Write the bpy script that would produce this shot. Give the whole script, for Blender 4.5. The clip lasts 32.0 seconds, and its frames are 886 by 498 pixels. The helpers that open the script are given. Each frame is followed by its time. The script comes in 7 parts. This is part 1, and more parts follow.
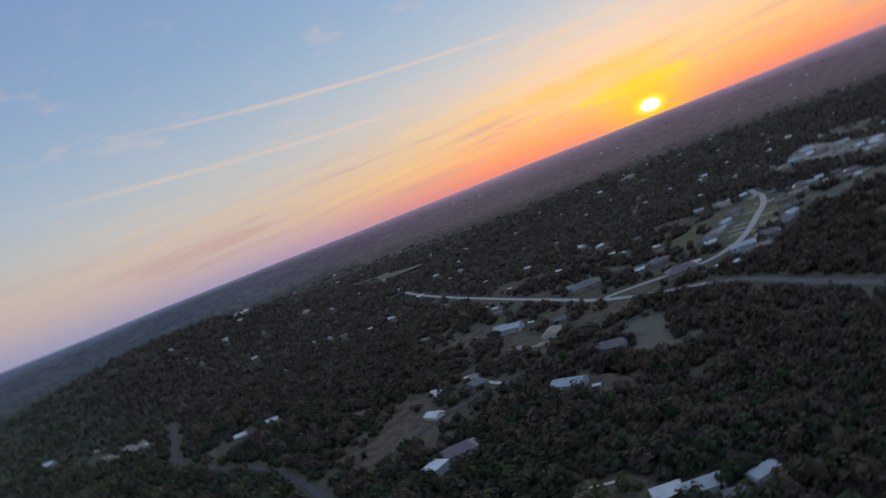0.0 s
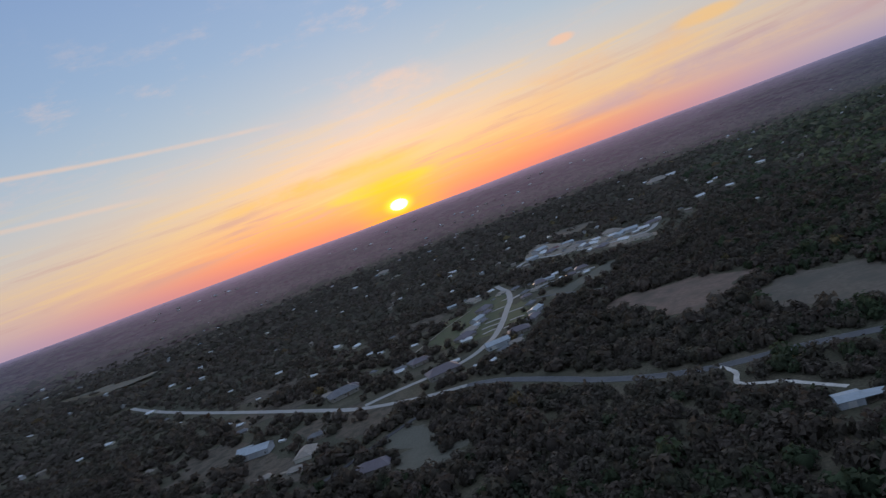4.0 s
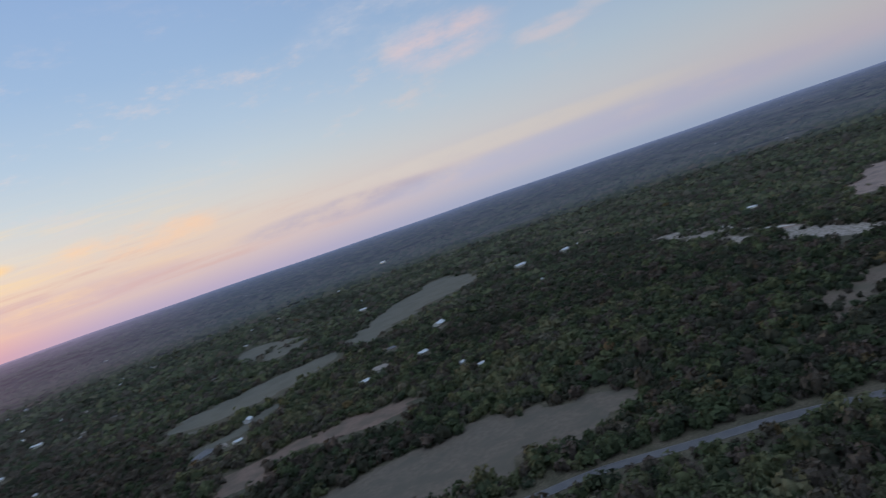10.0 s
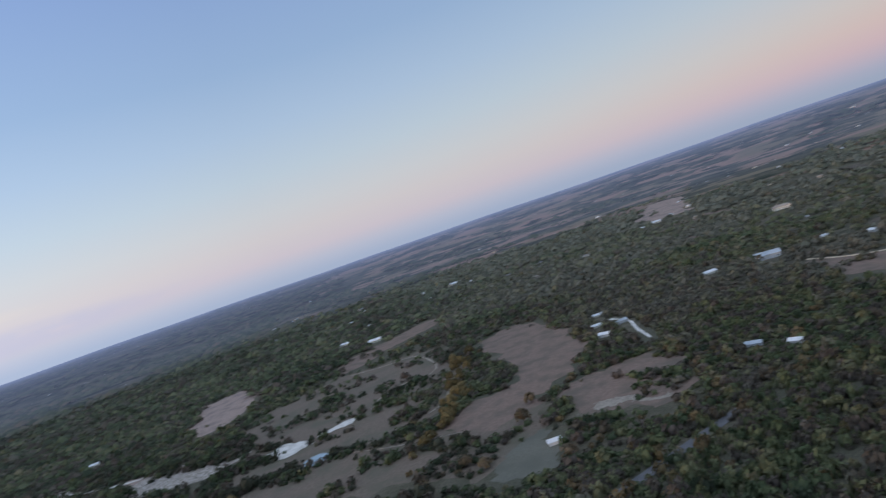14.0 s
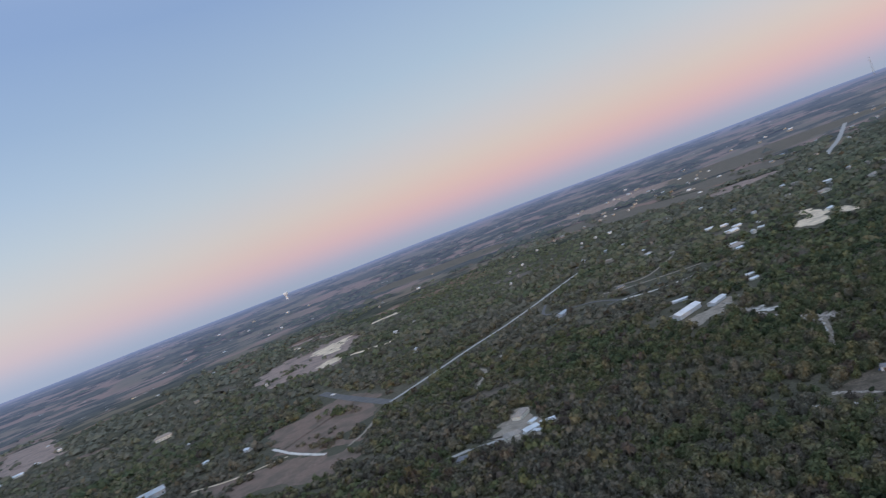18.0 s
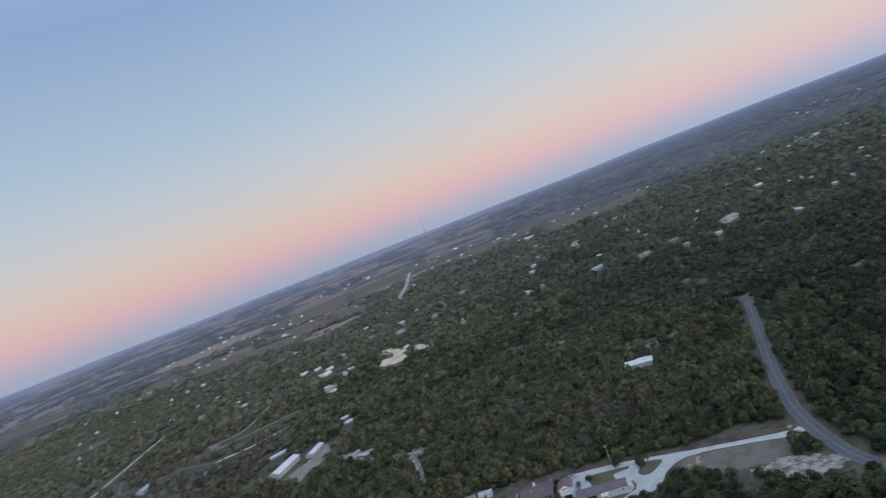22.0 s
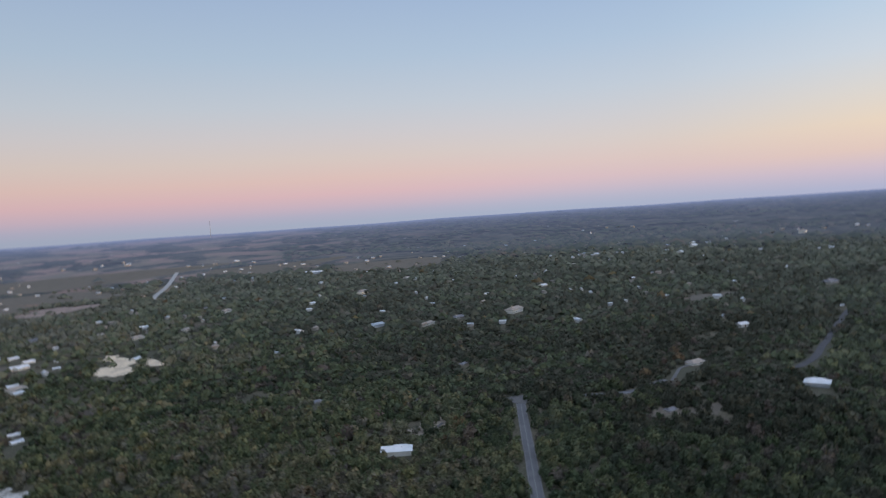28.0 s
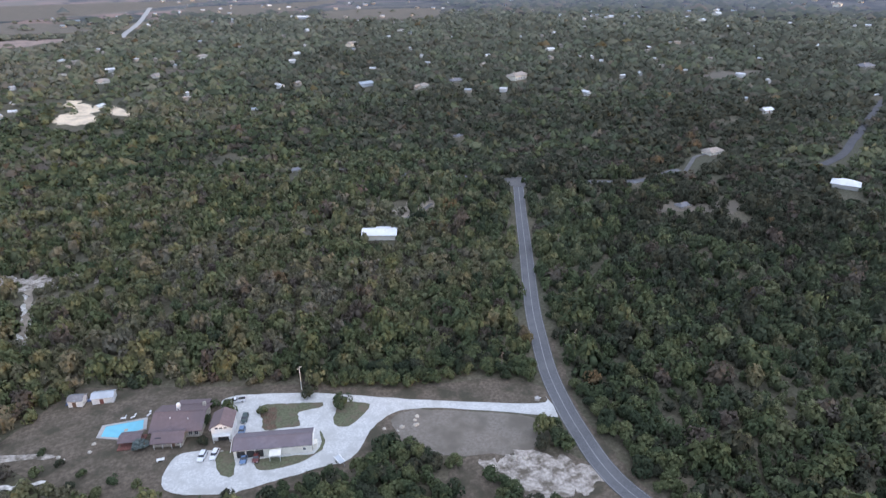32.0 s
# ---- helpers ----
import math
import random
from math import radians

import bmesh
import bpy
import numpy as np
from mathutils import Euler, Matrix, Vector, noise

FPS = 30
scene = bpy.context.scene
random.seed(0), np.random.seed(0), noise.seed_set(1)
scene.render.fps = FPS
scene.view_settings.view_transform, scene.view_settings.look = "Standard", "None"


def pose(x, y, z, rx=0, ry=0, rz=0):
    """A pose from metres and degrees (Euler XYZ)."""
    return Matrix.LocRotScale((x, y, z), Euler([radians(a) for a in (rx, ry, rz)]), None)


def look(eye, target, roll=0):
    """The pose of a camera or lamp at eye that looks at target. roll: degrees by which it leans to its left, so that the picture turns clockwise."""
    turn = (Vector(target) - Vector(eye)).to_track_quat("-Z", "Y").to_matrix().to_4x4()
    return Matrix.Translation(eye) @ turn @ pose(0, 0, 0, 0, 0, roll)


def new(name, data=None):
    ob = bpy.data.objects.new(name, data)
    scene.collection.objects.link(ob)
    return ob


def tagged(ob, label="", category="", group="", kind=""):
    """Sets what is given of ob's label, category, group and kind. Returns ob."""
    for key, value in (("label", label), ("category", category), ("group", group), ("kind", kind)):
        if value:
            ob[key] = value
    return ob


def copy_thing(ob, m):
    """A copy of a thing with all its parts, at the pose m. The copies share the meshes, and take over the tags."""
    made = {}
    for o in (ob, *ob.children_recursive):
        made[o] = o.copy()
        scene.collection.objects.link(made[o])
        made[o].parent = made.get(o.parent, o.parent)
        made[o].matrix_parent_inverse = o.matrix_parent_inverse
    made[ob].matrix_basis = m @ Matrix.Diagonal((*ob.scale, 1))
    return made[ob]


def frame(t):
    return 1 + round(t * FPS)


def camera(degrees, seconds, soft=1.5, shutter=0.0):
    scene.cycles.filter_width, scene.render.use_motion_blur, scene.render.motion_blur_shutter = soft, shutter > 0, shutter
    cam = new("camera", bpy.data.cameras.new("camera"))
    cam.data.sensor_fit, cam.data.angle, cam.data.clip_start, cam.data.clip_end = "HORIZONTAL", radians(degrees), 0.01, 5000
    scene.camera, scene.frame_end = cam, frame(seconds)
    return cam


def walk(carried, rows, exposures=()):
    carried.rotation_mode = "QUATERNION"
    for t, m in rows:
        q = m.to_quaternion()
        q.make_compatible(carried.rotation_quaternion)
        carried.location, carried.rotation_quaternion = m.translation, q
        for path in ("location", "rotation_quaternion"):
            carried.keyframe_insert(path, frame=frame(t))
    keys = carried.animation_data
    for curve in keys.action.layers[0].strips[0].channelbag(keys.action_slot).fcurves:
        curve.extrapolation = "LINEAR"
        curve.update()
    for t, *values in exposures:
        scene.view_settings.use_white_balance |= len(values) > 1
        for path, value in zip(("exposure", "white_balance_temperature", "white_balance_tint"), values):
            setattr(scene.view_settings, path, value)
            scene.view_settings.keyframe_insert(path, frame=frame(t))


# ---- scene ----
# ---- the flight: t, x, y, z, heading to the left of +y, pitch, roll (plan units, degrees) ----
U = 1.12  # metres in one unit of the plan
ROWS = [
    (0.0, -44.16, -89.39, 120.12, 44.75, -4.49, -21.52), (0.5, -47.11, -84.86, 119.96, 42.99, -4.67, -11.05),
    (1.0, -50.43, -80.81, 120.17, 41.53, -4.7, -9.41), (1.5, -53.57, -76.75, 120.6, 39.12, -4.55, -19.41),
    (2.0, -56.52, -71.76, 120.71, 35.77, -4.52, -22.0), (2.5, -59.11, -67.07, 120.93, 32.2, -4.56, -20.75),
    (3.0, -61.63, -61.88, 120.96, 28.65, -4.55, -20.3), (3.5, -64.28, -56.98, 120.6, 25.1, -4.5, -20.36),
    (5.5, -70.82, -33.06, 119.96, 10.75, -4.4, -19.98), (6.0, -71.63, -26.85, 120.12, 6.56, -4.38, -19.9),
    (6.5, -71.92, -21.1, 120.59, 1.99, -4.36, -19.74), (7.0, -71.63, -15.05, 120.95, -3.07, -4.32, -19.6),
    (7.5, -71.11, -9.47, 121.61, -8.61, -4.22, -19.47), (8.0, -70.06, -3.77, 122.11, -14.6, -4.08, -19.32),
    (8.5, -67.74, 2.38, 121.96, -20.77, -3.91, -19.24), (9.0, -64.94, 7.41, 122.33, -27.23, -3.77, -19.05),
    (9.5, -62.49, 11.66, 122.95, -33.93, -3.59, -19.01), (10.0, -59.74, 14.94, 123.69, -40.68, -3.41, -18.89),
    (10.5, -56.5, 18.08, 124.19, -47.46, -3.21, -18.85), (11.0, -53.19, 21.33, 124.39, -54.41, -3.0, -18.77),
    (11.5, -49.03, 24.23, 124.57, -61.59, -2.79, -18.77), (12.0, -44.97, 25.9, 125.16, -68.77, -2.59, -18.78),
    (12.5, -40.35, 27.13, 125.6, -75.96, -2.41, -18.81), (13.0, -35.22, 28.17, 125.43, -83.39, -2.21, -18.9),
    (13.5, -30.73, 28.57, 125.23, -90.85, -2.02, -18.97), (14.0, -26.4, 28.44, 125.17, -98.32, -1.86, -19.11),
    (14.5, -22.28, 27.52, 125.59, -105.78, -1.74, -19.09), (15.0, -18.3, 26.04, 126.16, -113.43, -1.68, -19.37),
    (15.5, -15.13, 23.85, 126.14, -123.59, -1.56, -19.61), (17.5, -5.67, 11.97, 125.32, -148.58, -1.56, -20.65),
    (18.0, -3.18, 8.33, 125.11, -152.89, -1.58, -20.82), (18.5, -1.49, 3.99, 125.11, -157.19, -1.69, -20.9),
    (19.0, -0.0, -0.0, 124.99, -161.55, -1.76, -20.93), (19.5, 1.19, -3.8, 125.19, -166.07, -1.87, -21.03),
    (20.0, 1.57, -6.75, 125.63, -170.59, -1.98, -21.14), (20.5, 1.45, -10.15, 125.54, -175.17, -2.07, -21.22),
    (21.0, 0.77, -14.25, 124.5, -179.7, -2.12, -21.31), (21.5, -0.33, -18.95, 123.47, -184.45, -2.18, -21.31),
    (22.0, -1.92, -23.68, 122.95, -189.85, -2.29, -21.34), (22.5, -3.36, -28.03, 123.1, -195.65, -2.48, -20.81),
    (23.0, -4.1, -31.81, 124.29, -196.82, -2.82, -2.74), (23.5, -4.48, -36.55, 125.09, -196.65, -2.9, 6.39),
    (24.0, -5.81, -41.29, 124.78, -196.2, -2.89, -0.81), (24.5, -7.43, -46.43, 124.25, -196.1, -2.88, -2.23),
    (26.5, -14.12, -67.31, 120.65, -202.69, -2.47, -23.05), (27.0, -16.41, -72.29, 120.58, -205.25, -2.66, -17.62),
    (27.5, -18.73, -76.63, 121.07, -207.48, -2.77, -15.5), (28.0, -20.77, -80.33, 121.71, -208.53, -3.01, -3.86),
    (28.5, -22.68, -84.81, 121.71, -208.83, -3.02, 1.17), (29.0, -25.28, -89.99, 121.35, -208.76, -3.41, -0.06),
    (29.5, -28.16, -95.55, 121.12, -208.69, -6.71, -0.65), (30.0, -31.48, -101.01, 121.24, -208.62, -10.32, -0.67),
    (30.5, -34.94, -106.77, 121.24, -208.55, -13.85, -0.59), (31.0, -37.88, -112.38, 120.86, -208.5, -17.36, -0.54),
    (31.5, -40.77, -117.82, 119.98, -208.46, -20.81, -0.44), (32.0, -43.1, -122.91, 119.26, -208.47, -24.24, -0.33),
]


def flown(x, y, z, yaw, pitch, roll):
    turn = Euler((0, 0, radians(yaw))).to_matrix() @ Euler((radians(90 + pitch), 0, 0)).to_matrix() @ Euler((0, 0, radians(roll))).to_matrix()
    return Matrix.Translation((x * U, y * U, z * U)) @ turn.to_4x4()


cam = camera(69.19, 32.0, soft=1.25, shutter=0.45)
walk(cam, [(row[0], flown(*row[1:])) for row in ROWS],
     exposures=[(0.0, -0.56, 5900, 12), (6.0, -0.52, 5900, 12), (9.0, -0.34, 6000, 11), (13.0, 0.14, 6150, 11), (18.0, 0.32, 6150, 11), (24.0, 0.3, 6300, 12), (29.0, 0.28, 6350, 13), (30.0, 0.46, 6420, 13), (31.0, 0.62, 6520, 14), (32.0, 1.28, 6600, 17)])

# ---- sky and sun ----
SUN_AZ, SUN_EL = radians(23.9), radians(0.55)
SUN = Vector((-math.sin(SUN_AZ) * math.cos(SUN_EL), math.cos(SUN_AZ) * math.cos(SUN_EL), math.sin(SUN_EL)))


def lin(r, g, b):
    """A linear colour from 0..255 display values."""
    return tuple((c / 255 / 12.92) if c <= 10 else ((c / 255 + 0.055) / 1.055) ** 2.4 for c in (r, g, b)) + (1.0,)


class Nodes:
    """Short hand for building a node tree."""

    def __init__(self, tree):
        self.tree = tree
        tree.nodes.clear()

    def add(self, kind, **props):
        node = self.tree.nodes.new(kind)
        for key, value in props.items():
            if key == "operation":
                node.operation = value
            elif key == "data_type":
                node.data_type = value
            elif key == "blend_type":
                node.blend_type = value
            elif key == "sky_type":
                node.sky_type = value
            elif key == "attribute_name":
                node.attribute_name = value
        return node

    def link(self, a, b):
        self.tree.links.new(a, b)

    def feed(self, socket, value):
        if isinstance(value, bpy.types.NodeSocket):
            self.tree.links.new(value, socket)
        elif value is not None:
            socket.default_value = value

    def math(self, op, a, b=None, c=None, clamp=False):
        node = self.add("ShaderNodeMath", operation=op)
        node.use_clamp = clamp
        for n, v in enumerate((a, b, c)):
            self.feed(node.inputs[n], v)
        return node.outputs[0]

    def step(self, x, lo, hi, out_lo=0.0, out_hi=1.0):
        node = self.add("ShaderNodeMapRange")
        node.interpolation_type = "SMOOTHSTEP"
        for n, v in enumerate((x, lo, hi, out_lo, out_hi)):
            self.feed(node.inputs[n], v)
        return node.outputs[0]

    def mix(self, f, a, b, blend="MIX"):
        node = self.add("ShaderNodeMix", data_type="RGBA", blend_type=blend)
        self.feed(node.inputs[0], f)
        self.feed(node.inputs[6], a)
        self.feed(node.inputs[7], b)
        return node.outputs[2]

    def ramp(self, f, stops, ease="LINEAR"):
        node = self.add("ShaderNodeValToRGB")
        node.color_ramp.interpolation = ease
        els = node.color_ramp.elements
        els[0].position, els[0].color = stops[0]
        els[1].position, els[1].color = stops[-1]
        for p, c in stops[1:-1]:
            e = els.new(p)
            e.color = c
        self.feed(node.inputs[0], f)
        return node.outputs[0]

    def noise(self, vector, scale, detail=3.0, rough=0.55):
        node = self.add("ShaderNodeTexNoise")
        if vector is not None:
            self.feed(node.inputs["Vector"], vector)
        node.inputs["Scale"].default_value = scale
        node.inputs["Detail"].default_value = detail
        node.inputs["Roughness"].default_value = rough
        return node.outputs["Fac"]

    def vec(self, x, y, z=0.0):
        node = self.add("ShaderNodeCombineXYZ")
        for n, v in enumerate((x, y, z)):
            self.feed(node.inputs[n], v)
        return node.outputs[0]


def build_world():
    world = bpy.data.worlds.new("evening_sky")
    scene.world = world
    world.use_nodes = True
    n = Nodes(world.node_tree)
    way = n.add("ShaderNodeTexCoord").outputs["Generated"]
    sep = n.add("ShaderNodeSeparateXYZ")
    n.link(way, sep.inputs[0])
    x, y, z = sep.outputs
    deg = n.math("MULTIPLY", n.math("ARCSINE", z), 180 / math.pi)
    height = n.math("DIVIDE", deg, 45.0, clamp=True)
    az = n.math("ARCTAN2", n.math("MULTIPLY", x, -1.0), y)  # to the left of +y
    off = n.math("SUBTRACT", az, SUN_AZ)
    c = n.math("COSINE", off)
    side = n.math("DIVIDE", n.math("ARCCOSINE", c), math.pi)  # 0 towards the sun, 1 away from it

    def stops(*rows):
        return [(e / 45.0, lin(*rgb)) for e, *rgb in rows]

    # the 45 degree stops, above the view, are brightened to lift the ground
    near = n.ramp(height, stops((0, 244, 146, 122), (0.9, 253, 158, 112), (2.4, 254, 186, 122), (4.4, 250, 206, 150), (6.5, 240, 212, 180), (9, 216, 211, 202),
                                (12, 188, 203, 210), (17, 163, 188, 211), (26, 142, 168, 205), (45, 190, 205, 226)))
    mid = n.ramp(height, stops((0, 188, 172, 192), (1.2, 203, 184, 188), (2.6, 218, 194, 182), (4.6, 222, 200, 184), (6.5, 214, 206, 196), (9.5, 196, 204, 207), (13, 177, 195, 210),
                               (18, 157, 182, 209), (26, 141, 168, 205), (45, 190, 205, 226)))
    flank = n.ramp(height, stops((0, 172, 185, 206), (1.0, 186, 193, 209), (2.2, 204, 197, 206), (4, 207, 202, 205), (6, 202, 205, 209), (9, 189, 203, 214),
                                 (13, 172, 193, 216), (18, 152, 178, 210), (26, 137, 163, 206), (45, 190, 205, 226)))
    away = n.ramp(height, stops((0, 172, 182, 200), (0.7, 182, 183, 201), (1.5, 202, 185, 198), (2.5, 218, 187, 193), (3.8, 221, 194, 190), (5.5, 215, 201, 196),
                                (7.5, 206, 202, 205), (10, 193, 202, 212), (14, 175, 195, 214), (24, 144, 170, 208), (45, 190, 205, 226)))
    sky = n.mix(n.step(side, 0.05, 0.22), near, mid)
    sky = n.mix(n.step(side, 0.2, 0.48), sky, flank)
    # creamy to the south-west
    south = n.ramp(height, stops((0, 170, 174, 197), (1.4, 194, 182, 194), (2.8, 212, 191, 180), (4.8, 219, 202, 180), (7, 208, 203, 194), (10, 192, 202, 210), (14, 173, 194, 212), (24, 144, 170, 208), (45, 190, 205, 226)))
    cream = n.math("DIVIDE", n.math("ARCCOSINE", n.math("COSINE", n.math("SUBTRACT", off, radians(82)))), math.pi)
    sky = n.mix(n.step(cream, 0.24, 0.05), sky, south)
    # the rosy belt stands highest in the south
    rosy = n.math("DIVIDE", n.math("ARCCOSINE", n.math("COSINE", n.math("SUBTRACT", off, radians(158)))), math.pi)
    sky = n.mix(n.step(rosy, 0.43, 0.10), sky, away)

    # long streaks of cirrus, lit from below near the sun
    lean = n.math("ADD", deg, n.math("MULTIPLY", off, 1.5))
    streak = n.noise(n.vec(n.math("MULTIPLY", off, 3.4), n.math("MULTIPLY", lean, 0.85)), 1.0, 7.0, 0.64)
    wisp = n.noise(n.vec(n.math("MULTIPLY", off, 9.0), n.math("MULTIPLY", lean, 0.38), 4.0), 1.0, 8.0, 0.68)
    band = n.math("MULTIPLY", n.step(deg, 0.8, 2.5), n.step(deg, 12.0, 6.0))
    sunward = n.step(side, 0.34, 0.06)
    lit = n.math("MULTIPLY", n.math("MULTIPLY", n.step(streak, 0.48, 0.66), band), sunward)
    sky = n.mix(n.math("MULTIPLY", lit, 0.7), sky, lin(255, 213, 146))
    grey = n.math("MULTIPLY", n.math("MULTIPLY", n.step(streak, 0.5, 0.36), n.step(deg, 8.0, 3.0)), n.step(side, 0.4, 0.12))
    grey = n.math("MULTIPLY", grey, n.step(deg, 0.6, 2.0))
    sky = n.mix(n.math("MULTIPLY", grey, 0.7), sky, lin(206, 164, 158))
    high = n.math("MULTIPLY", n.step(wisp, 0.52, 0.74), n.math("MULTIPLY", n.step(deg, 6.0, 10.0), n.step(deg, 26.0, 14.0)))
    high = n.math("MULTIPLY", high, n.step(side, 0.55, 0.3))
    sky = n.mix(n.math("MULTIPLY", high, 0.55), sky, lin(226, 206, 198))

    def cloud(at, up, wide_by, tall_by, rgb, much, cut=0.36):
        """A torn cloud at so many degrees to the left of the sun and up."""
        a = n.math("DIVIDE", n.math("SUBTRACT", n.math("MULTIPLY", off, 180 / math.pi), at), wide_by)
        e = n.math("DIVIDE", n.math("SUBTRACT", deg, up), tall_by)
        reach = n.math("ADD", n.math("MULTIPLY", a, a), n.math("MULTIPLY", e, e))
        body = n.math("MULTIPLY", n.step(reach, 1.0, 0.15), n.step(wisp, cut, cut + 0.36))
        return n.mix(n.math("MULTIPLY", body, much), sky, lin(*rgb))

    sky = cloud(-70.6, 13.7, 6.5, 2.6, (240, 208, 202), 0.6, 0.3)
    sky = cloud(-79.5, 11.6, 4.2, 1.0, (232, 210, 206), 0.5, 0.3)
    sky = cloud(-65.5, 17.0, 9.0, 3.0, (206, 206, 214), 0.6)
    sky = cloud(-85.0, 12.3, 3.6, 0.9, (228, 212, 208), 0.5, 0.3)
    sky = cloud(-29.2, 6.2, 3.4, 0.7, (255, 206, 140), 0.95, 0.2)
    sky = cloud(-41.0, 5.6, 9.0, 1.6, (250, 200, 160), 0.7)
    sky = cloud(-20.0, 5.4, 11.0, 2.2, (252, 196, 140), 0.6)
    sky = cloud(-30.0, 2.6, 18.0, 1.3, (202, 176, 182), 0.75, 0.25)
    sky = cloud(-58.0, 2.9, 12.0, 1.1, (180, 172, 190), 0.8, 0.28)
    sky = cloud(-80.0, 2.4, 24.0, 1.3, (186, 190, 211), 0.7, 0.2)
    sky = cloud(-72.0, 4.3, 20.0, 0.9, (222, 211, 200), 0.6, 0.2)
    sky = cloud(-18.0, 8.9, 1.4, 0.5, (255, 206, 170), 0.9, 0.2)
    sky = cloud(-3.0, 10.0, 7.0, 2.0, (252, 214, 182), 0.7)
    sky = cloud(-3.0, 21.0, 12.0, 3.0, (196, 200, 214), 0.5)
    sky = cloud(1.0, 2.7, 6.0, 0.7, (255, 226, 60), 0.9, 0.25)
    sky = cloud(6.0, 4.8, 12.0, 0.9, (255, 200, 96), 0.8, 0.3)

    # two old trails high to the left of the sun
    for base, slope, thin, start, stop in ((10.0, 4.8, 0.28, 0.1, 0.8), (6.9, 3.6, 0.3, 0.3, 0.95)):
        trail_mid = n.math("ADD", base, n.math("MULTIPLY", off, slope))
        trail = n.step(n.math("ABSOLUTE", n.math("SUBTRACT", deg, trail_mid)), thin, 0.02)
        trail = n.math("MULTIPLY", trail, n.math("MULTIPLY", n.step(off, start, start + 0.12), n.step(off, stop, stop - 0.3)))
        trail = n.math("MULTIPLY", trail, n.step(wisp, 0.3, 0.55, 0.45, 1.0))
        sky = n.mix(n.math("MULTIPLY", trail, 0.6), sky, lin(252, 214, 182))

    # the west holds more light than the east
    share_of_light = n.ramp(side, [(0.0, (1.0, 1.0, 1.0, 1)), (0.28, (0.9, 0.9, 0.9, 1)), (0.6, (0.64, 0.64, 0.64, 1)), (0.9, (0.55, 0.55, 0.55, 1))])
    sky = n.mix(1.0, n.mix(1.0, sky, (1.24, 1.24, 1.24, 1.0), "MULTIPLY"), share_of_light, "MULTIPLY")

    # the sun and the glow round it
    dot = n.add("ShaderNodeVectorMath", operation="DOT_PRODUCT")
    n.link(way, dot.inputs[0])
    dot.inputs[1].default_value = SUN
    ang = n.math("MULTIPLY", n.math("ARCCOSINE", n.math("MINIMUM", dot.outputs["Value"], 1.0)), 180 / math.pi)
    wide = n.math("MULTIPLY", off, 180 / math.pi)
    tall = n.math("SUBTRACT", deg, SUN_EL * 180 / math.pi + 0.1)
    oval = n.math("SQRT", n.math("ADD", n.math("POWER", n.math("DIVIDE", wide, 0.84), 2.0), n.math("POWER", n.math("DIVIDE", tall, 0.5), 2.0)))
    glow = n.math("MULTIPLY", n.step(ang, 6.5, 0.6), n.step(streak, 0.25, 0.6, 0.55, 1.0))
    sky = n.mix(n.math("MULTIPLY", n.math("POWER", glow, 1.5), 0.9), sky, (1.4, 0.72, 0.02, 1.0))
    flare = n.math("POWER", n.step(oval, 2.4, 0.7), 2.0)
    sky = n.mix(flare, sky, (1.9, 1.3, 0.09, 1.0))
    disc = n.step(oval, 1.05, 0.75)
    sky = n.mix(disc, sky, (4.2, 3.8, 2.5, 1.0))
    back = n.add("ShaderNodeBackground")
    n.link(sky, back.inputs[0])
    # a thin share of the physical evening sky is added to the ramps
    air = n.add("ShaderNodeTexSky", sky_type="NISHITA")
    air.sun_disc, air.sun_elevation, air.sun_rotation, air.air_density = False, SUN_EL, -SUN_AZ, 1.0
    air_bg = n.add("ShaderNodeBackground")
    n.link(air.outputs[0], air_bg.inputs[0])
    air_bg.inputs[1].default_value = 0.05
    both = n.add("ShaderNodeAddShader")
    n.link(back.outputs[0], both.inputs[0])
    n.link(air_bg.outputs[0], both.inputs[1])
    out = n.add("ShaderNodeOutputWorld")
    n.link(both.outputs[0], out.inputs[0])


build_world()
sun_data = bpy.data.lights.new("sun", "SUN")
sun_data.energy, sun_data.angle, sun_data.color = 1.05, radians(8.0), (1.0, 0.68, 0.44)
sun = new("sun", sun_data)
# lamp set about 3 degrees above the visible sun, to clear the raised far land
sun.matrix_world = look(SUN * 100 + Vector((0, 0, 5.5)), (0, 0, 0))

# ---- materials ----
EDGE, RISE_FROM, RISE = 4880.0, 2900.0, 112.0  # reach of the land, where it starts to climb, and how high


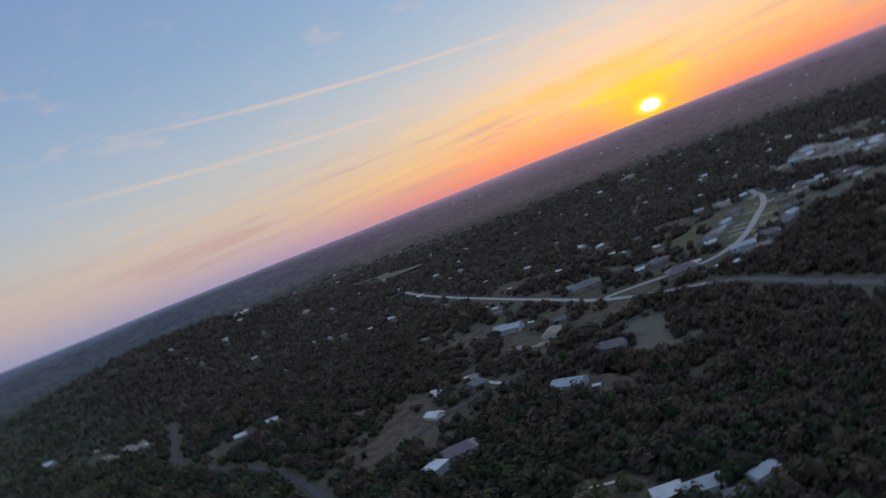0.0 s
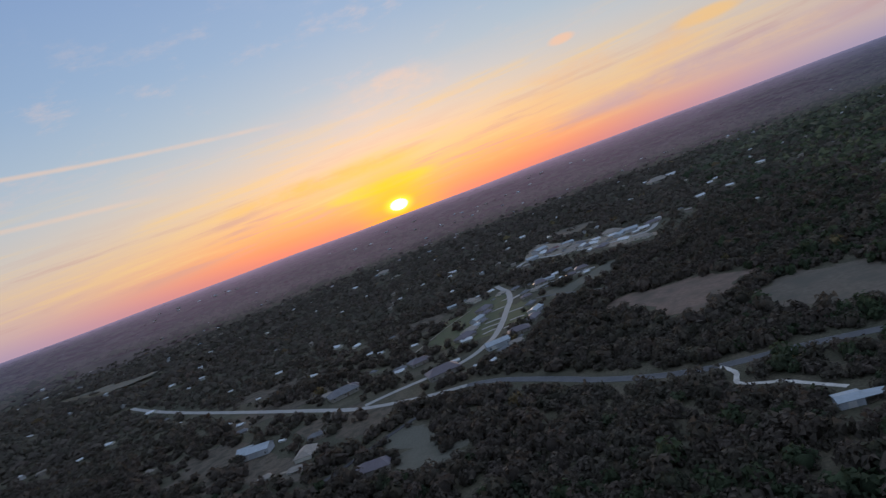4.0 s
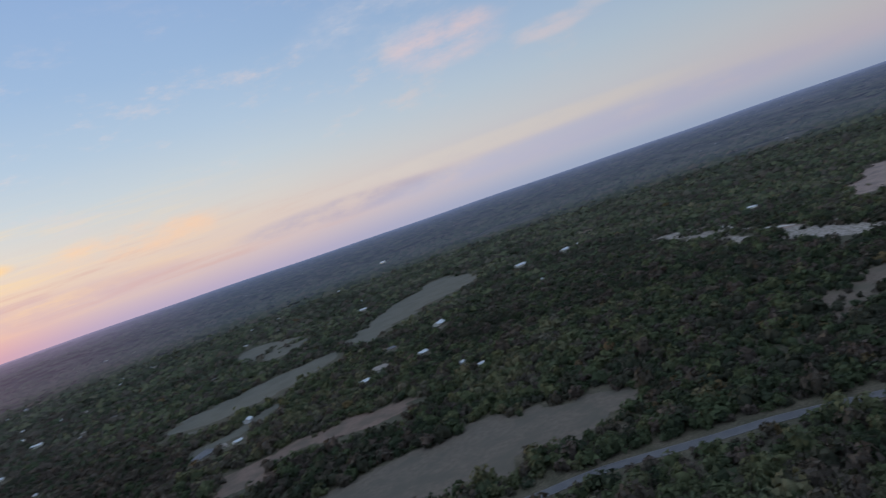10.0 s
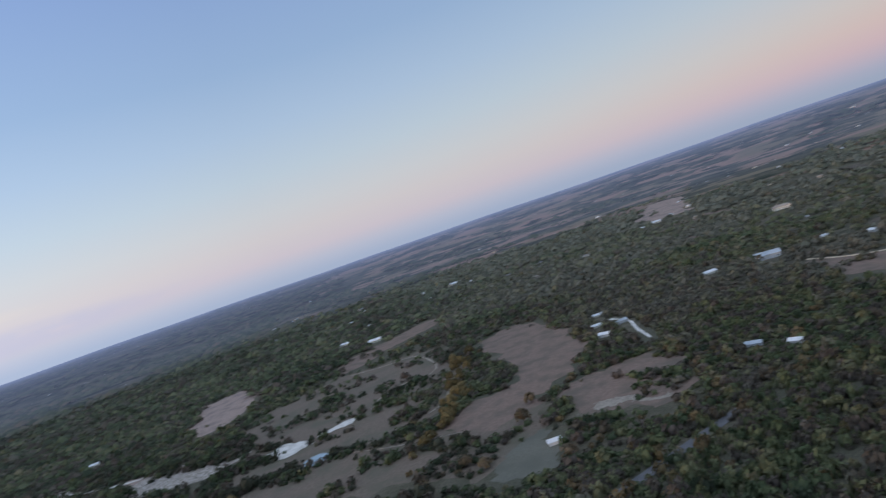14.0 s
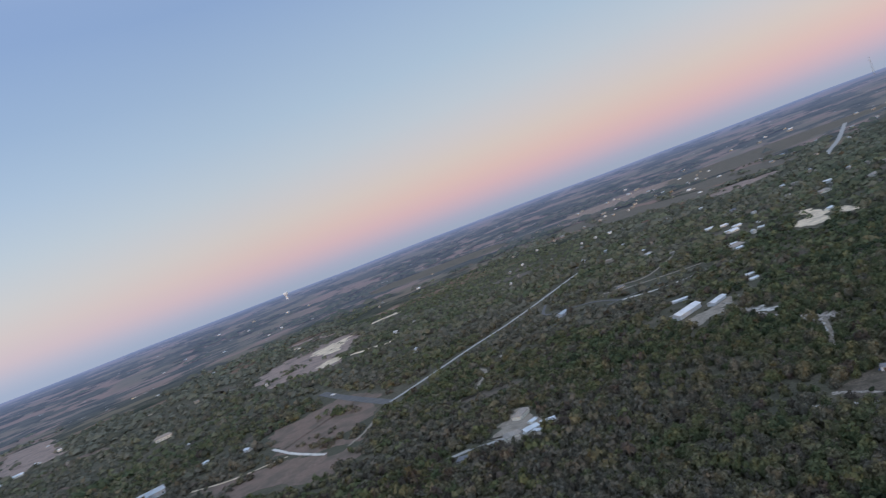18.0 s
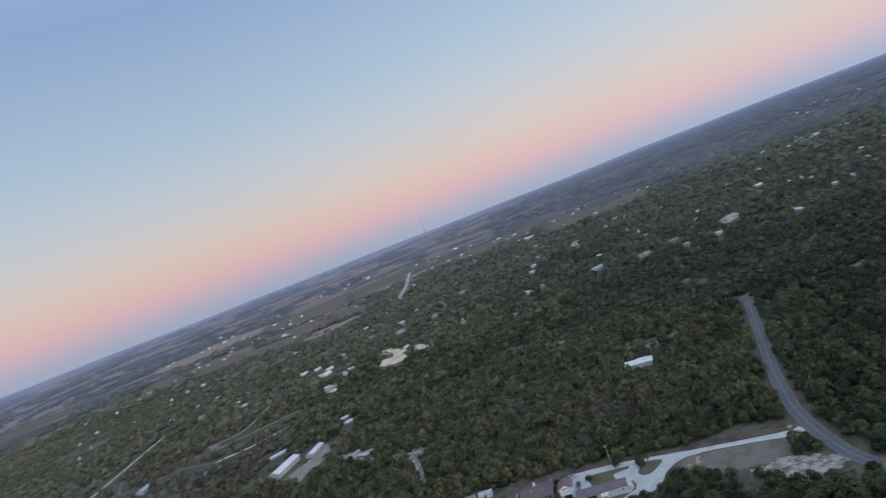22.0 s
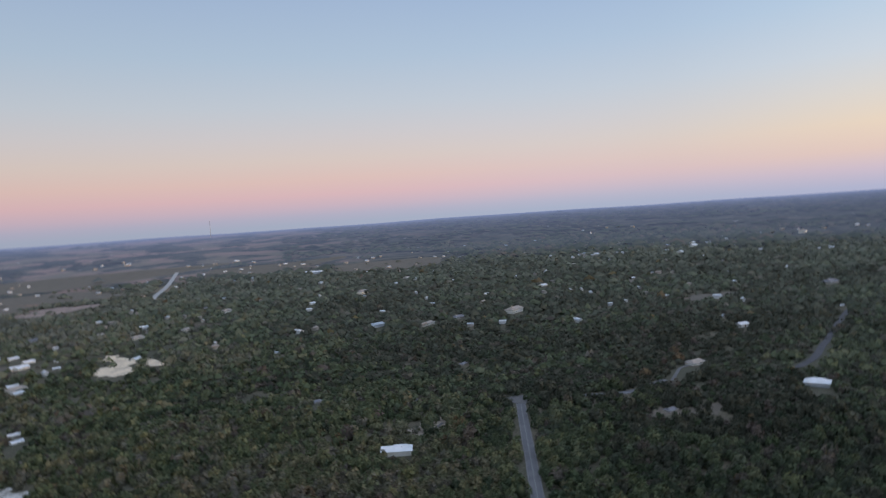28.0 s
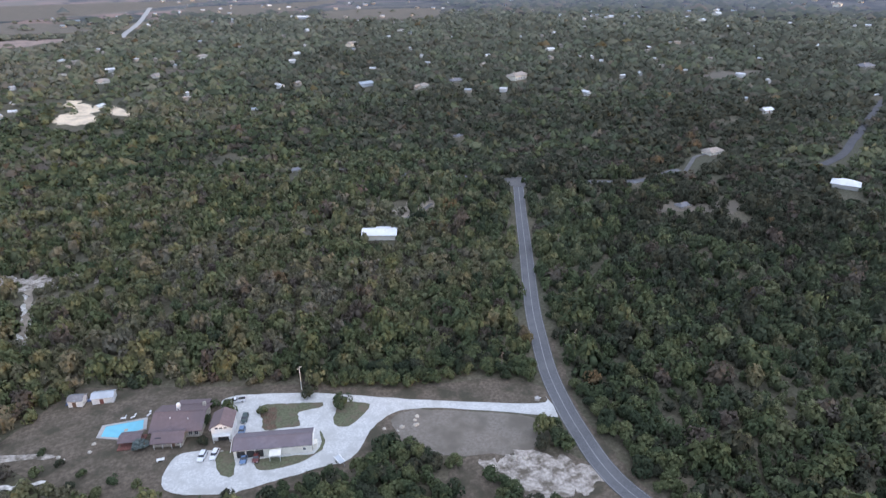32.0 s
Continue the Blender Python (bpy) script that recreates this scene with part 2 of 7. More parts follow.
def material(name, base, rough=0.85, metal=0.0, grain=None, spread=0.25, big=None, relief=0.0, second=None, per_object=0.0, spec=0.3, emit=None):
    """A procedural surface: base colour broken at two scales (grain and big, in metres), with fine relief."""
    m = bpy.data.materials.new(name)
    m.use_nodes = True
    n = Nodes(m.node_tree)
    shader = n.add("ShaderNodeBsdfPrincipled")
    out = n.add("ShaderNodeOutputMaterial")
    n.link(shader.outputs[0], out.inputs[0])
    colour = (*base, 1.0)
    where = n.add("ShaderNodeNewGeometry").outputs["Position"]
    if grain:
        fine = n.noise(where, 1.0 / grain, 4.0)
        value = n.step(fine, 0.25, 0.75, 1.0 - spread, 1.0 + spread)
        colour = n.mix(1.0, colour, n.vec(value, value, value), "MULTIPLY")
        if relief:
            bump = n.add("ShaderNodeBump")
            bump.inputs["Strength"].default_value = relief
            bump.inputs["Distance"].default_value = grain * 0.3
            n.link(fine, bump.inputs["Height"])
            n.link(bump.outputs[0], shader.inputs["Normal"])
    if big:
        wide = n.noise(where, 1.0 / big, 5.0, 0.6)
        colour = n.mix(n.step(wide, 0.42, 0.66), colour, (*(second or [c * 0.6 for c in base]), 1.0))
    if per_object:
        rnd = n.add("ShaderNodeObjectInfo").outputs["Random"]
        v = n.step(rnd, 0.0, 1.0, 1.0 - per_object, 1.0 + per_object)
        colour = n.mix(1.0, colour, n.vec(v, v, v), "MULTIPLY")
    n.feed(shader.inputs["Base Color"], colour)
    shader.inputs["Roughness"].default_value = rough
    shader.inputs["Metallic"].default_value = metal
    shader.inputs["Specular IOR Level"].default_value = spec
    if emit:
        n.feed(shader.inputs["Emission Color"], (*emit, 1.0))
        shader.inputs["Emission Strength"].default_value = 1.0
    return m


def foliage(name, from_object=False):
    """Evergreen scrub: each tree has its own tint, from dark cedar to olive oak, bare grey-brown and a few rusty
    crowns; far stands take painted haze.
    """
    m = bpy.data.materials.new(name)
    m.use_nodes = True
    n = Nodes(m.node_tree)
    shader = n.add("ShaderNodeBsdfPrincipled")
    out = n.add("ShaderNodeOutputMaterial")
    n.link(shader.outputs[0], out.inputs[0])
    tint = n.add("ShaderNodeObjectInfo").outputs["Random"] if from_object else n.add("ShaderNodeAttribute", attribute_name="tint").outputs["Fac"]
    if from_object:
        tint = n.step(tint, 0.0, 1.0, 0.1, 0.44)
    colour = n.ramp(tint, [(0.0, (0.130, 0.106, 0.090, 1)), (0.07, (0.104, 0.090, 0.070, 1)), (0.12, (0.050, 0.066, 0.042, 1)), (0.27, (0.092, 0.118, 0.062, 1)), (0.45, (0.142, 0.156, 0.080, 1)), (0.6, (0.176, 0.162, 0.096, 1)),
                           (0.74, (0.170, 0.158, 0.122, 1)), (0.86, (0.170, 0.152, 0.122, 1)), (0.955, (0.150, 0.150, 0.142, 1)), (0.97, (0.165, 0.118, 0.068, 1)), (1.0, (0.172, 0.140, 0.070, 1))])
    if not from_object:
        # distance haze put into the colour: far trees go pale grey-green
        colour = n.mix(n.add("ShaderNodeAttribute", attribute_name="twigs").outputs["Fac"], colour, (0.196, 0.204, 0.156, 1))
    where = n.add("ShaderNodeNewGeometry")
    flake = where.outputs["Random Per Island"]
    v = n.step(flake, 0.0, 1.0, 0.72, 1.32)
    colour = n.mix(1.0, colour, n.vec(v, v, v), "MULTIPLY")
    fine = n.noise(where.outputs["Position"], 2.2, 3.0)
    w = n.step(fine, 0.3, 0.7, 0.82, 1.18)
    colour = n.mix(1.0, colour, n.vec(w, w, w), "MULTIPLY")
    n.feed(shader.inputs["Base Color"], colour)
    shader.inputs["Roughness"].default_value = 0.9
    shader.inputs["Specular IOR Level"].default_value = 0.12
    # thin clumps let some light through
    glow = n.add("ShaderNodeBsdfTranslucent")
    n.feed(glow.inputs["Color"], colour)
    both = n.add("ShaderNodeMixShader")
    both.inputs[0].default_value = 0.38
    n.link(shader.outputs[0], both.inputs[1])
    n.link(glow.outputs[0], both.inputs[2])
    n.link(both.outputs[0], out.inputs[0])
    return m


def ground_material():
    """Dry winter grass, leaf litter and pale caliche showing in worn patches."""
    m = bpy.data.materials.new("scrub_ground")
    m.use_nodes = True
    n = Nodes(m.node_tree)
    shader = n.add("ShaderNodeBsdfPrincipled")
    out = n.add("ShaderNodeOutputMaterial")
    n.link(shader.outputs[0], out.inputs[0])
    where = n.add("ShaderNodeNewGeometry").outputs["Position"]
    fine = n.noise(where, 0.7, 5.0)
    mid = n.noise(where, 0.06, 5.0)
    wide = n.noise(where, 0.006, 6.0, 0.6)
    colour = n.mix(n.step(mid, 0.35, 0.65), (0.095, 0.088, 0.060, 1), (0.145, 0.125, 0.092, 1))
    colour = n.mix(n.step(wide, 0.42, 0.62), colour, (0.095, 0.092, 0.066, 1))
    colour = n.mix(n.math("MULTIPLY", n.step(mid, 0.68, 0.8), 0.6), colour, (0.25, 0.235, 0.2, 1))
    sep = n.add("ShaderNodeSeparateXYZ")
    n.link(where, sep.inputs[0])
    plain = n.math("ADD", n.math("MULTIPLY", sep.outputs[0], 0.62), n.math("MULTIPLY", sep.outputs[1], -0.78))
    colour = n.mix(n.math("MULTIPLY", n.step(plain, 1500.0, 1750.0), n.step(wide, 0.4, 0.52)), colour, (0.205, 0.152, 0.125, 1))
    v = n.step(fine, 0.25, 0.75, 0.7, 1.3)
    colour = n.mix(1.0, colour, n.vec(v, v, v), "MULTIPLY")
    n.feed(shader.inputs["Base Color"], colour)
    shader.inputs["Roughness"].default_value = 0.95
    shader.inputs["Specular IOR Level"].default_value = 0.1
    return m


def painted_haze(n, surface, x, y, reach):
    """Paints haze over a far surface as emission that grows with distance; the far slope stands for land that runs on
    to the skyline.
    """
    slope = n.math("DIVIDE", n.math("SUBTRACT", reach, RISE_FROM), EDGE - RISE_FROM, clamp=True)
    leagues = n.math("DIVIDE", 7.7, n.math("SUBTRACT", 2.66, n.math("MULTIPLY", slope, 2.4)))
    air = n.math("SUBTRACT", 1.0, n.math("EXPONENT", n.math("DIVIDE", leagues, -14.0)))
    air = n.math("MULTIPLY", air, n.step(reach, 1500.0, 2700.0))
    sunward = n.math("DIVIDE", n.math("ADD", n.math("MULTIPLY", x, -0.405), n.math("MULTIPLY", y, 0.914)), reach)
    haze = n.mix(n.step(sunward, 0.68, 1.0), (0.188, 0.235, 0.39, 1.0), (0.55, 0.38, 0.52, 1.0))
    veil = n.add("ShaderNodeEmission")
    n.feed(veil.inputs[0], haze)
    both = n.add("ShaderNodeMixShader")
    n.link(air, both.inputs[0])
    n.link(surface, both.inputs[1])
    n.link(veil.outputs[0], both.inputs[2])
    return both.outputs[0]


def far_material():
    """Woods, pale fields and roofs of the distance, with more glowing haze painted in the further they lie."""
    m = bpy.data.materials.new("distance")
    m.use_nodes = True
    n = Nodes(m.node_tree)
    shader = n.add("ShaderNodeBsdfPrincipled")
    out = n.add("ShaderNodeOutputMaterial")
    where = n.add("ShaderNodeNewGeometry").outputs["Position"]
    sep = n.add("ShaderNodeSeparateXYZ")
    n.link(where, sep.inputs[0])
    x, y = sep.outputs[0], sep.outputs[1]
    reach = n.math("SQRT", n.math("ADD", n.math("MULTIPLY", x, x), n.math("MULTIPLY", y, y)))
    # open fields lie to the south-east, towns to the south and south-west
    south_east = n.step(n.math("DIVIDE", n.math("ADD", n.math("MULTIPLY", x, 0.62), n.math("MULTIPLY", y, -0.78)), reach), 0.3, 0.75, 0.1, 1.0)
    fields_at = n.noise(where, 0.0046, 5.0, 0.6)
    hue = n.noise(where, 0.0035, 3.0, 0.55)
    mottle = n.noise(where, 0.011, 6.0, 0.68)
    glades = n.noise(where, 0.0075, 4.0, 0.6)
    town = n.noise(where, 0.0030, 3.0, 0.6)
    dots = n.noise(where, 0.034, 2.0, 0.5)
    colour = n.mix(n.step(mottle, 0.38, 0.62), (0.046, 0.052, 0.040, 1), (0.112, 0.110, 0.080, 1))
    colour = n.mix(n.math("MULTIPLY", n.step(hue, 0.46, 0.62), 0.4), colour, (0.112, 0.104, 0.080, 1))
    open_land = n.mix(n.step(hue, 0.42, 0.58), (0.30, 0.20, 0.155, 1), (0.20, 0.168, 0.115, 1))
    colour = n.mix(n.math("MULTIPLY", n.step(glades, 0.62, 0.68), 0.6), colour, (0.165, 0.145, 0.115, 1))
    colour = n.mix(n.math("MULTIPLY", n.math("MULTIPLY", n.step(fields_at, 0.47, 0.54), south_east), 0.95), colour, open_land)
    colour = n.mix(n.math("MULTIPLY", n.step(dots, 0.70, 0.75), n.step(town, 0.45, 0.6, 0.05, 0.9)), colour, (0.72, 0.69, 0.69, 1))
    n.feed(shader.inputs["Base Color"], colour)
    shader.inputs["Roughness"].default_value = 1.0
    shader.inputs["Specular IOR Level"].default_value = 0.0
    n.link(painted_haze(n, shader.outputs[0], x, y, reach), out.inputs[0])
    return m


def far_foliage():
    """Stands of trees of the distance, dark cedar to brown oak, with the same haze painted in."""
    m = bpy.data.materials.new("far_foliage")
    m.use_nodes = True
    n = Nodes(m.node_tree)
    shader = n.add("ShaderNodeBsdfPrincipled")
    out = n.add("ShaderNodeOutputMaterial")
    where = n.add("ShaderNodeNewGeometry")
    sep = n.add("ShaderNodeSeparateXYZ")
    n.link(where.outputs["Position"], sep.inputs[0])
    x, y = sep.outputs[0], sep.outputs[1]
    reach = n.math("SQRT", n.math("ADD", n.math("MULTIPLY", x, x), n.math("MULTIPLY", y, y)))
    colour = n.ramp(where.outputs["Random Per Island"], [(0.0, (0.050, 0.060, 0.040, 1)), (0.4, (0.080, 0.092, 0.055, 1)), (0.75, (0.115, 0.118, 0.076, 1)), (1.0, (0.130, 0.108, 0.080, 1))])
    wide = n.noise(where.outputs["Position"], 0.005, 3.0, 0.6)
    colour = n.mix(n.math("MULTIPLY", n.step(wide, 0.46, 0.64), 0.35), colour, (0.120, 0.108, 0.080, 1))
    n.feed(shader.inputs["Base Color"], colour)
    shader.inputs["Roughness"].default_value = 1.0
    shader.inputs["Specular IOR Level"].default_value = 0.0
    n.link(painted_haze(n, shader.outputs[0], x, y, reach), out.inputs[0])
    return m


GROUND = ground_material()
DISTANCE, FAR_LEAF = far_material(), far_foliage()
LEAF, CROWN = foliage("scrub_foliage"), foliage("oak_foliage", True)
RUSSET = material("russet_foliage", (0.128, 0.098, 0.066), 0.9, grain=0.8, spread=0.35, big=3.0, second=(0.13, 0.105, 0.06), per_object=0.2, spec=0.1)
YELLOW_OAK = material("yellowing_foliage", (0.18, 0.138, 0.062), 0.9, grain=0.8, spread=0.35, big=3.0, second=(0.12, 0.1, 0.052), per_object=0.25, spec=0.1)
BLUE_CEDAR = material("blue_cedar_foliage", (0.135, 0.165, 0.16), 0.9, grain=0.6, spread=0.3, big=2.0, second=(0.10, 0.125, 0.12), spec=0.1)
BARK = material("bark", (0.11, 0.09, 0.07), 0.95, grain=0.15, spread=0.4, relief=0.5)
ASPHALT = material("asphalt", (0.13, 0.13, 0.138), 0.85, grain=0.5, spread=0.18, big=9.0, second=(0.155, 0.153, 0.158))
ROAD_DARK = material("dark_asphalt", (0.085, 0.083, 0.09), 0.9, grain=0.6, spread=0.2, big=8.0, second=(0.105, 0.10, 0.105))
LANE = material("worn_asphalt", (0.13, 0.125, 0.125), 0.9, grain=0.6, spread=0.2, big=8.0, second=(0.17, 0.16, 0.15))
GRAVEL = material("caliche_gravel", (0.70, 0.66, 0.61), 0.95, grain=0.9, spread=0.14, big=8.0, second=(0.54, 0.50, 0.45))
YARD_GRAVEL = material("yard_gravel", (0.56, 0.55, 0.53), 0.95, grain=0.7, spread=0.16, big=5.0, second=(0.46, 0.45, 0.43), relief=0.3)
CONCRETE = material("concrete", (0.42, 0.40, 0.38), 0.9, grain=0.7, spread=0.12, big=6.0, second=(0.36, 0.345, 0.33))
SAND = material("cleared_sand", (0.78, 0.63, 0.46), 0.95, grain=1.5, spread=0.18, big=14.0, second=(0.5, 0.39, 0.28))
ROCK = material("bare_limestone", (0.60, 0.57, 0.53), 0.95, grain=0.9, spread=0.35, big=4.0, second=(0.2, 0.18, 0.14), relief=0.4)
ROCK_PALE = material("dusty_limestone", (0.42, 0.37, 0.325), 0.95, grain=1.1, spread=0.35, big=3.6, second=(0.13, 0.108, 0.082), relief=0.4)
HAY = material("mown_field", (0.158, 0.132, 0.104), 0.95, grain=3.5, spread=0.16, big=22.0, second=(0.125, 0.112, 0.088))
BROWN = material("dry_meadow", (0.215, 0.150, 0.118), 0.95, grain=3.0, spread=0.16, big=18.0, second=(0.145, 0.115, 0.088))
SAVANNA = material("dry_savanna", (0.168, 0.130, 0.100), 0.95, grain=2.5, spread=0.22, big=34.0, second=(0.125, 0.112, 0.080))
GREENISH = material("pasture", (0.152, 0.145, 0.115), 0.95, grain=1.4, spread=0.18, big=30.0, second=(0.125, 0.122, 0.095))
SOIL = material("pink_soil", (0.34, 0.25, 0.21), 0.95, grain=2.0, spread=0.25, big=25.0, second=(0.22, 0.17, 0.15))
DIRT = material("yard_dirt", (0.136, 0.108, 0.082), 0.95, grain=1.2, spread=0.35, big=9.0, second=(0.070, 0.062, 0.043))
DIRT_PALE = material("pale_track_dirt", (0.34, 0.29, 0.235), 0.95, grain=0.8, spread=0.3, big=6.0, second=(0.24, 0.2, 0.16))
RED_LEAVES = material("fallen_leaves", (0.13, 0.085, 0.06), 0.95, grain=0.5, spread=0.4, big=2.0, second=(0.11, 0.10, 0.065))
PADDOCK = material("paddock_dirt", (0.205, 0.178, 0.150), 0.95, grain=1.0, spread=0.2, big=8.0, second=(0.150, 0.130, 0.106))
GRASS = material("winter_lawn", (0.12, 0.125, 0.075), 0.95, grain=0.7, spread=0.3, big=4.0, second=(0.15, 0.12, 0.085))
LAWN = material("olive_lawn", (0.115, 0.122, 0.062), 0.95, grain=0.9, spread=0.2, big=9.0, second=(0.12, 0.115, 0.07))
WHITE_LINE = material("road_paint", (0.27, 0.27, 0.27), 0.7, grain=0.4, spread=0.2)
ROOF_WHITE = material("white_metal_roof", (0.72, 0.74, 0.77), 0.42, grain=2.5, spread=0.08, big=5.0, second=(0.62, 0.64, 0.66))
ROOF_GREY = material("grey_shingles", (0.21, 0.21, 0.225), 0.85, grain=0.7, spread=0.2, big=4.0, second=(0.17, 0.17, 0.18))
ROOF_TAN = material("tan_shingles", (0.36, 0.32, 0.28), 0.85, grain=0.7, spread=0.2, big=4.0, second=(0.29, 0.26, 0.23))
ROOF_MAROON = material("maroon_metal_roof", (0.15, 0.112, 0.118), 0.5, grain=1.2, spread=0.14, big=4.0, second=(0.145, 0.108, 0.112))
ROOF_PLUM = material("plum_metal_roof", (0.17, 0.145, 0.165), 0.5, grain=1.2, spread=0.12, big=5.0, second=(0.155, 0.13, 0.145))
ROOF_BLUE = material("pale_blue_metal_roof", (0.42, 0.47, 0.52), 0.45, grain=2.0, spread=0.1, big=5.0, second=(0.36, 0.4, 0.44))
ROOF_RED = material("red_roof", (0.22, 0.10, 0.085), 0.7, grain=0.8, spread=0.18, big=3.0, second=(0.18, 0.085, 0.075))
WALL_CREAM = material("cream_siding", (0.80, 0.76, 0.67), 0.8, grain=1.0, spread=0.06, big=3.0, second=(0.73, 0.69, 0.6))
WALL_WHITE = material("white_siding", (0.70, 0.69, 0.67), 0.8, grain=1.0, spread=0.06, big=3.0, second=(0.62, 0.61, 0.6))
WALL_STONE = material("limestone_wall", (0.45, 0.41, 0.35), 0.9, grain=0.5, spread=0.25, big=3.0, second=(0.38, 0.345, 0.3))
# shade of the barn's near side put into the wall colour
SHADED_METAL = material("shaded_metal_siding", (0.085, 0.09, 0.115), 0.6, grain=1.5, spread=0.12, big=4.0, second=(0.065, 0.07, 0.09))
WALL_METAL = material("pale_metal_siding", (0.55, 0.57, 0.6), 0.5, grain=1.5, spread=0.08, big=4.0, second=(0.47, 0.49, 0.51))
TRIM = material("white_trim", (0.75, 0.74, 0.72), 0.6, grain=0.5, spread=0.06)
DOOR = material("brown_door", (0.16, 0.10, 0.07), 0.6, grain=0.3, spread=0.2)
RED_WOOD = material("red_painted_wood", (0.2, 0.085, 0.07), 0.8, grain=0.4, spread=0.25)
GLASS = material("window_glass", (0.03, 0.035, 0.045), 0.08, spec=0.7)
# near-black colour that stands in for shade inside openings
DARK = material("deep_shade_board", (0.05, 0.048, 0.046), 0.9, grain=0.5, spread=0.3)
POOL = material("pool_water", (0.16, 0.50, 0.62), 0.12, grain=2.0, spread=0.06, spec=0.5)
TARP = material("blue_tarpaulin", (0.10, 0.16, 0.32), 0.5, grain=0.6, spread=0.15)
POND = material("pond_water", (0.22, 0.30, 0.36), 0.1, grain=3.0, spread=0.1, spec=0.6)
TYRE = material("tyre_rubber", (0.03, 0.03, 0.03), 0.9, grain=0.1, spread=0.2)
STEEL = material("galvanised_steel", (0.5, 0.5, 0.5), 0.4, 0.8, grain=0.3, spread=0.1)
WOOD = material("weathered_pole", (0.20, 0.17, 0.14), 0.9, grain=0.2, spread=0.3)
PALE_WOOD = material("sunbleached_pole", (0.5, 0.48, 0.44), 0.9, grain=0.2, spread=0.2)
CAR_WHITE = material("white_car_paint", (0.72, 0.73, 0.75), 0.3, spec=0.5)
CAR_GREEN = material("dark_green_car_paint", (0.05, 0.075, 0.07), 0.3, spec=0.5)
CAR_BLUE = material("blue_car_paint", (0.12, 0.2, 0.34), 0.3, spec=0.5)
CAR_RED = material("dark_red_car_paint", (0.13, 0.035, 0.032), 0.35, spec=0.5)
LAMP_GLASS = material("headlight_glass", (0.7, 0.7, 0.7), 0.15, spec=0.6)
TAIL_RED = material("tail_light", (0.35, 0.02, 0.02), 0.2, spec=0.6)

# ---- mesh tools ----


def part(name, bm, mat, parent=None, label=""):
    """One bmesh as one mesh object, under a thing or a part."""
    me = bpy.data.meshes.new(name)
    bm.to_mesh(me)
    bm.free()
    me.materials.append(mat)
    ob = new(name, me)
    ob.parent = parent
    return tagged(ob, label) if label else ob


def share(name, me, parent, m, label=""):
    """Another object on a mesh that exists already."""
    ob = new(name, me)
    ob.parent = parent
    ob.matrix_basis = m
    return tagged(ob, label) if label else ob


def box(sx, sy, sz, x=0.0, y=0.0, z=0.0, bevel=0.0, bm=None, rz=0.0):
    """A box whose base centre is at x, y, z."""
    bm = bm or bmesh.new()
    made = bmesh.ops.create_cube(bm, size=1.0)["verts"]
    bmesh.ops.scale(bm, vec=(sx, sy, sz), verts=made)
    if bevel:
        edges = list({e for v in made for e in v.link_edges})
        made = list({v for f in bmesh.ops.bevel(bm, geom=edges, offset=bevel, segments=2, affect="EDGES")["faces"] for v in f.verts} | {v for v in made if v.is_valid})
    if rz:
        bmesh.ops.rotate(bm, cent=(0, 0, 0), matrix=Matrix.Rotation(rz, 3, "Z"), verts=made)
    bmesh.ops.translate(bm, vec=(x, y, z + sz / 2), verts=made)
    return bm


def solid(points, faces, bm=None):
    """A closed shape from corners and faces."""
    bm = bm or bmesh.new()
    vs = [bm.verts.new(p) for p in points]
    for f in faces:
        bm.faces.new([vs[i] for i in f])
    bmesh.ops.recalc_face_normals(bm, faces=bm.faces)
    return bm


def rod(radius, length, sides=8, top=None, m=None, bm=None):
    """A tapered round bar that stands on the origin of m."""
    bm = bm or bmesh.new()
    bmesh.ops.create_cone(bm, cap_ends=True, segments=sides, radius1=radius, radius2=radius if top is None else top, depth=length,
                          matrix=(m or Matrix.Identity(4)) @ Matrix.Translation((0, 0, length / 2)))
    return bm


def gable_walls(length, width, height, rise, bm=None):
    """Four walls with gables at the ends of x, open below."""
    a, b = length / 2, width / 2
    pts = [(-a, -b, 0), (a, -b, 0), (a, b, 0), (-a, b, 0), (-a, -b, height), (a, -b, height), (a, b, height), (-a, b, height), (-a, 0, height + rise), (a, 0, height + rise)]
    return solid(pts, [(0, 1, 5, 4), (2, 3, 7, 6), (1, 2, 6, 9, 5), (3, 0, 4, 8, 7), (3, 2, 1, 0), (4, 5, 9, 8), (6, 7, 8, 9)], bm)


def gable_roof(length, width, height, rise, eave=0.6, thick=0.22, hip=0.0):
    """A pitched roof slab with eaves; hip pulls the ridge's ends in."""
    a, b = length / 2 + eave, width / 2 + eave
    drop = rise * eave / (width / 2)
    low, top = height - drop, height + rise
    h = max(a - hip, 0.05)
    pts = []
    for dz in (0.03, thick):
        pts += [(-a, -b, low + dz), (a, -b, low + dz), (a, b, low + dz), (-a, b, low + dz), (-h, 0, top + dz), (h, 0, top + dz)]
    up = [(6, 7, 11, 10), (8, 9, 10, 11), (7, 8, 11), (9, 6, 10)]
    down = [(0, 4, 5, 1), (2, 5, 4, 3), (1, 5, 2), (3, 4, 0)]
    rim = [(0, 1, 7, 6), (1, 2, 8, 7), (2, 3, 9, 8), (3, 0, 6, 9)]
    if not hip:
        up, down = up[:2], down[:2]
        rim = [(0, 1, 7, 6), (2, 3, 9, 8), (1, 5, 11, 7), (5, 2, 8, 11), (3, 4, 10, 9), (4, 0, 6, 10)]
    return solid(pts, up + down + rim)


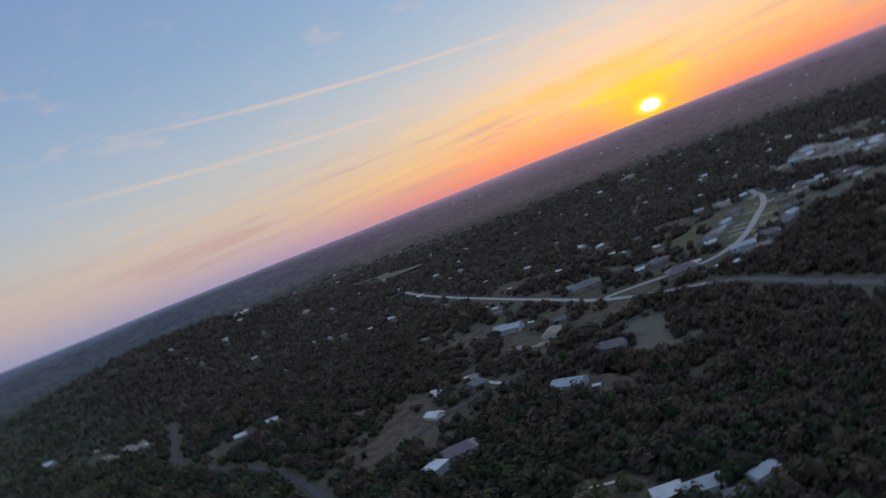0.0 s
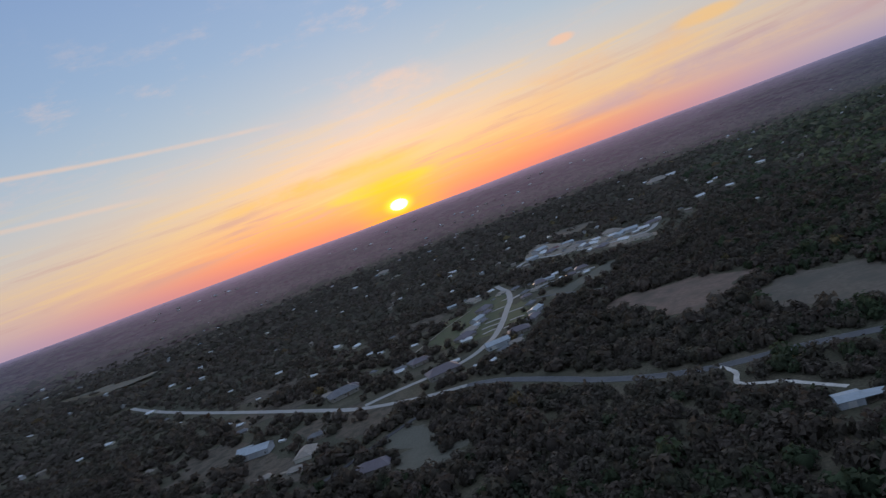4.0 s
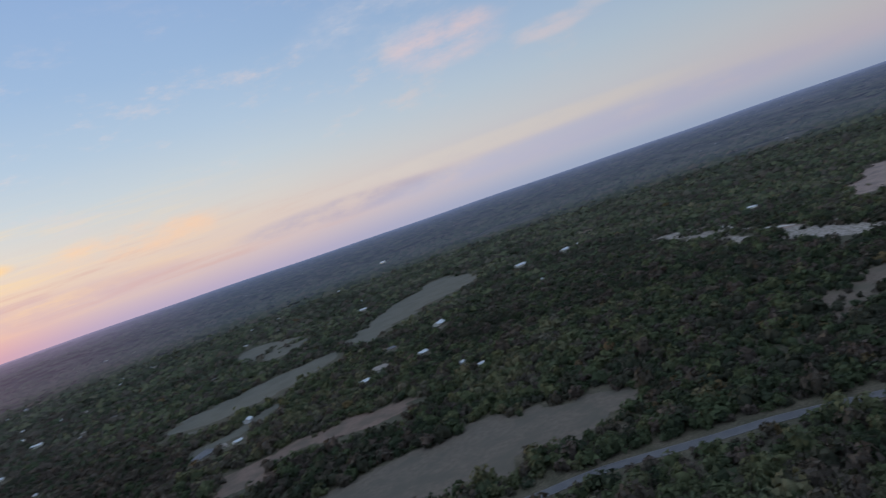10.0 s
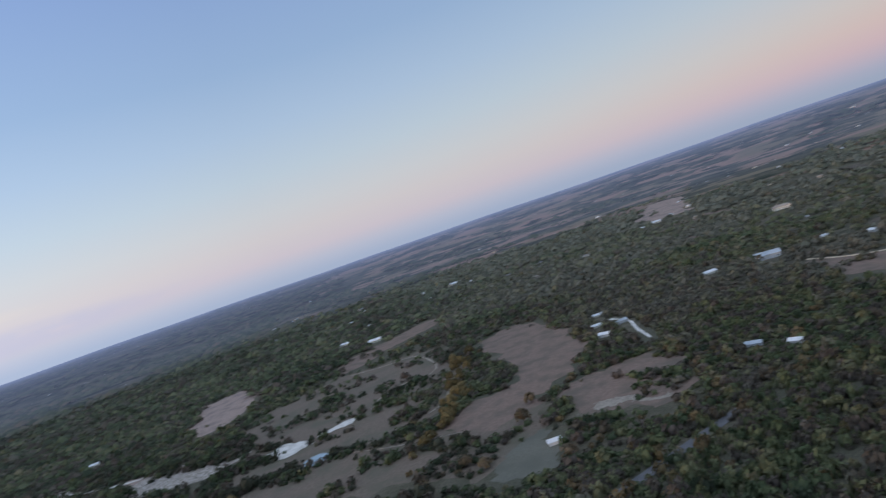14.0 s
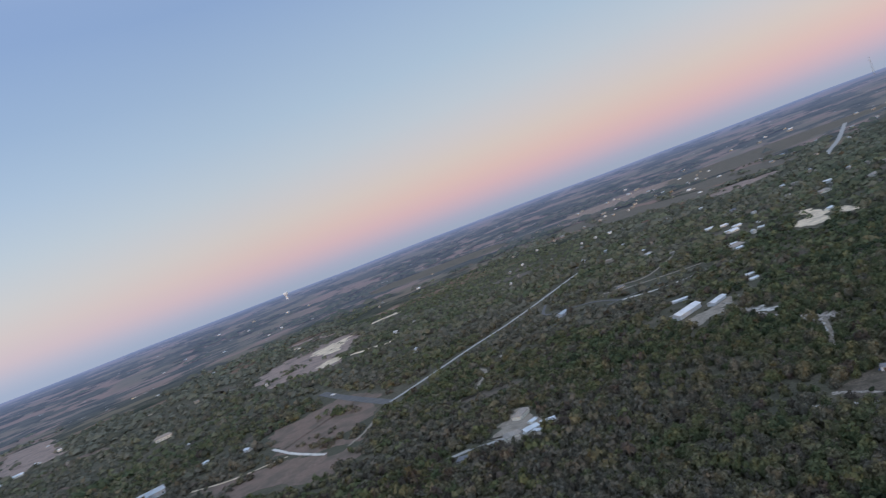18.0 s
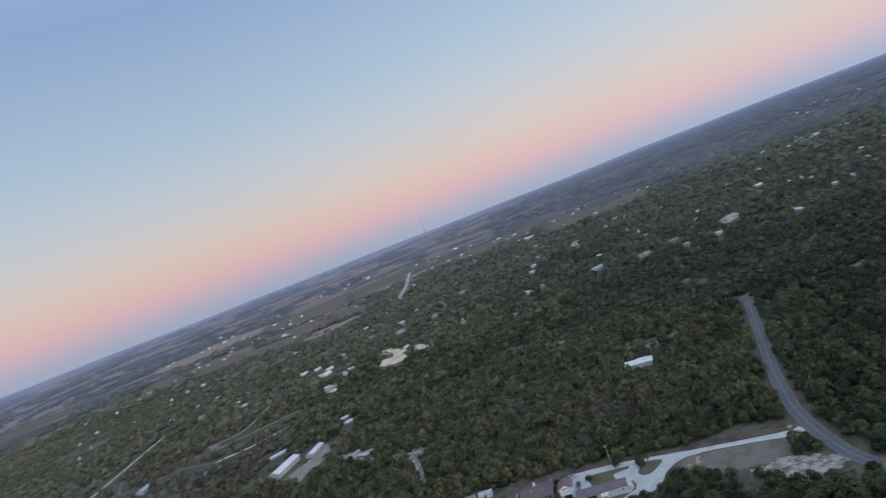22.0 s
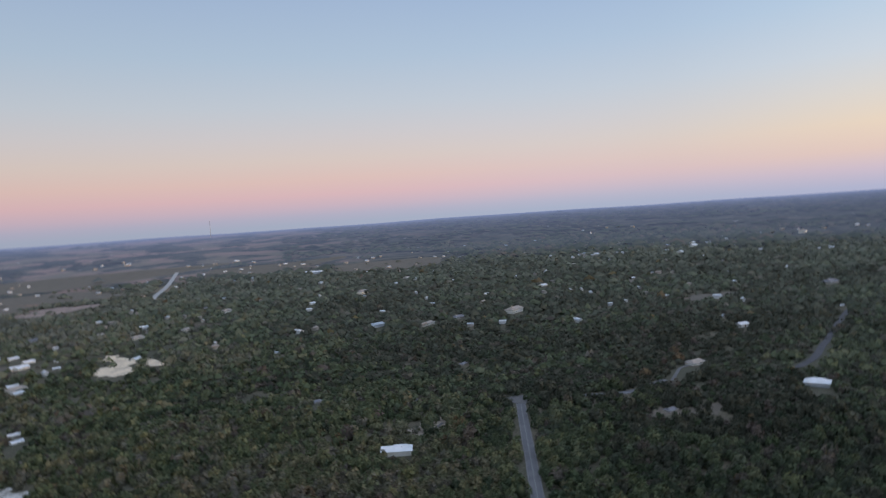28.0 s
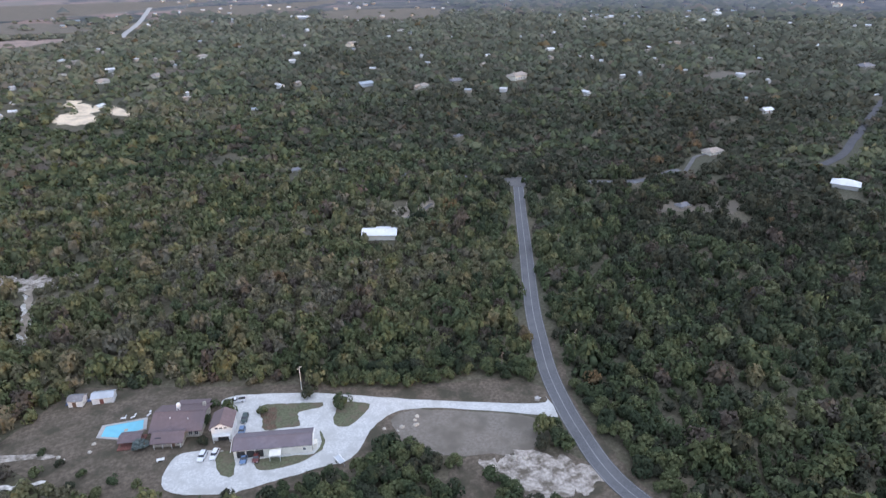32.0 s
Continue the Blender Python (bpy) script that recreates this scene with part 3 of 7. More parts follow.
def arrays_mesh(name, verts, faces, mat, tint=None, twigs=None):
    """A big joined mesh of triangles from arrays."""
    me = bpy.data.meshes.new(name)
    nv, nf = len(verts), len(faces)
    me.vertices.add(nv)
    me.vertices.foreach_set("co", np.ascontiguousarray(verts, dtype=np.float32).ravel())
    me.loops.add(nf * 3)
    me.loops.foreach_set("vertex_index", np.ascontiguousarray(faces, dtype=np.int32).ravel())
    me.polygons.add(nf)
    me.polygons.foreach_set("loop_start", np.arange(0, nf * 3, 3, dtype=np.int32))
    me.polygons.foreach_set("loop_total", np.full(nf, 3, dtype=np.int32))
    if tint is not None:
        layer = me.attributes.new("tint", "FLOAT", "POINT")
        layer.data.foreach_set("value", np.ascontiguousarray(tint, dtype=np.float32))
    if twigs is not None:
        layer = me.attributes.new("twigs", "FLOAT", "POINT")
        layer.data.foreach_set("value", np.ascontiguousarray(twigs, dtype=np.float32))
    me.materials.append(mat)
    me.update(calc_edges=True)
    return new(name, me)


def value_noise(x, y, cell, seed):
    """Smooth noise on the plane, 0 to 1."""
    table = np.random.default_rng(seed).uniform(0, 1, (128, 128))
    u, v = x / cell, y / cell
    i, j = np.floor(u).astype(int), np.floor(v).astype(int)
    fu, fv = u - i, v - j
    fu, fv = fu * fu * (3 - 2 * fu), fv * fv * (3 - 2 * fv)
    i0, i1, j0, j1 = i % 128, (i + 1) % 128, j % 128, (j + 1) % 128
    return (table[i0, j0] * (1 - fu) + table[i1, j0] * fu) * (1 - fv) + (table[i0, j1] * (1 - fu) + table[i1, j1] * fu) * fv


# ---- the lie of the land ----
HILLS = [(-1420.0, 430.0, 420.0, 330.0, 66.0), (-1900.0, 1250.0, 300.0, 500.0, 26.0), (390.0, 3300.0, 330.0, 260.0, 32.0), (-1500.0, 2600.0, 900.0, 350.0, 22.0),
         (-2500.0, 700.0, 330.0, 520.0, 36.0), (-3300.0, 200.0, 380.0, 700.0, 38.0), (-2900.0, 1900.0, 460.0, 600.0, 32.0), (-1100.0, 3400.0, 700.0, 360.0, 24.0), (-3500.0, 1400.0, 380.0, 700.0, 34.0)]


def land(x, y):
    """Height of the ground: level near by, low hills to the west, far land raised to fit the camera's skyline."""
    x, y = np.asarray(x, float), np.asarray(y, float)
    r = np.hypot(x, y)
    up = np.clip((r - RISE_FROM) / (EDGE - RISE_FROM), 0, 1)
    az = np.arctan2(x, y)
    ridge = 3.5 * np.sin(az * 5 + 1.0) + 2.5 * np.sin(az * 13 + r / 300) + 1.6 * np.sin(az * 31 + 2.0)
    z = RISE * up ** 0.92 + ridge * up * (1 - 0.2 * up)
    for hx, hy, sx, sy, h in HILLS:
        z = z + h * np.exp(-((x - hx) / sx) ** 2 - ((y - hy) / sy) ** 2)
    return np.where(r > 800, z, 0.0) * np.clip((r - 800) / 250, 0, 1)


def build_ground(name, radii, mat, lift=0.0, segments=240, under=None):
    a = np.linspace(0, 2 * np.pi, segments, endpoint=False)
    rr, aa = np.meshgrid(radii, a, indexing="ij")
    x, y = rr * np.sin(aa), rr * np.cos(aa)
    verts = np.stack([x, y, land(x, y) + lift - (np.where(rr > under, 1.6, 0.0) if under else 0.0)], -1).reshape(-1, 3)
    i, j = np.meshgrid(np.arange(len(radii) - 1), np.arange(segments), indexing="ij")
    k = (j + 1) % segments
    p, q, s, t = i * segments + j, (i + 1) * segments + j, (i + 1) * segments + k, i * segments + k
    faces = np.concatenate([np.stack([p, q, s], -1).reshape(-1, 3), np.stack([p, s, t], -1).reshape(-1, 3)])
    # wound so that the upper side faces up
    return arrays_mesh(name, verts, faces[:, ::-1], mat)


tagged(build_ground("ground", np.concatenate([[0.002], np.linspace(60, 800, 14), np.linspace(860, 2900, 50), np.linspace(2960, EDGE, 30)]), GROUND, under=1600),
       "dry grass and leaf litter under scattered scrub", "ground", kind="structure")
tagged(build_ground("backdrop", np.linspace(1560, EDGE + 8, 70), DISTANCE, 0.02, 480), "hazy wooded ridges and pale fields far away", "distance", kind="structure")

# ---- roads, fields and clearings (plan units) ----
OPEN_AREAS, ROAD_LINES, SPARSE, PATCHES = [], [], [], []


def smooth(points, per=6, closed=False):
    """A Catmull-Rom line through plan points, in metres."""
    p = np.array(points, float) * U
    if closed:
        q = np.vstack([p[-1], p, p[0], p[1]])
    else:
        q = np.vstack([2 * p[0] - p[1], p, 2 * p[-1] - p[-2]])
    out = []
    for k in range(1, len(q) - 2):
        a, b, c, d = q[k - 1], q[k], q[k + 1], q[k + 2]
        for s in np.linspace(0, 1, per, endpoint=False):
            out.append(0.5 * (2 * b + (c - a) * s + (2 * a - 5 * b + 4 * c - d) * s * s + (3 * b - a - 3 * c + d) * s ** 3))
    if not closed:
        out.append(p[-1])
    return np.array(out)


def ribbon(line, width, z, side=0.0, depth=0.25, ragged=0.0):
    """A flat strip with thickness along a line in metres."""
    rng = np.random.default_rng(len(line) * 7 + int(width * 10))
    step = np.gradient(line, axis=0)
    step /= np.linalg.norm(step, axis=1, keepdims=True) + 1e-9
    across = np.stack([-step[:, 1], step[:, 0]], -1)
    left = line + across * (side + width / 2 + rng.normal(0, 1, (len(line), 1)) * ragged)
    right = line + across * (side - width / 2 + rng.normal(0, 1, (len(line), 1)) * ragged)
    bm = bmesh.new()
    rows = []
    for l, r in zip(left, right):
        zl, zr = float(land(*l)) + z, float(land(*r)) + z
        rows.append([bm.verts.new(v) for v in ((*l, zl - depth), (*l, zl), (*r, zr), (*r, zr - depth))])
    for a, b in zip(rows, rows[1:]):
        for k in range(3):
            bm.faces.new((a[k], b[k], b[k + 1], a[k + 1]))
    bmesh.ops.recalc_face_normals(bm, faces=bm.faces)
    return bm


def road(name, points, width, mat, label, z=0.16, gap=1.5, centre=None, edges=False, ragged=0.0, per=6, category="road"):
    line = smooth(points, per)
    z += 0.006 * len(ROAD_LINES)
    ob = part(name, ribbon(line, width, z, ragged=ragged), mat)
    tagged(ob, label, category, kind="structure")
    ROAD_LINES.append((line, width / 2 + gap))
    if centre:
        part("centre_line", ribbon(line, 0.28, z + 0.03, depth=0.02), centre, ob, "worn pale centre line")
    if edges:
        for s in (-1, 1):
            part("edge_line", ribbon(line, 0.15, z + 0.03, side=s * (width / 2 - 0.35), depth=0.02), WHITE_LINE, ob)
    return ob


def patch(name, points, mat, label, z=0.08, category="field", keep=0.0, ragged=1.2, per=5, deep=True):
    """A piece of open ground with an uneven outline; trees stay off it but for a share of keep."""
    line = smooth(points, per if ragged < 1 else per * 3, closed=True)
    if ragged < 1:
        rng = np.random.default_rng(int(abs(line).sum()))
        line = line + rng.normal(0, ragged, line.shape) * 0.5
    else:
        size = math.sqrt(float(np.prod(np.ptp(line, axis=0))))
        for share_of, cell in ((0.16, 0.22), (0.10, 0.09), (0.05, 0.035)):
            wob = np.stack([value_noise(line[:, 0], line[:, 1], size * cell, 51), value_noise(line[:, 0], line[:, 1], size * cell, 52)], -1) - 0.5
            line = line + wob * min(size * share_of, 22.0) * ragged
    # a little above each earlier piece of ground that it may lie on
    lo, hi = line.min(0), line.max(0)
    below = [at for low, top, at in PATCHES if (low < hi).all() and (lo < top).all()]
    while any(abs(z - at) < 0.006 for at in below):
        z += 0.006
    PATCHES.append((lo, hi, z))
    bm = bmesh.new()
    high = max(float(land(*line.mean(0))), 0.0)
    top = [bm.verts.new((*p, high + z)) for p in line]
    face = bm.faces.new(top)
    face.normal_update()
    if face.normal.z < 0:
        bmesh.ops.reverse_faces(bm, faces=[face])
    low = [bm.verts.new((*p, high - 0.4)) for p in line]
    for k in range(len(top)):
        bm.faces.new((top[k], low[k], low[(k + 1) % len(top)], top[(k + 1) % len(top)]))
    bmesh.ops.triangulate(bm, faces=[f for f in bm.faces if len(f.verts) > 4])
    ob = part(name, bm, mat)
    OPEN_AREAS.append((line, keep, deep and category == "field"))
    return tagged(ob, label, category, kind="structure")


road("road", [(-760, 526), (-711, 503), (-580, 444), (-455, 387), (-380, 354), (-319, 328), (-267, 320), (-232, 322)], 6.4, CONCRETE, "pale kerbed concrete road running through woods", gap=5.0)
road("road", [(-232, 322), (-222, 321), (-205, 316), (-170, 297), (-137, 277), (-105, 264), (-78, 260), (-40, 263), (-1, 261), (22, 256), (47, 243),
              (72, 231), (110, 206), (135, 189), (165, 157), (182, 140), (198, 120), (212, 100), (221, 79), (223, 47), (221, 30)],
     7.4, ASPHALT, "grey two-lane country road curving between trees and fields", edges=True, gap=6.0)
road("road", [(221, 30), (219, 10), (216, -12), (219, -35), (228, -61), (250, -120)], 7.0, ASPHALT, "country road half hidden by close trees", gap=-0.8)
road("road", [(-254, -419), (-225, -374), (-199, -333), (-174, -294), (-162, -273), (-153, -256), (-147, -241), (-143, -228), (-140, -215), (-140, -203), (-144, -180), (-152, -150), (-155, -110)],
     6.6, ASPHALT, "grey asphalt road bending past a white gravel drive", centre=WHITE_LINE, edges=True, gap=1.7)
road("verge", [(-166, -272), (-157, -255), (-150, -240), (-146, -226), (-143.6, -212), (-144, -201), (-148, -180)], 2.6, DIRT, "bare tan verge beside the asphalt", z=0.05, gap=0.4, ragged=0.35, category="verge")
road("road", [(-150, -500), (-182, -485), (-219, -446), (-256, -421), (-290, -398), (-318, -385), (-354, -390)], 5.6, ASPHALT, "side street half hidden by evergreen trees", gap=0.2)
road("road", [(495, -554), (430, -510), (389, -484), (335, -451)], 11.0, LANE, "wide worn asphalt road beside a dry field", gap=9.0)
road("road", [(335, -451), (324, -500), (309, -580), (294, -640), (282, -715), (269, -827), (260, -895)], 4.8, CONCRETE, "straight grey road through low scrub", gap=6.0)
road("road", [(-110, -1400), (-124, -1485), (-169, -1724), (-243, -2221)], 12.0, CONCRETE, "pale far highway crossing the wooded plain", gap=14.0)
road("road", [(-316, 332), (-295, 349), (-262, 370), (-248, 388), (-243, 410), (-241, 430), (-244, 465), (-251, 511), (-258, 555), (-272, 600), (-285, 625), (-300, 655)], 6.6, CONCRETE, "pale subdivision street with driveways", gap=6.0)
road("road", [(-258, 555), (-242, 574), (-220, 584), (-195, 592), (-175, 596)], 6.5, CONCRETE, "pale side street of a new subdivision", gap=6.0)
road("road", [(-225, 528), (-203, 519), (-165, 494), (-150, 488)], 4.0, LANE, "pale access track behind new houses", gap=4.0)
road("road", [(-295, 739), (-290, 770), (-268, 770), (-244, 752), (-197, 728), (-162, 716), (-124, 721), (-114, 774)], 8.0, CONCRETE, "pale street of a farther subdivision", gap=12.0)
road("track", [(-322, 446), (-315, 503), (-303, 560)], 1.6, DIRT_PALE, "pale fence line with a worn path", z=0.14, gap=1.0, ragged=0.2)
for a, b in (((-256, 444), (-246, 452)), ((-270, 522), (-255, 531)), ((-237, 468), (-224, 472)), ((-238, 446), (-223, 451)), ((-264, 480), (-249, 486)), ((-246, 500), (-232, 504)), ((-262, 462), (-247, 468)), ((-268, 560), (-260, 566))):
    road("driveway", [a, ((a[0] + b[0]) / 2, (a[1] + b[1]) / 2 + 1), b], 3.4, CONCRETE, "pale concrete driveway of a new house", z=0.2, gap=2.0, category="driveway", per=3)
road("driveway", [(-340, 189), (-332, 191), (-320, 188), (-308, 185)], 3.4, GRAVEL, "pale gravel drive to a lane", z=0.14, gap=3.0, ragged=0.2, category="driveway")
road("driveway", [(-193, 80), (-192, 85), (-185, 89), (-180, 92)], 1.8, GRAVEL, "pale curved garden path", z=0.14, gap=2.0, ragged=0.1, category="path")
road("driveway", [(-346, 238), (-325, 244), (-304, 250), (-290, 262)], 3.0, DIRT_PALE, "pale worn drive to a long roof", z=0.14, gap=3.0, ragged=0.3, category="driveway")
road("road", [(-440, -352), (-464, -357), (-484, -364), (-510, -376), (-530, -384)], 6.0, ROAD_DARK, "dark asphalt lane between woods", gap=2.5)
road("road", [(-530, -384), (-570, -402), (-619, -424), (-680, -450)], 6.0, ROAD_DARK, "dark asphalt lane sunk in the woods", gap=-0.5)
road("road", [(-331, 105), (-327, 143), (-309, 190), (-284, 222), (-263, 268), (-240, 310)], 4.0, ROAD_DARK, "narrow asphalt lane past a barn", gap=2.6)
road("road", [(-741, 147), (-650, 112), (-584, 86), (-512, 80), (-436, 84), (-349, 66), (-300, 40)], 5.0, ROAD_DARK, "worn asphalt lane looping through the woods", gap=3.0)
road("driveway", [(-79, 259), (-73, 248), (-73, 236), (-61, 230), (-56, 229), (-47, 221), (-36, 212)], 2.7, GRAVEL, "white gravel driveway to a metal building", z=0.12, gap=4.0, ragged=0.15, category="driveway")
road("driveway", [(-34, 196), (-18, 203), (-2, 206), (10, 196), (22, 180), (30, 176)], 3.2, DIRT, "worn dirt drive round a barn", z=0.1, gap=1.0, ragged=0.2, category="driveway")
road("driveway", [(709, 67), (693, 30), (683, -6), (620, -18), (580, -16), (564, -2), (567, 17), (547, 40), (520, 50)], 2.4, DIRT_PALE, "pale looping ranch track across the meadow", z=0.14, gap=3.0, ragged=0.3, category="driveway")
road("driveway", [(541, -29), (490, -16), (453, -3), (440, 10)], 2.4, DIRT_PALE, "pale ranch track beside yellow oaks", z=0.14, gap=2.0, ragged=0.3, category="driveway")
road("driveway", [(417, 67), (394, 38), (369, -7)], 1.2, DIRT_PALE, "thin straight footpath across the meadow", z=0.14, gap=1.0, ragged=0.1, category="path")
road("driveway", [(657, 371), (620, 330), (600, 300), (585, 265)], 4.0, GRAVEL, "worn white caliche track on a hillside", z=0.1, gap=2.0, ragged=0.9, category="driveway")
road("driveway", [(513, -171), (484, -175), (450, -166), (414, -159)], 2.8, GRAVEL, "white gravel drive behind a ranch house", z=0.13, gap=5.0, ragged=0.3, category="driveway")
road("driveway", [(425, -392), (408, -383), (385, -371), (354, -359), (334, -352)], 3.4, GRAVEL, "white gravel lane along a dry field", z=0.13, gap=8.0, ragged=0.2, category="driveway")
road("driveway", [(460, -330), (420, -340), (385, -366)], 2.4, SAND, "sandy track across a brown field", z=0.14, gap=1.0, ragged=0.2, category="driveway")
road("driveway", [(150, -610), (190, -640), (240, -640), (260, -700)], 4.0, LANE, "pale lane to scattered houses", z=0.12, gap=5.0, category="driveway")
road("driveway", [(116, -640), (150, -615), (170, -600), (205, -585), (240, -560)], 4.0, LANE, "pale gravel lane behind long white barns", z=0.12, gap=3.0, ragged=0.3, category="driveway")
road("driveway", [(60, -640), (90, -625), (116, -612), (150, -610)], 4.0, GRAVEL, "white gravel yard lane", z=0.12, gap=3.0, ragged=0.4, category="driveway")
road("driveway", [(-355, -385), (-372, -396), (-385, -404), (-396, -405)], 2.8, LANE, "pale concrete driveway under autumn trees", z=0.12, gap=4.0, category="driveway")
road("driveway", [(-192, -410), (-182, -403), (-172, -398), (-164, -393)], 2.2, LANE, "pale driveway through trees to a white roof", z=0.12, gap=3.0, ragged=0.2, category="driveway")

patch("field", [(-156, 427), (-117, 444), (-82, 437), (-41, 426), (-66, 391), (-79, 373), (-88, 351), (-105, 373), (-121, 398)], BROWN, "dry tawny hay field edged by trees")
patch("field", [(-60, 343), (-46, 381), (-27, 400), (7, 379), (47, 350), (73, 337), (122, 319), (158, 308), (190, 281), (205, 247), (212, 222), (198, 212), (165, 216), (149, 232), (115, 243), (79, 263), (62, 277),
                (23, 292), (-10, 317), (-40, 328)], HAY, "broad grey-tan mown field between tree belts")
patch("field", [(38, 442), (99, 457), (162, 449), (196, 420), (203, 397), (182, 378), (156, 399), (121, 424), (96, 430), (83, 411), (48, 424)], BROWN, "narrow brown field behind a tree belt")
patch("meadow", [(330, 165), (420, 150), (520, 175), (640, 170), (720, 110), (700, -20), (600, -30), (520, -60), (470, -20), (400, 20), (390, -60), (370, -60), (300, -20), (320, 40), (328, 70), (285, 105), (290, 130)],
      SAVANNA, "wide grey-brown savanna dotted with oaks and brush", z=0.03, keep=0.4)
patch("field", [(368, -14), (424, -14), (436, -54), (483, -71), (596, -65), (640, -108), (601, -135), (525, -140), (465, -125), (406, -85), (387, -64), (365, -54)], BROWN, "smooth reddish-brown dry meadow", ragged=1.0)
patch("field", [(750, 72), (790, 80), (848, 47), (909, -21), (912, -75), (835, -35), (775, 26)], BROWN, "long reddish-brown strip below a white house", keep=0.05)
patch("clearing", [(883, 272), (906, 229), (757, 185), (689, 222), (808, 273)], SOIL, "cleared pinkish soil in the woods", keep=0.05)
patch("clearing", [(384, -79), (376, -142), (300, -128), (295, -93), (336, -62)], BROWN, "brushy brown clearing with piles of limbs", keep=0.3)
patch("clearing", [(329, -77), (326, -89), (310, -101), (303, -112), (298, -106), (308, -94), (320, -78)], DIRT_PALE, "pale broken ground in a brushy clearing", z=0.1, ragged=1.6, keep=0.2)
patch("clearing", [(284, -7), (309, -21), (324, -40), (297, -43), (270, -32), (268, -22)], GREENISH, "dull grey-green lawn among brush", z=0.09)
patch("clearing", [(498, 143), (510, 128), (490, 101), (474, 119)], GRAVEL, "white caliche pad", z=0.12, keep=0.15, ragged=1.5)
patch("clearing", [(497, 95), (511, 77), (510, 64), (500, 66), (496, 74)], GRAVEL, "narrow white caliche strip", z=0.12, ragged=1.2)
patch("clearing", [(540, 230), (554, 215), (524, 185), (508, 192), (503, 217)], GRAVEL, "white quarried caliche ground", z=0.14, keep=0.36, ragged=1.7)
patch("clearing", [(536, 258), (540, 243), (533, 240), (528, 254)], GRAVEL, "small white caliche scrape", z=0.14, ragged=1.5)
patch("clearing", [(600, 280), (580, 248), (556, 226), (548, 232), (572, 256), (592, 284)], SOIL, "pale worn ground along a hillside", z=0.11, keep=0.1, ragged=1.5)
patch("pond", [(439, 104), (446, 92), (430, 84), (423, 99)], POND, "small pale stock pond in a meadow", z=0.1, category="pond", ragged=0.3)
patch("field", [(85, 720), (109, 707), (151, 725), (225, 740), (296, 730), (320, 745), (310, 690), (244, 655), (170, 645), (120, 665)], GREENISH, "long grey-green pasture in the woods", ragged=1.0)
patch("field", [(345, 745), (378, 774), (480, 840), (600, 900), (719, 968), (700, 860), (655, 785), (604, 762), (506, 745), (420, 705), (342, 670)], GREENISH, "pale green winding pasture in the woods", ragged=1.0)
patch("field", [(80, 560), (95, 572), (144, 590), (202, 612), (205, 598), (150, 570), (100, 552)], GREENISH, "narrow pale strip between tree belts", ragged=1.0)
patch("clearing", [(640, 372), (600, 330), (552, 296), (540, 262), (532, 266), (544, 304), (590, 342), (628, 380)], DIRT_PALE, "long ragged caliche scrape on a hillside", z=0.1, keep=0.25, ragged=1.6)
patch("clearing", [(823, -810), (838, -905), (822, -974), (754, -998), (638, -806), (589, -688), (646, -713), (708, -706)], SOIL, "raw pink construction ground", keep=0.22, ragged=1.4)
patch("clearing", [(760, -860), (770, -930), (735, -950), (700, -880), (690, -830)], SAND, "bright graded sand on a building site", z=0.14, keep=0.1, ragged=1.8)
patch("clearing", [(650, -740), (640, -790), (615, -770), (610, -725)], SAND, "bright graded sand on a building site", z=0.14, keep=0.1, ragged=1.8)
patch("clearing", [(1012, -1098), (985, -1125), (900, -1110), (850, -1080), (900, -1080)], SOIL, "long reddish cleared strip", z=0.1, keep=0.1, ragged=1.4)
patch("clearing", [(759, -1059), (721, -1117), (705, -1105), (740, -1050)], SAND, "thin pale cleared strip", z=0.1, keep=0.1, ragged=1.3)
patch("clearing", [(600, -763), (565, -768), (533, -774), (530, -762), (590, -752)], SAND, "thin pale cleared strip", z=0.1, keep=0.1, ragged=1.3)
road("driveway", [(264, -489), (250, -478), (242, -461), (240, -445), (234, -426)], 3.0, DIRT_PALE, "pale winding track in scrub", z=0.12, gap=3.0, ragged=0.4, category="driveway")
road("driveway", [(181, -667), (157, -662), (112, -672), (78, -680)], 3.4, DIRT_PALE, "pale track past scattered sheds", z=0.12, gap=4.0, ragged=0.4, category="driveway")
road("driveway", [(173, -688), (140, -693), (125, -740), (119, -778)], 3.4, DIRT_PALE, "pale track past scattered sheds", z=0.12, gap=4.0, ragged=0.4, category="driveway")
road("driveway", [(318, -360), (317, -378), (324, -406), (335, -440)], 3.0, DIRT_PALE, "pale field-edge track", z=0.12, gap=3.0, ragged=0.4, category="driveway")
road("driveway", [(201, -301), (190, -308), (178, -312), (166, -316)], 4.0, CONCRETE, "concrete apron before a cluster of houses", z=0.12, gap=3.0, ragged=0.2, category="driveway")
patch("yard", [(182, -345), (172, -358), (152, -338), (140, -330), (146, -314), (165, -308), (178, -320)], DIRT_PALE, "pale worn yard round a cluster of houses", z=0.05, category="yard", ragged=1.4, keep=0.35)
patch("field", [(468, -445), (449, -496), (412, -512), (353, -460), (340, -432), (345, -393), (325, -362), (392, -382), (430, -400)], BROWN, "brown dry field beside a white lane", keep=0.12)
patch("field", [(452, -330), (397, -357), (380, -363), (293, -340), (308, -309), (396, -307)], BROWN, "rough brown field in the scrub", keep=0.05)
patch("field", [(587, -2155), (697, -2500), (349, -2560), (215, -2268), (420, -2160)], SOIL, "far rosy-brown ploughed field", keep=0.01)
patch("field", [(252, -2155), (230, -2500), (-431, -2540), (-268, -2199), (78, -1903)], HAY, "far tawny field on the plain", keep=0.01)
patch("field", [(121, -1355), (70, -1440), (-44, -1420), (52, -1330)], SOIL, "pale sandy strip of cleared land", keep=0.08)
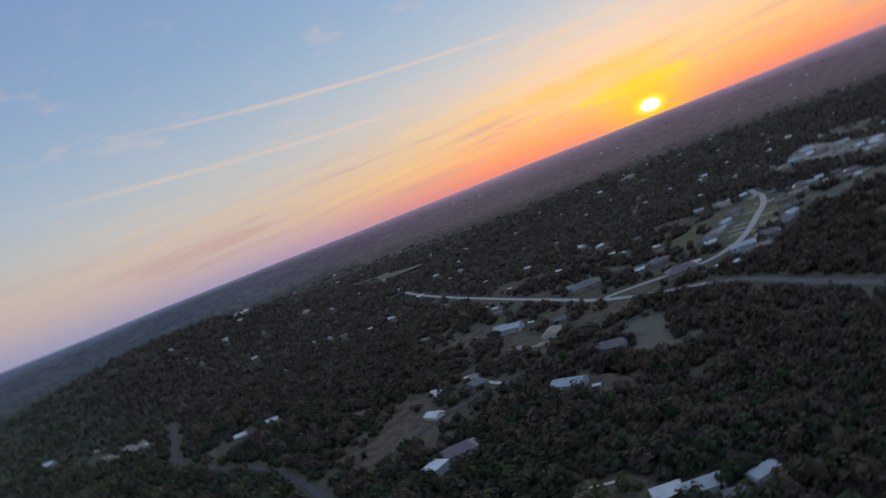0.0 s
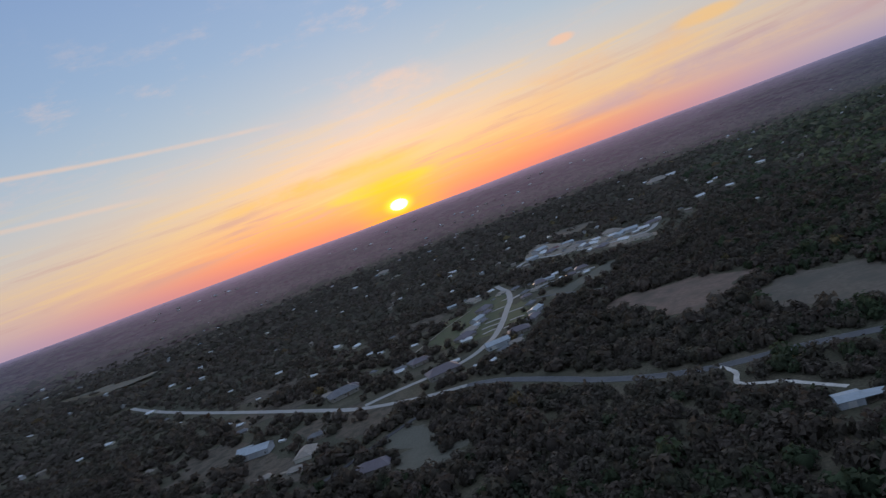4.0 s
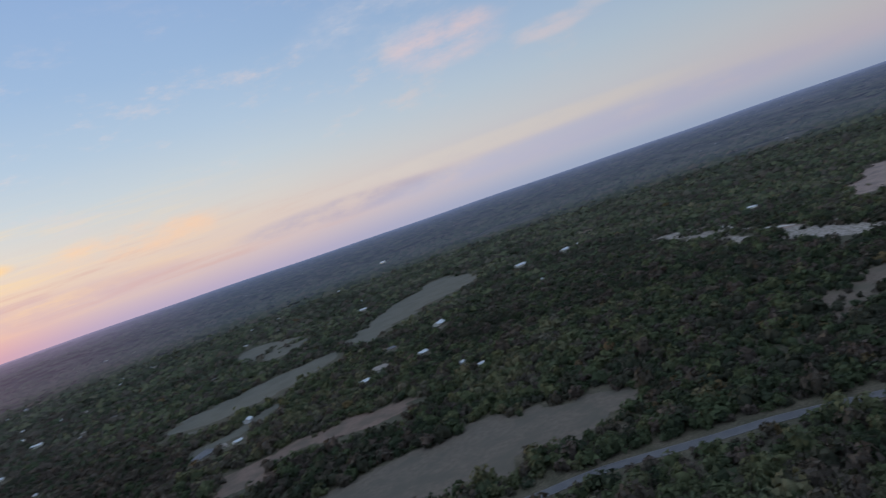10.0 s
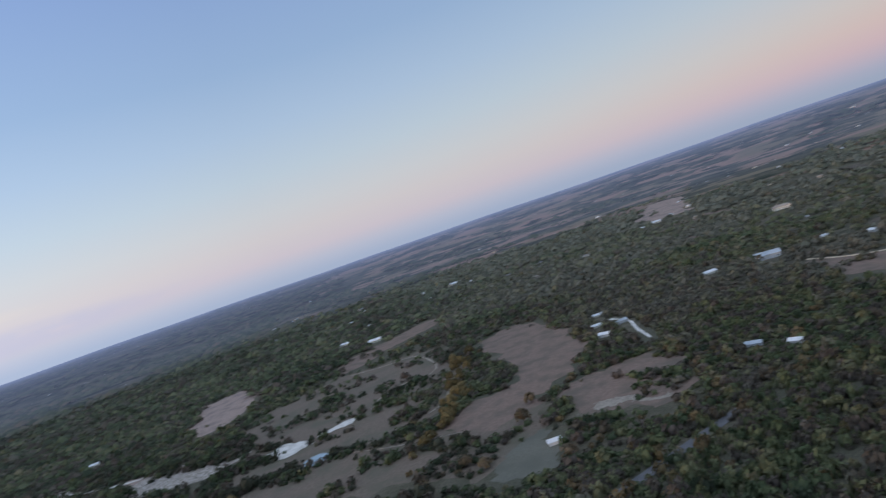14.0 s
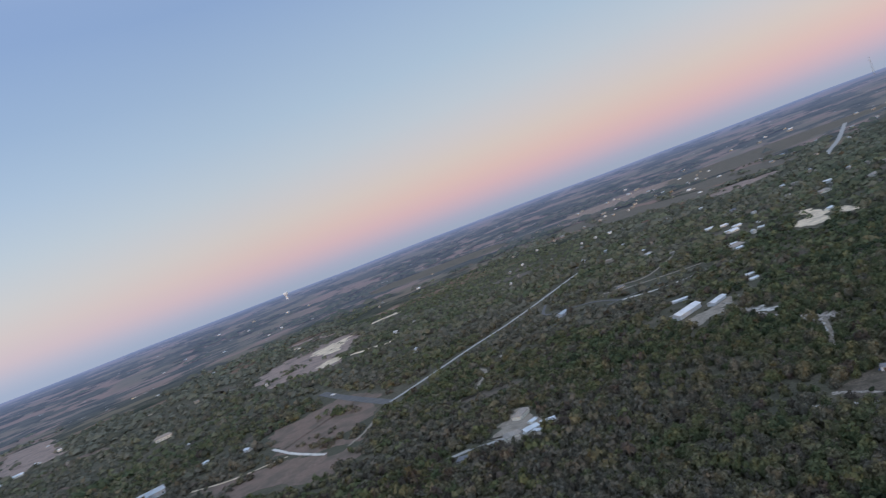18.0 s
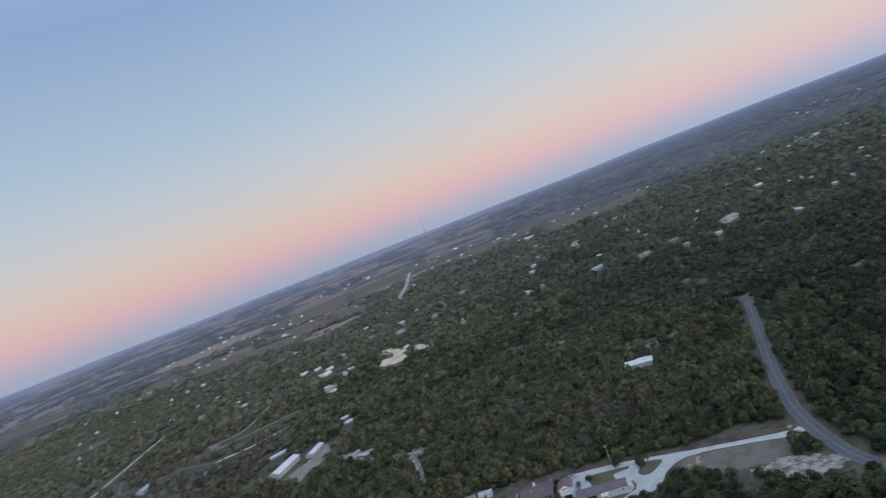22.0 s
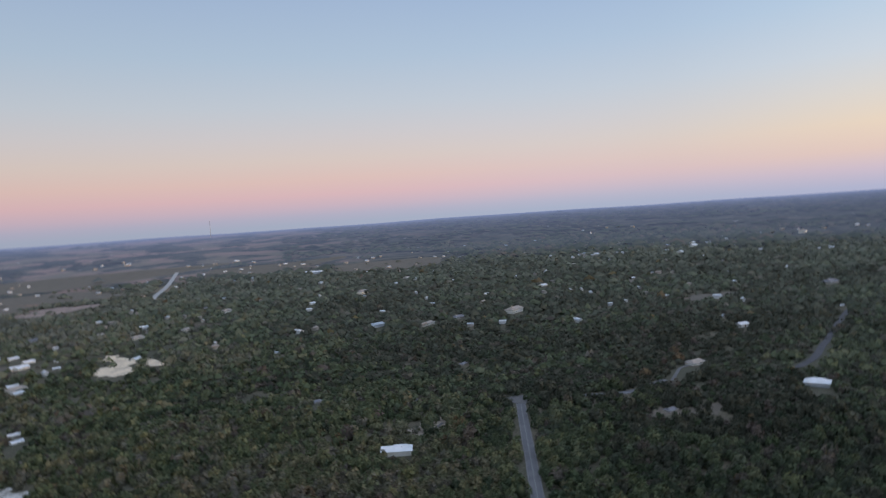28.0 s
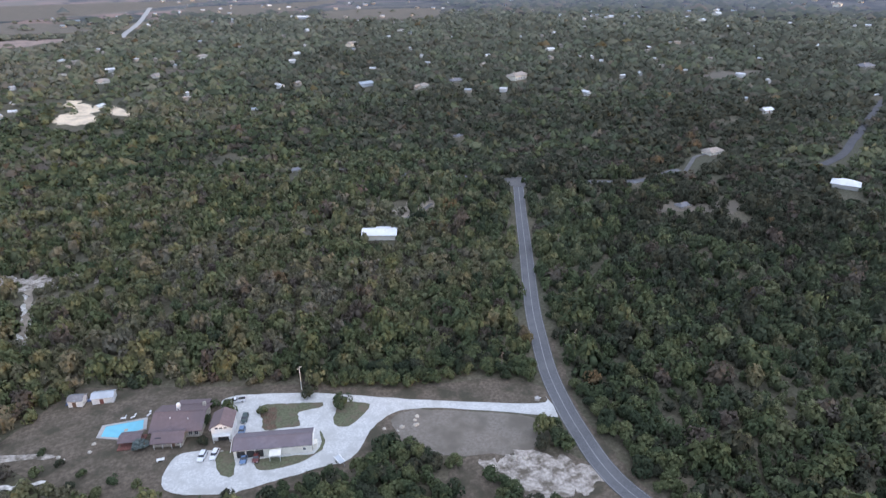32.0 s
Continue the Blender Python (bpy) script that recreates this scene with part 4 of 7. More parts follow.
patch("field", [(-318, -2155), (-579, -2192), (-806, -2245), (-417, -1790)], HAY, "far tawny field beyond the highway", keep=0.02)
patch("field", [(578, -1785), (487, -1888), (149, -1587), (123, -1437), (407, -1584)], HAY, "tawny field at the edge of the woods", keep=0.02)
patch("field", [(820, -1980), (1000, -2300), (1400, -2150), (1250, -1850)], HAY, "far tawny plain", keep=0.02)
patch("field", [(-60, -1560), (20, -1800), (180, -1820), (140, -1600)], HAY, "far pale pasture", keep=0.03)
patch("field", [(-760, -1500), (-900, -1760), (-640, -1800), (-560, -1560)], HAY, "far tawny clearing", keep=0.05)
patch("field", [(1150, -620), (1500, -820), (1560, -760), (1220, -560)], SOIL, "far reddish cleared strip", keep=0.03)
patch("clearing", [(-8, -744), (-24, -775), (-20, -825), (-38, -800), (-44, -780), (-39, -706), (-22, -718)], SAND, "bright cleared sand lot in the woods", z=0.12)
patch("clearing", [(-60, -780), (-75, -721), (-66, -728), (-56, -742)], SAND, "bright sandy drive", z=0.12, ragged=0.6)
patch("clearing", [(78, -460), (66, -486), (48, -512), (41, -505), (52, -480), (70, -455)], DIRT_PALE, "worn sandy yard in front of barns", keep=0.15, ragged=1.4)
patch("clearing", [(41, -476), (30, -466), (18, -452), (20, -446), (34, -458)], ROCK, "broken limestone patch in scrub", z=0.1, keep=0.2, ragged=1.7)
patch("clearing", [(3, -422), (-8, -412), (-20, -410), (-34, -407), (-35, -401), (-22, -400), (-11, -400), (1, -410)], ROCK, "broken pale limestone in scrub", z=0.1, keep=0.12, ragged=1.2)
patch("clearing", [(-5, -397), (-8, -382), (-6, -356), (-4, -359), (-4, -384)], ROCK, "narrow limestone scar in scrub", z=0.1, keep=0.2, ragged=1.2)
patch("lawn", [(-310, 442), (-317, 517), (-305, 567), (-278, 599), (-258, 527), (-251, 478), (-250, 442), (-270, 430)], LAWN, "olive lawns of a new subdivision", category="lawn", keep=0.04)
patch("lawn", [(-250, 528), (-233, 519), (-216, 445), (-231, 438), (-238, 452)], LAWN, "olive lawns between new houses", category="lawn", keep=0.04)
patch("field", [(-215, 533), (-184, 570), (-152, 607), (-150, 578), (-170, 540), (-193, 512)], GREENISH, "dull fenced pasture behind new houses", keep=0.02)
patch("field", [(-290, 998), (-226, 993), (-225, 939), (-261, 910)], HAY, "pale far field in the western woods", keep=0.02)
patch("field", [(-1173, 729), (-1128, 760), (-954, 750), (-956, 710), (-1017, 690), (-1101, 685)], GREENISH, "long dim pasture below the ridge", keep=0.02)
patch("yard", [(-245, 235), (-233, 241), (-205, 224), (-203, 207), (-225, 207), (-243, 222)], GREENISH, "dim green yard in the woods", z=0.06, category="yard")
patch("yard", [(-262, 205), (-240, 186), (-212, 178), (-208, 162), (-227, 153), (-246, 165), (-270, 165), (-275, 190)], DIRT, "worn ground round a blue-roofed barn", z=0.05, category="yard", keep=0.42)
patch("clearing", [(-197, 84), (-190, 94), (-179, 98), (-168, 92), (-160, 82), (-175, 76), (-192, 76)], DIRT, "worn clearing with a pale path", z=0.06, keep=0.08)
patch("clearing", [(-352, 252), (-339, 263), (-304, 242), (-290, 232), (-313, 229)], HAY, "pale dry yards beside a lane", z=0.06, keep=0.42)
patch("clearing", [(-461, 312), (-431, 320), (-395, 292), (-380, 275), (-424, 275)], HAY, "pale dry yard round a long roof", z=0.06, keep=0.42)
patch("clearing", [(-834, 57), (-834, 75), (-760, 99), (-763, 132), (-715, 124), (-705, 97), (-746, 78)], DIRT_PALE, "worn pale yard in the western woods", z=0.06, keep=0.35, ragged=1.4)
patch("clearing", [(-561, 96), (-565, 115), (-555, 138), (-530, 136), (-538, 111), (-528, 88)], DIRT, "worn yard behind a white house", z=0.06, keep=0.35)
patch("clearing", [(-342, 96), (-354, 131), (-336, 160), (-318, 150), (-316, 120), (-328, 100)], DIRT, "worn dry ground along a lane", z=0.06, keep=0.42)
patch("clearing", [(-480, 380), (-450, 350), (-400, 370), (-390, 400), (-440, 420)], DIRT, "brushy dry ground between houses", z=0.05, keep=0.45)
patch("clearing", [(-560, 470), (-500, 500), (-440, 470), (-480, 430)], DIRT, "brushy dry ground between houses", z=0.05, keep=0.45)
patch("clearing", [(-420, 540), (-370, 600), (-330, 590), (-350, 520)], DIRT, "brushy dry ground between houses", z=0.05, keep=0.45)
patch("clearing", [(-205, 800), (-160, 790), (-110, 690), (-150, 690), (-205, 760)], DIRT_PALE, "pale building lots of a subdivision", keep=0.3)
patch("clearing", [(-1150, 480), (-1230, 500), (-1280, 560), (-1200, 520)], HAY, "far pale yard on a wooded hill", keep=0.1)

# yard of the house with the pool
patch("yard", [(0, -296), (-10, -308), (-19, -316), (-26, -317), (-60, -299), (-85, -286), (-107, -273), (-135, -262), (-146, -252), (-142, -243), (-110, -256), (-98, -252), (-86, -246), (-60, -247), (-40, -254), (-26, -264), (-14, -278)],
      DIRT, "bare brown dirt yard round a country house", z=0.05, category="yard", ragged=0.8)
patch("gravel_lot", [(-44, -273), (-55.3, -269.2), (-57.4, -264.7), (-59.5, -274.5), (-58.6, -285.7), (-60.7, -292), (-71.5, -288.2), (-85.8, -281), (-105, -267.4), (-119, -258), (-140.9, -244.6), (-144.6, -245.8), (-141.8, -236.1),
                     (-138.7, -239.7), (-117.6, -255), (-109, -259.8), (-102.5, -261.6), (-94.2, -258.7), (-88.4, -253), (-83.1, -249.7), (-75, -250.7), (-66.4, -251.4), (-56.7, -252.4), (-52, -253.5), (-39.6, -261.9)],
      YARD_GRAVEL, "pale caliche gravel lot and drive", z=0.12, category="gravel lot", ragged=0.25)
patch("lawn_island", [(-69, -283), (-74, -281.4), (-79, -279), (-85, -276), (-84, -274), (-78, -275), (-77, -272), (-76, -269), (-71.5, -270.6), (-67, -272), (-67.6, -277)], GRASS, "patch of winter grass inside the gravel lot", z=0.17, category="lawn", ragged=0.3)
patch("leaf_litter", [(-68.8, -281), (-72.6, -280), (-71, -275), (-70, -271.4), (-67.3, -272.4), (-67.8, -277)], RED_LEAVES, "red-brown fallen leaves on the grass", z=0.19, category="leaves", ragged=0.4)
patch("lawn_island", [(-85.3, -266.6), (-90.2, -273), (-96.6, -269.4), (-96.2, -266.9), (-89.6, -262.5), (-85.8, -263.5)], GRASS, "round grass island in the gravel drive", z=0.17, category="lawn", ragged=0.3)
patch("lawn_island", [(-53.6, -268.6), (-57.3, -267.5), (-56, -259.6), (-54.2, -258.8), (-52.6, -262)], GRASS, "narrow grass strip between parking spaces", z=0.17, category="lawn", ragged=0.25)
patch("lawn_island", [(-62.2, -261.2), (-70, -258.6), (-77, -256.2), (-80.2, -259), (-80.6, -264.3), (-78.8, -258.6), (-74, -255.2), (-67.5, -255.3), (-61.8, -257.4)], GRASS, "strip of grass along a long shed", z=0.17, category="lawn", ragged=0.2)
patch("meadow", [(-100, -259), (-112, -257.6), (-136, -240), (-129, -230), (-118, -233), (-101, -243)], PADDOCK, "small tan paddock beside the gravel drive", z=0.1, ragged=0.7)
patch("dry_bank", [(-100, -229), (-113, -236), (-126, -232), (-138, -222), (-141, -212), (-134, -203), (-118, -208), (-98, -222)], DIRT, "dry brown bank below the paddock", z=0.05, category="bare ground", keep=0.3, ragged=1.2)
patch("rock_shelf", [(-113, -233), (-124, -230), (-135, -222), (-138, -215), (-131, -209), (-119, -216)], ROCK_PALE, "bare pale limestone with scrub", z=0.12, category="bare rock", keep=0.2, ragged=1.5)

patch("clearing", [(5, -423), (-7, -417), (-22, -411), (-36, -404), (-35, -396), (-20, -397), (-8, -399), (4, -407)], ROCK_PALE, "bare pale limestone scar in scrub", z=0.12, keep=0.4, ragged=1.5)
road("track", [(-6, -401), (-7, -382), (-6, -369), (-6, -355)], 2.0, DIRT_PALE, "worn pale track through scrub", z=0.12, gap=1.0, ragged=0.8)
patch("rock_shelf", [(1, -297), (-7, -294), (-15, -290), (-16, -288), (-8, -291), (1, -294)], ROCK_PALE, "low pale limestone ledge at the yard edge", z=0.14, category="bare rock", ragged=0.6)
patch("clearing", [(-294, -348), (-317, -345), (-335, -331), (-320, -321), (-290, -338)], HAY, "pale dry clearing before a tan house", z=0.08, keep=0.1, ragged=1.2)
patch("clearing", [(-171, -412), (-198, -424), (-204, -415), (-190, -401), (-172, -399)], DIRT_PALE, "dry brown yards and drives behind a white roof", z=0.06, keep=0.4, ragged=1.4)
patch("field", [(327, 1057), (403, 1083), (414, 971), (363, 893), (314, 893)], GREENISH, "pale pasture in the northern woods", keep=0.05)
patch("clearing", [(-358, 304), (-278, 272), (-299, 325), (-348, 337)], DIRT, "brushy dry ground between houses", z=0.05, keep=0.4, ragged=1.4)
patch("clearing", [(-417, 250), (-342, 236), (-337, 263), (-420, 315), (-462, 302)], DIRT, "dry grass openings beside a lane", z=0.05, keep=0.6, ragged=1.4)
patch("clearing", [(-347, 101), (-327, 139), (-384, 181), (-400, 155), (-378, 115)], DIRT, "open dry grass with single oaks", z=0.05, keep=0.6, ragged=1.4)
patch("clearing", [(-262, 251), (-205, 224), (-227, 258), (-259, 275)], GREENISH, "dull lawn behind a barn", z=0.05, keep=0.4, ragged=1.4)

patch("clearing", [(725, 510), (691, 438), (663, 369), (563, 288), (580, 238), (531, 186), (502, 186), (511, 247), (557, 310), (677, 468)], ROCK_PALE, "long ragged pale caliche cut on a hillside", z=0.16, keep=0.42, ragged=1.3)
patch("clearing", [(-291, 778), (-260, 772), (-215, 733), (-177, 722), (-126, 734), (-136, 777), (-187, 787), (-246, 840), (-303, 911)], DIRT_PALE, "pale graded lots of a new subdivision", z=0.07, keep=0.08, ragged=0.9)
patch("road_apron", [(-252, -427), (-264, -421), (-254, -409), (-246, -414)], LANE, "pale worn apron where the road meets a cross street", z=0.26, category="road", ragged=0.3)
road("road", [(-214, -454), (-225, -446), (-238, -435), (-250, -427)], 5.0, ASPHALT, "cross street glimpsed between tree rows", gap=1.2)
road("limestone_scar", [(52, -498), (29, -449), (11, -421), (-3, -410), (-16, -407), (-29, -405)], 2.6, ROCK_PALE, "thin broken white limestone scar in scrub", z=0.12, gap=0.6, ragged=0.9, category="bare rock")
road("limestone_ledge", [(14, -285), (3, -284), (-5, -281), (-14, -279)], 1.5, ROCK, "low pale limestone ledge below the yard", z=0.2, gap=1.5, ragged=0.35, category="bare rock")
SPARSE += [(-255, 470, 60, 110, 0.4), (-290, 365, 60, 40, 0.4), (-430, 400, 160, 120, 0.55), (-600, 600, 200, 200, 0.7), (-150, 750, 140, 90, 0.5), (-340, 170, 50, 100, 0.5), (-400, 300, 70, 60, 0.5), (345, 50, 70, 110, 0.55), (330, -90, 60, 60, 0.5),
           (160, -650, 90, 60, 0.5), (70, -500, 45, 40, 0.4), (0, -820, 90, 60, 0.5), (600, 40, 170, 130, 0.45), (800, -640, 330, 230, 0.4), (470, -400, 110, 90, 0.6)]


def inside(line, x, y):
    """Which points lie inside a closed line."""
    hit = np.zeros(len(x), bool)
    lo, hi = line.min(0), line.max(0)
    near = np.where((x > lo[0]) & (x < hi[0]) & (y > lo[1]) & (y < hi[1]))[0]
    if len(near) == 0:
        return hit
    px, py = x[near], y[near]
    odd = np.zeros(len(near), bool)
    ax, ay = line[:, 0], line[:, 1]
    bx, by = np.roll(ax, -1), np.roll(ay, -1)
    for k in range(len(ax)):
        cross = (ay[k] > py) != (by[k] > py)
        if cross.any():
            at = (bx[k] - ax[k]) * (py - ay[k]) / (by[k] - ay[k] + 1e-12) + ax[k]
            odd ^= cross & (px < at)
    hit[near] = odd
    return hit

# ---- buildings ----
FEET = [(-134 * 1.12, -246 * 1.12, 6.0), (-139 * 1.12, -243 * 1.12, 5.0), (-126 * 1.12, -250 * 1.12, 4.0)]  # x, y, radius in metres: no trees here
STYLES = {}
yard_rng = random.Random(17)


def spot(x, y, rot, scale=1.0, z=0.0):
    """A pose on the land from plan units and degrees."""
    return pose(x * U, y * U, float(land(x * U, y * U)) + z, 0, 0, rot) @ Matrix.Diagonal((scale, scale, scale, 1))


def window_set(thing, frame_me, pane_me, places):
    for x, y, z, rz in places:
        w = share("window", frame_me, thing, pose(x, y, z, 0, 0, rz))
        share("pane", pane_me, w, pose(0, 0, 0))


def kept_mesh(bm, name, mat):
    me = bpy.data.meshes.new(name)
    bm.to_mesh(me)
    bm.free()
    me.materials.append(mat)
    return me


def frame_bars(w, h):
    bm = bmesh.new()
    for sx, sz, x, z in ((w, 0.1, 0, 0), (w, 0.1, 0, h - 0.1), (0.1, h - 0.2, -w / 2 + 0.05, 0.1), (0.1, h - 0.2, w / 2 - 0.05, 0.1), (0.06, h - 0.2, 0, 0.1)):
        box(sx, 0.12, sz, x, 0, z, bm=bm)
    return bm


WINDOW_FRAME = kept_mesh(frame_bars(1.3, 1.4), "window", TRIM)
WINDOW_PANE = kept_mesh(box(1.1, 0.04, 1.2, 0, 0, 0.1), "pane", GLASS)


def build_house(style, length, width, height, rise, roof_mat, wall_mat, hip, label, category="house", porch=False, chimney=False, big_door=False, windows=3):
    """A house or barn along x with its front to -y, standing on the origin."""
    thing = new(category.replace(" ", "_"))
    part("wall", gable_walls(length, width, height, 0.02 if hip else rise), wall_mat, thing)
    part("roof", gable_roof(length, width, height, rise, 0.7, 0.22, hip), roof_mat, thing)
    b = width / 2
    if not hip:
        part("ridge_cap", box(length + 1.3, 0.4, 0.1, 0, 0, height + rise + 0.17), roof_mat, thing)
    if big_door:
        part("door", box(3.6, 0.12, 3.0, -length * 0.25, -b - 0.05), TRIM, thing, "white sliding barn door")
    else:
        part("door", box(1.0, 0.1, 2.1, length * 0.08, -b - 0.05), DOOR, thing)
    if windows:
        xs = np.linspace(-length / 2 + 2.0, length / 2 - 2.0, windows)
        window_set(thing, WINDOW_FRAME, WINDOW_PANE, [(x, -b - 0.05, 0.9, 0) for x in xs if abs(x - length * 0.08) > 1.3] + [(x, b + 0.05, 0.9, 180) for x in xs])
    if porch:
        part("porch_roof", solid([(-length * 0.3, -b - 3, 2.5), (length * 0.3, -b - 3, 2.5), (length * 0.3, -b - 0.02, 2.95), (-length * 0.3, -b - 0.02, 2.95),
                                  (-length * 0.3, -b - 3, 2.62), (length * 0.3, -b - 3, 2.62), (length * 0.3, -b - 0.02, 3.07), (-length * 0.3, -b - 0.02, 3.07)],
                                 [(0, 3, 2, 1), (4, 5, 6, 7), (0, 1, 5, 4), (1, 2, 6, 5), (2, 3, 7, 6), (3, 0, 4, 7)]), roof_mat, thing)
        for x in (-length * 0.28, length * 0.28):
            part("post", box(0.16, 0.16, 2.5, x, -b - 2.8), TRIM, thing)
    if chimney:
        part("chimney", box(0.9, 0.7, rise + 1.6, length * 0.3, width * 0.12, height), WALL_STONE, thing)
    tagged(thing, label, category)
    STYLES[style] = (thing, length, [False])
    return thing


build_house("white", 18, 11, 3.0, 2.2, ROOF_WHITE, WALL_CREAM, 0, "country house with a white metal gable roof among trees", porch=True)
build_house("grey", 20, 13, 2.9, 3.0, ROOF_GREY, WALL_STONE, 5.5, "stone house with a grey shingled hip roof among trees", chimney=True)
build_house("tan", 19, 12, 2.9, 2.8, ROOF_TAN, WALL_CREAM, 5.0, "cream house with a tan shingled hip roof", porch=True)
build_house("cream", 22, 11, 4.4, 2.2, ROOF_TAN, WALL_CREAM, 4.0, "large cream two-storey house with a tan roof", chimney=True, windows=5)
build_house("barn", 30, 9, 3.6, 1.5, ROOF_WHITE, WALL_METAL, 0, "long white metal barn with a low gable roof", "barn", big_door=True, windows=0)
build_house("blue", 19, 11, 3.8, 1.9, ROOF_BLUE, WALL_METAL, 0, "metal building with a pale blue-grey gable roof", "barn", big_door=True, windows=2)
build_house("shed", 8, 5, 2.5, 1.1, ROOF_WHITE, WALL_WHITE, 0, "small white shed with a metal roof", "shed", windows=0)
build_house("red", 20, 11, 3.0, 2.2, ROOF_RED, WALL_CREAM, 0, "house with a dull red roof among trees")
build_house("dusk", 18, 12, 3.0, 2.6, ROOF_PLUM, WALL_STONE, 5.0, "brick house with a dusky grey-purple hipped roof", windows=2)
build_house("tank", 9, 8.6, 4.2, 0.7, ROOF_WHITE, WALL_METAL, 3.5, "squat pale metal tank shed", "shed", windows=0)
build_house("far_white", 20, 12, 3.4, 2.4, ROOF_WHITE, WALL_WHITE, 0, "far white-roofed house among woods", windows=0)
build_house("far_grey", 22, 13, 3.2, 2.8, ROOF_GREY, WALL_STONE, 5.0, "far grey-roofed house among woods", windows=0)
build_house("far_tan", 22, 13, 3.2, 2.6, ROOF_TAN, WALL_CREAM, 5.0, "far tan-roofed house among woods", windows=0)


def place(style, x, y, rot, length, group="houses in the woods", label=""):
    """One more building of a style at plan x, y, its ridge turned by rot, as long as given."""
    first, long, used = STYLES[style]
    m = spot(x, y, rot, length * U / long)
    if used[0]:
        ob = copy_thing(first, m)
    else:
        ob, used[0] = first, True
        ob.matrix_basis = m
    FEET.append((x * U, y * U, length * U * 0.46 + 1.5))
    r = math.hypot(x, y)
    if r > (560 if y < 0 else 420) and yard_rng.random() < 0.4:
        size = length * yard_rng.uniform(0.5, 0.85)
        aim = yard_rng.uniform(0, 2 * math.pi)
        ring = [(x + size * yard_rng.uniform(0.6, 1.15) * math.cos(aim + a), y + size * yard_rng.uniform(0.6, 1.15) * math.sin(aim + a)) for a in np.linspace(0, 2 * math.pi, 7, endpoint=False)]
        mat, words = yard_rng.choice([(DIRT, "worn dry yard round a house"), (HAY, "pale dry grass round a house"), (GRASS, "winter lawn round a house")])
        patch("yard", ring, mat, words, z=0.05, category="yard", per=3, keep=0.3, ragged=1.5)
    return tagged(ob, label, group=group)


for row in [("blue", -253, 173, 6, 18), ("blue", -378, 284, 17, 20), ("white", -334, 145, 174, 11.6), ("shed", -358, 175, 65, 7), ("grey", -333, 187, 157, 14), ("grey", -356, 371, 45, 30), ("white", -533, 148, 41, 15),
            ("white", -1182, 482, 34, 27), ("white", -1261, 545, 176, 30), ("tan", -932, 464, 119, 18), ("grey", -436, 339, 35, 13), ("tan", -323, 263, 108, 16), ("shed", -236, 172, 30, 4)]:
    place(*row, group="buildings along the western lane")
for row in [("blue", -229, 396, 30, 17), ("dusk", -217, 420, 20, 17), ("blue", -214, 474, 75, 14), ("grey", -226, 508, 75, 14), ("dusk", -272, 445, 70, 17), ("blue", -277, 499, 75, 14), ("dusk", -281, 537, 72, 16), ("white", -300, 629, 60, 12), ("dusk", -300, 405, 40, 15), ("dusk", -262, 359, 35, 22), ("white", -315, 395, 30, 11), ("grey", -236, 604, 30, 15), ("white", -222, 617, 30, 12), ("grey", -206, 618, 20, 14), ("dusk", -232, 590, 20, 13), ("grey", -244, 566, 60, 13), ("tan", -266, 364, 20, 12), ("grey", -309, 412, 50, 14), ("dusk", -356, 382, 40, 15), ("tan", -234, 398, 10, 9)]:
    place(*row, group="houses of the subdivision")
for row in [("grey", -317, 400, 35, 14), ("tan", -275, 466, 70, 14), ("dusk", -212, 450, 80, 14), ("grey", -262, 600, 50, 14), ("dusk", -190, 604, 20, 13), ("tan", -312, 598, 146, 16), ("white", -182, 580, 39, 10)]:
    place(*row, group="houses of the subdivision")
for row in [("blue", -277, 820, 60, 20), ("red", -253, 793, 50, 17), ("tan", -236, 790, 40, 17), ("white", -209, 758, 20, 15), ("white", -192, 770, 30, 16), ("white", -169, 762, 20, 16), ("blue", -147, 756, 10, 18), ("white", -129, 745, 5, 17), ("grey", -198, 742, 30, 15), ("tan", -221, 733, 40, 16), ("white", -147, 1318, 20, 24), ("white", -124, 1277, 40, 22), ("white", -93, 1319, 10, 26), ("white", -28, 1013, 40, 14), ("white", -437, 889, 20, 18), ("white", -509, 860, 40, 12), ("white", -360, 1067, 30, 18), ("dusk", -253, 222, 20, 17), ("dusk", -278, 106, 50, 17), ("tank", -279, 90, 0, 9)]:
    place(*row, group="houses in the western woods")
for row in [("white", -351, 199, 40, 9), ("tan", -318, 243, 20, 9), ("tan", -339, 240, 50, 8), ("white", -161, 85, 40, 14), ("blue", -149, 88, 40, 12), ("blue", -133, 98, 60, 9), ("grey", -139, 87, 30, 9), ("grey", -333, 291, 30, 14), ("white", -454, 361, 10, 9), ("white", -869, 60, 30, 20), ("white", -811, 91, 10, 12), ("tan", -741, 102, 0, 12), ("white", -544, 125, 40, 14), ("white", -368, 181, 30, 8), ("white", -365, 387, 10, 12), ("tan", -377, 379, 40, 10), ("blue", -391, 292, 20, 14), ("white", -476, 373, 30, 8), ("white", -689, 488, 20, 14), ("white", -662, 405, 10, 13)]:
    place(*row, group="houses in the western woods")
for row in [("white", -672, 377, 60, 9), ("white", -1284, 548, 30, 24), ("white", -1087, 437, 20, 18), ("white", -766, 602, 10, 14), ("white", -524, 517, 40, 11), ("white", -442, 462, 0, 10), ("tan", -346, 198, 20, 9)]:
    place(*row, group="houses in the western woods")
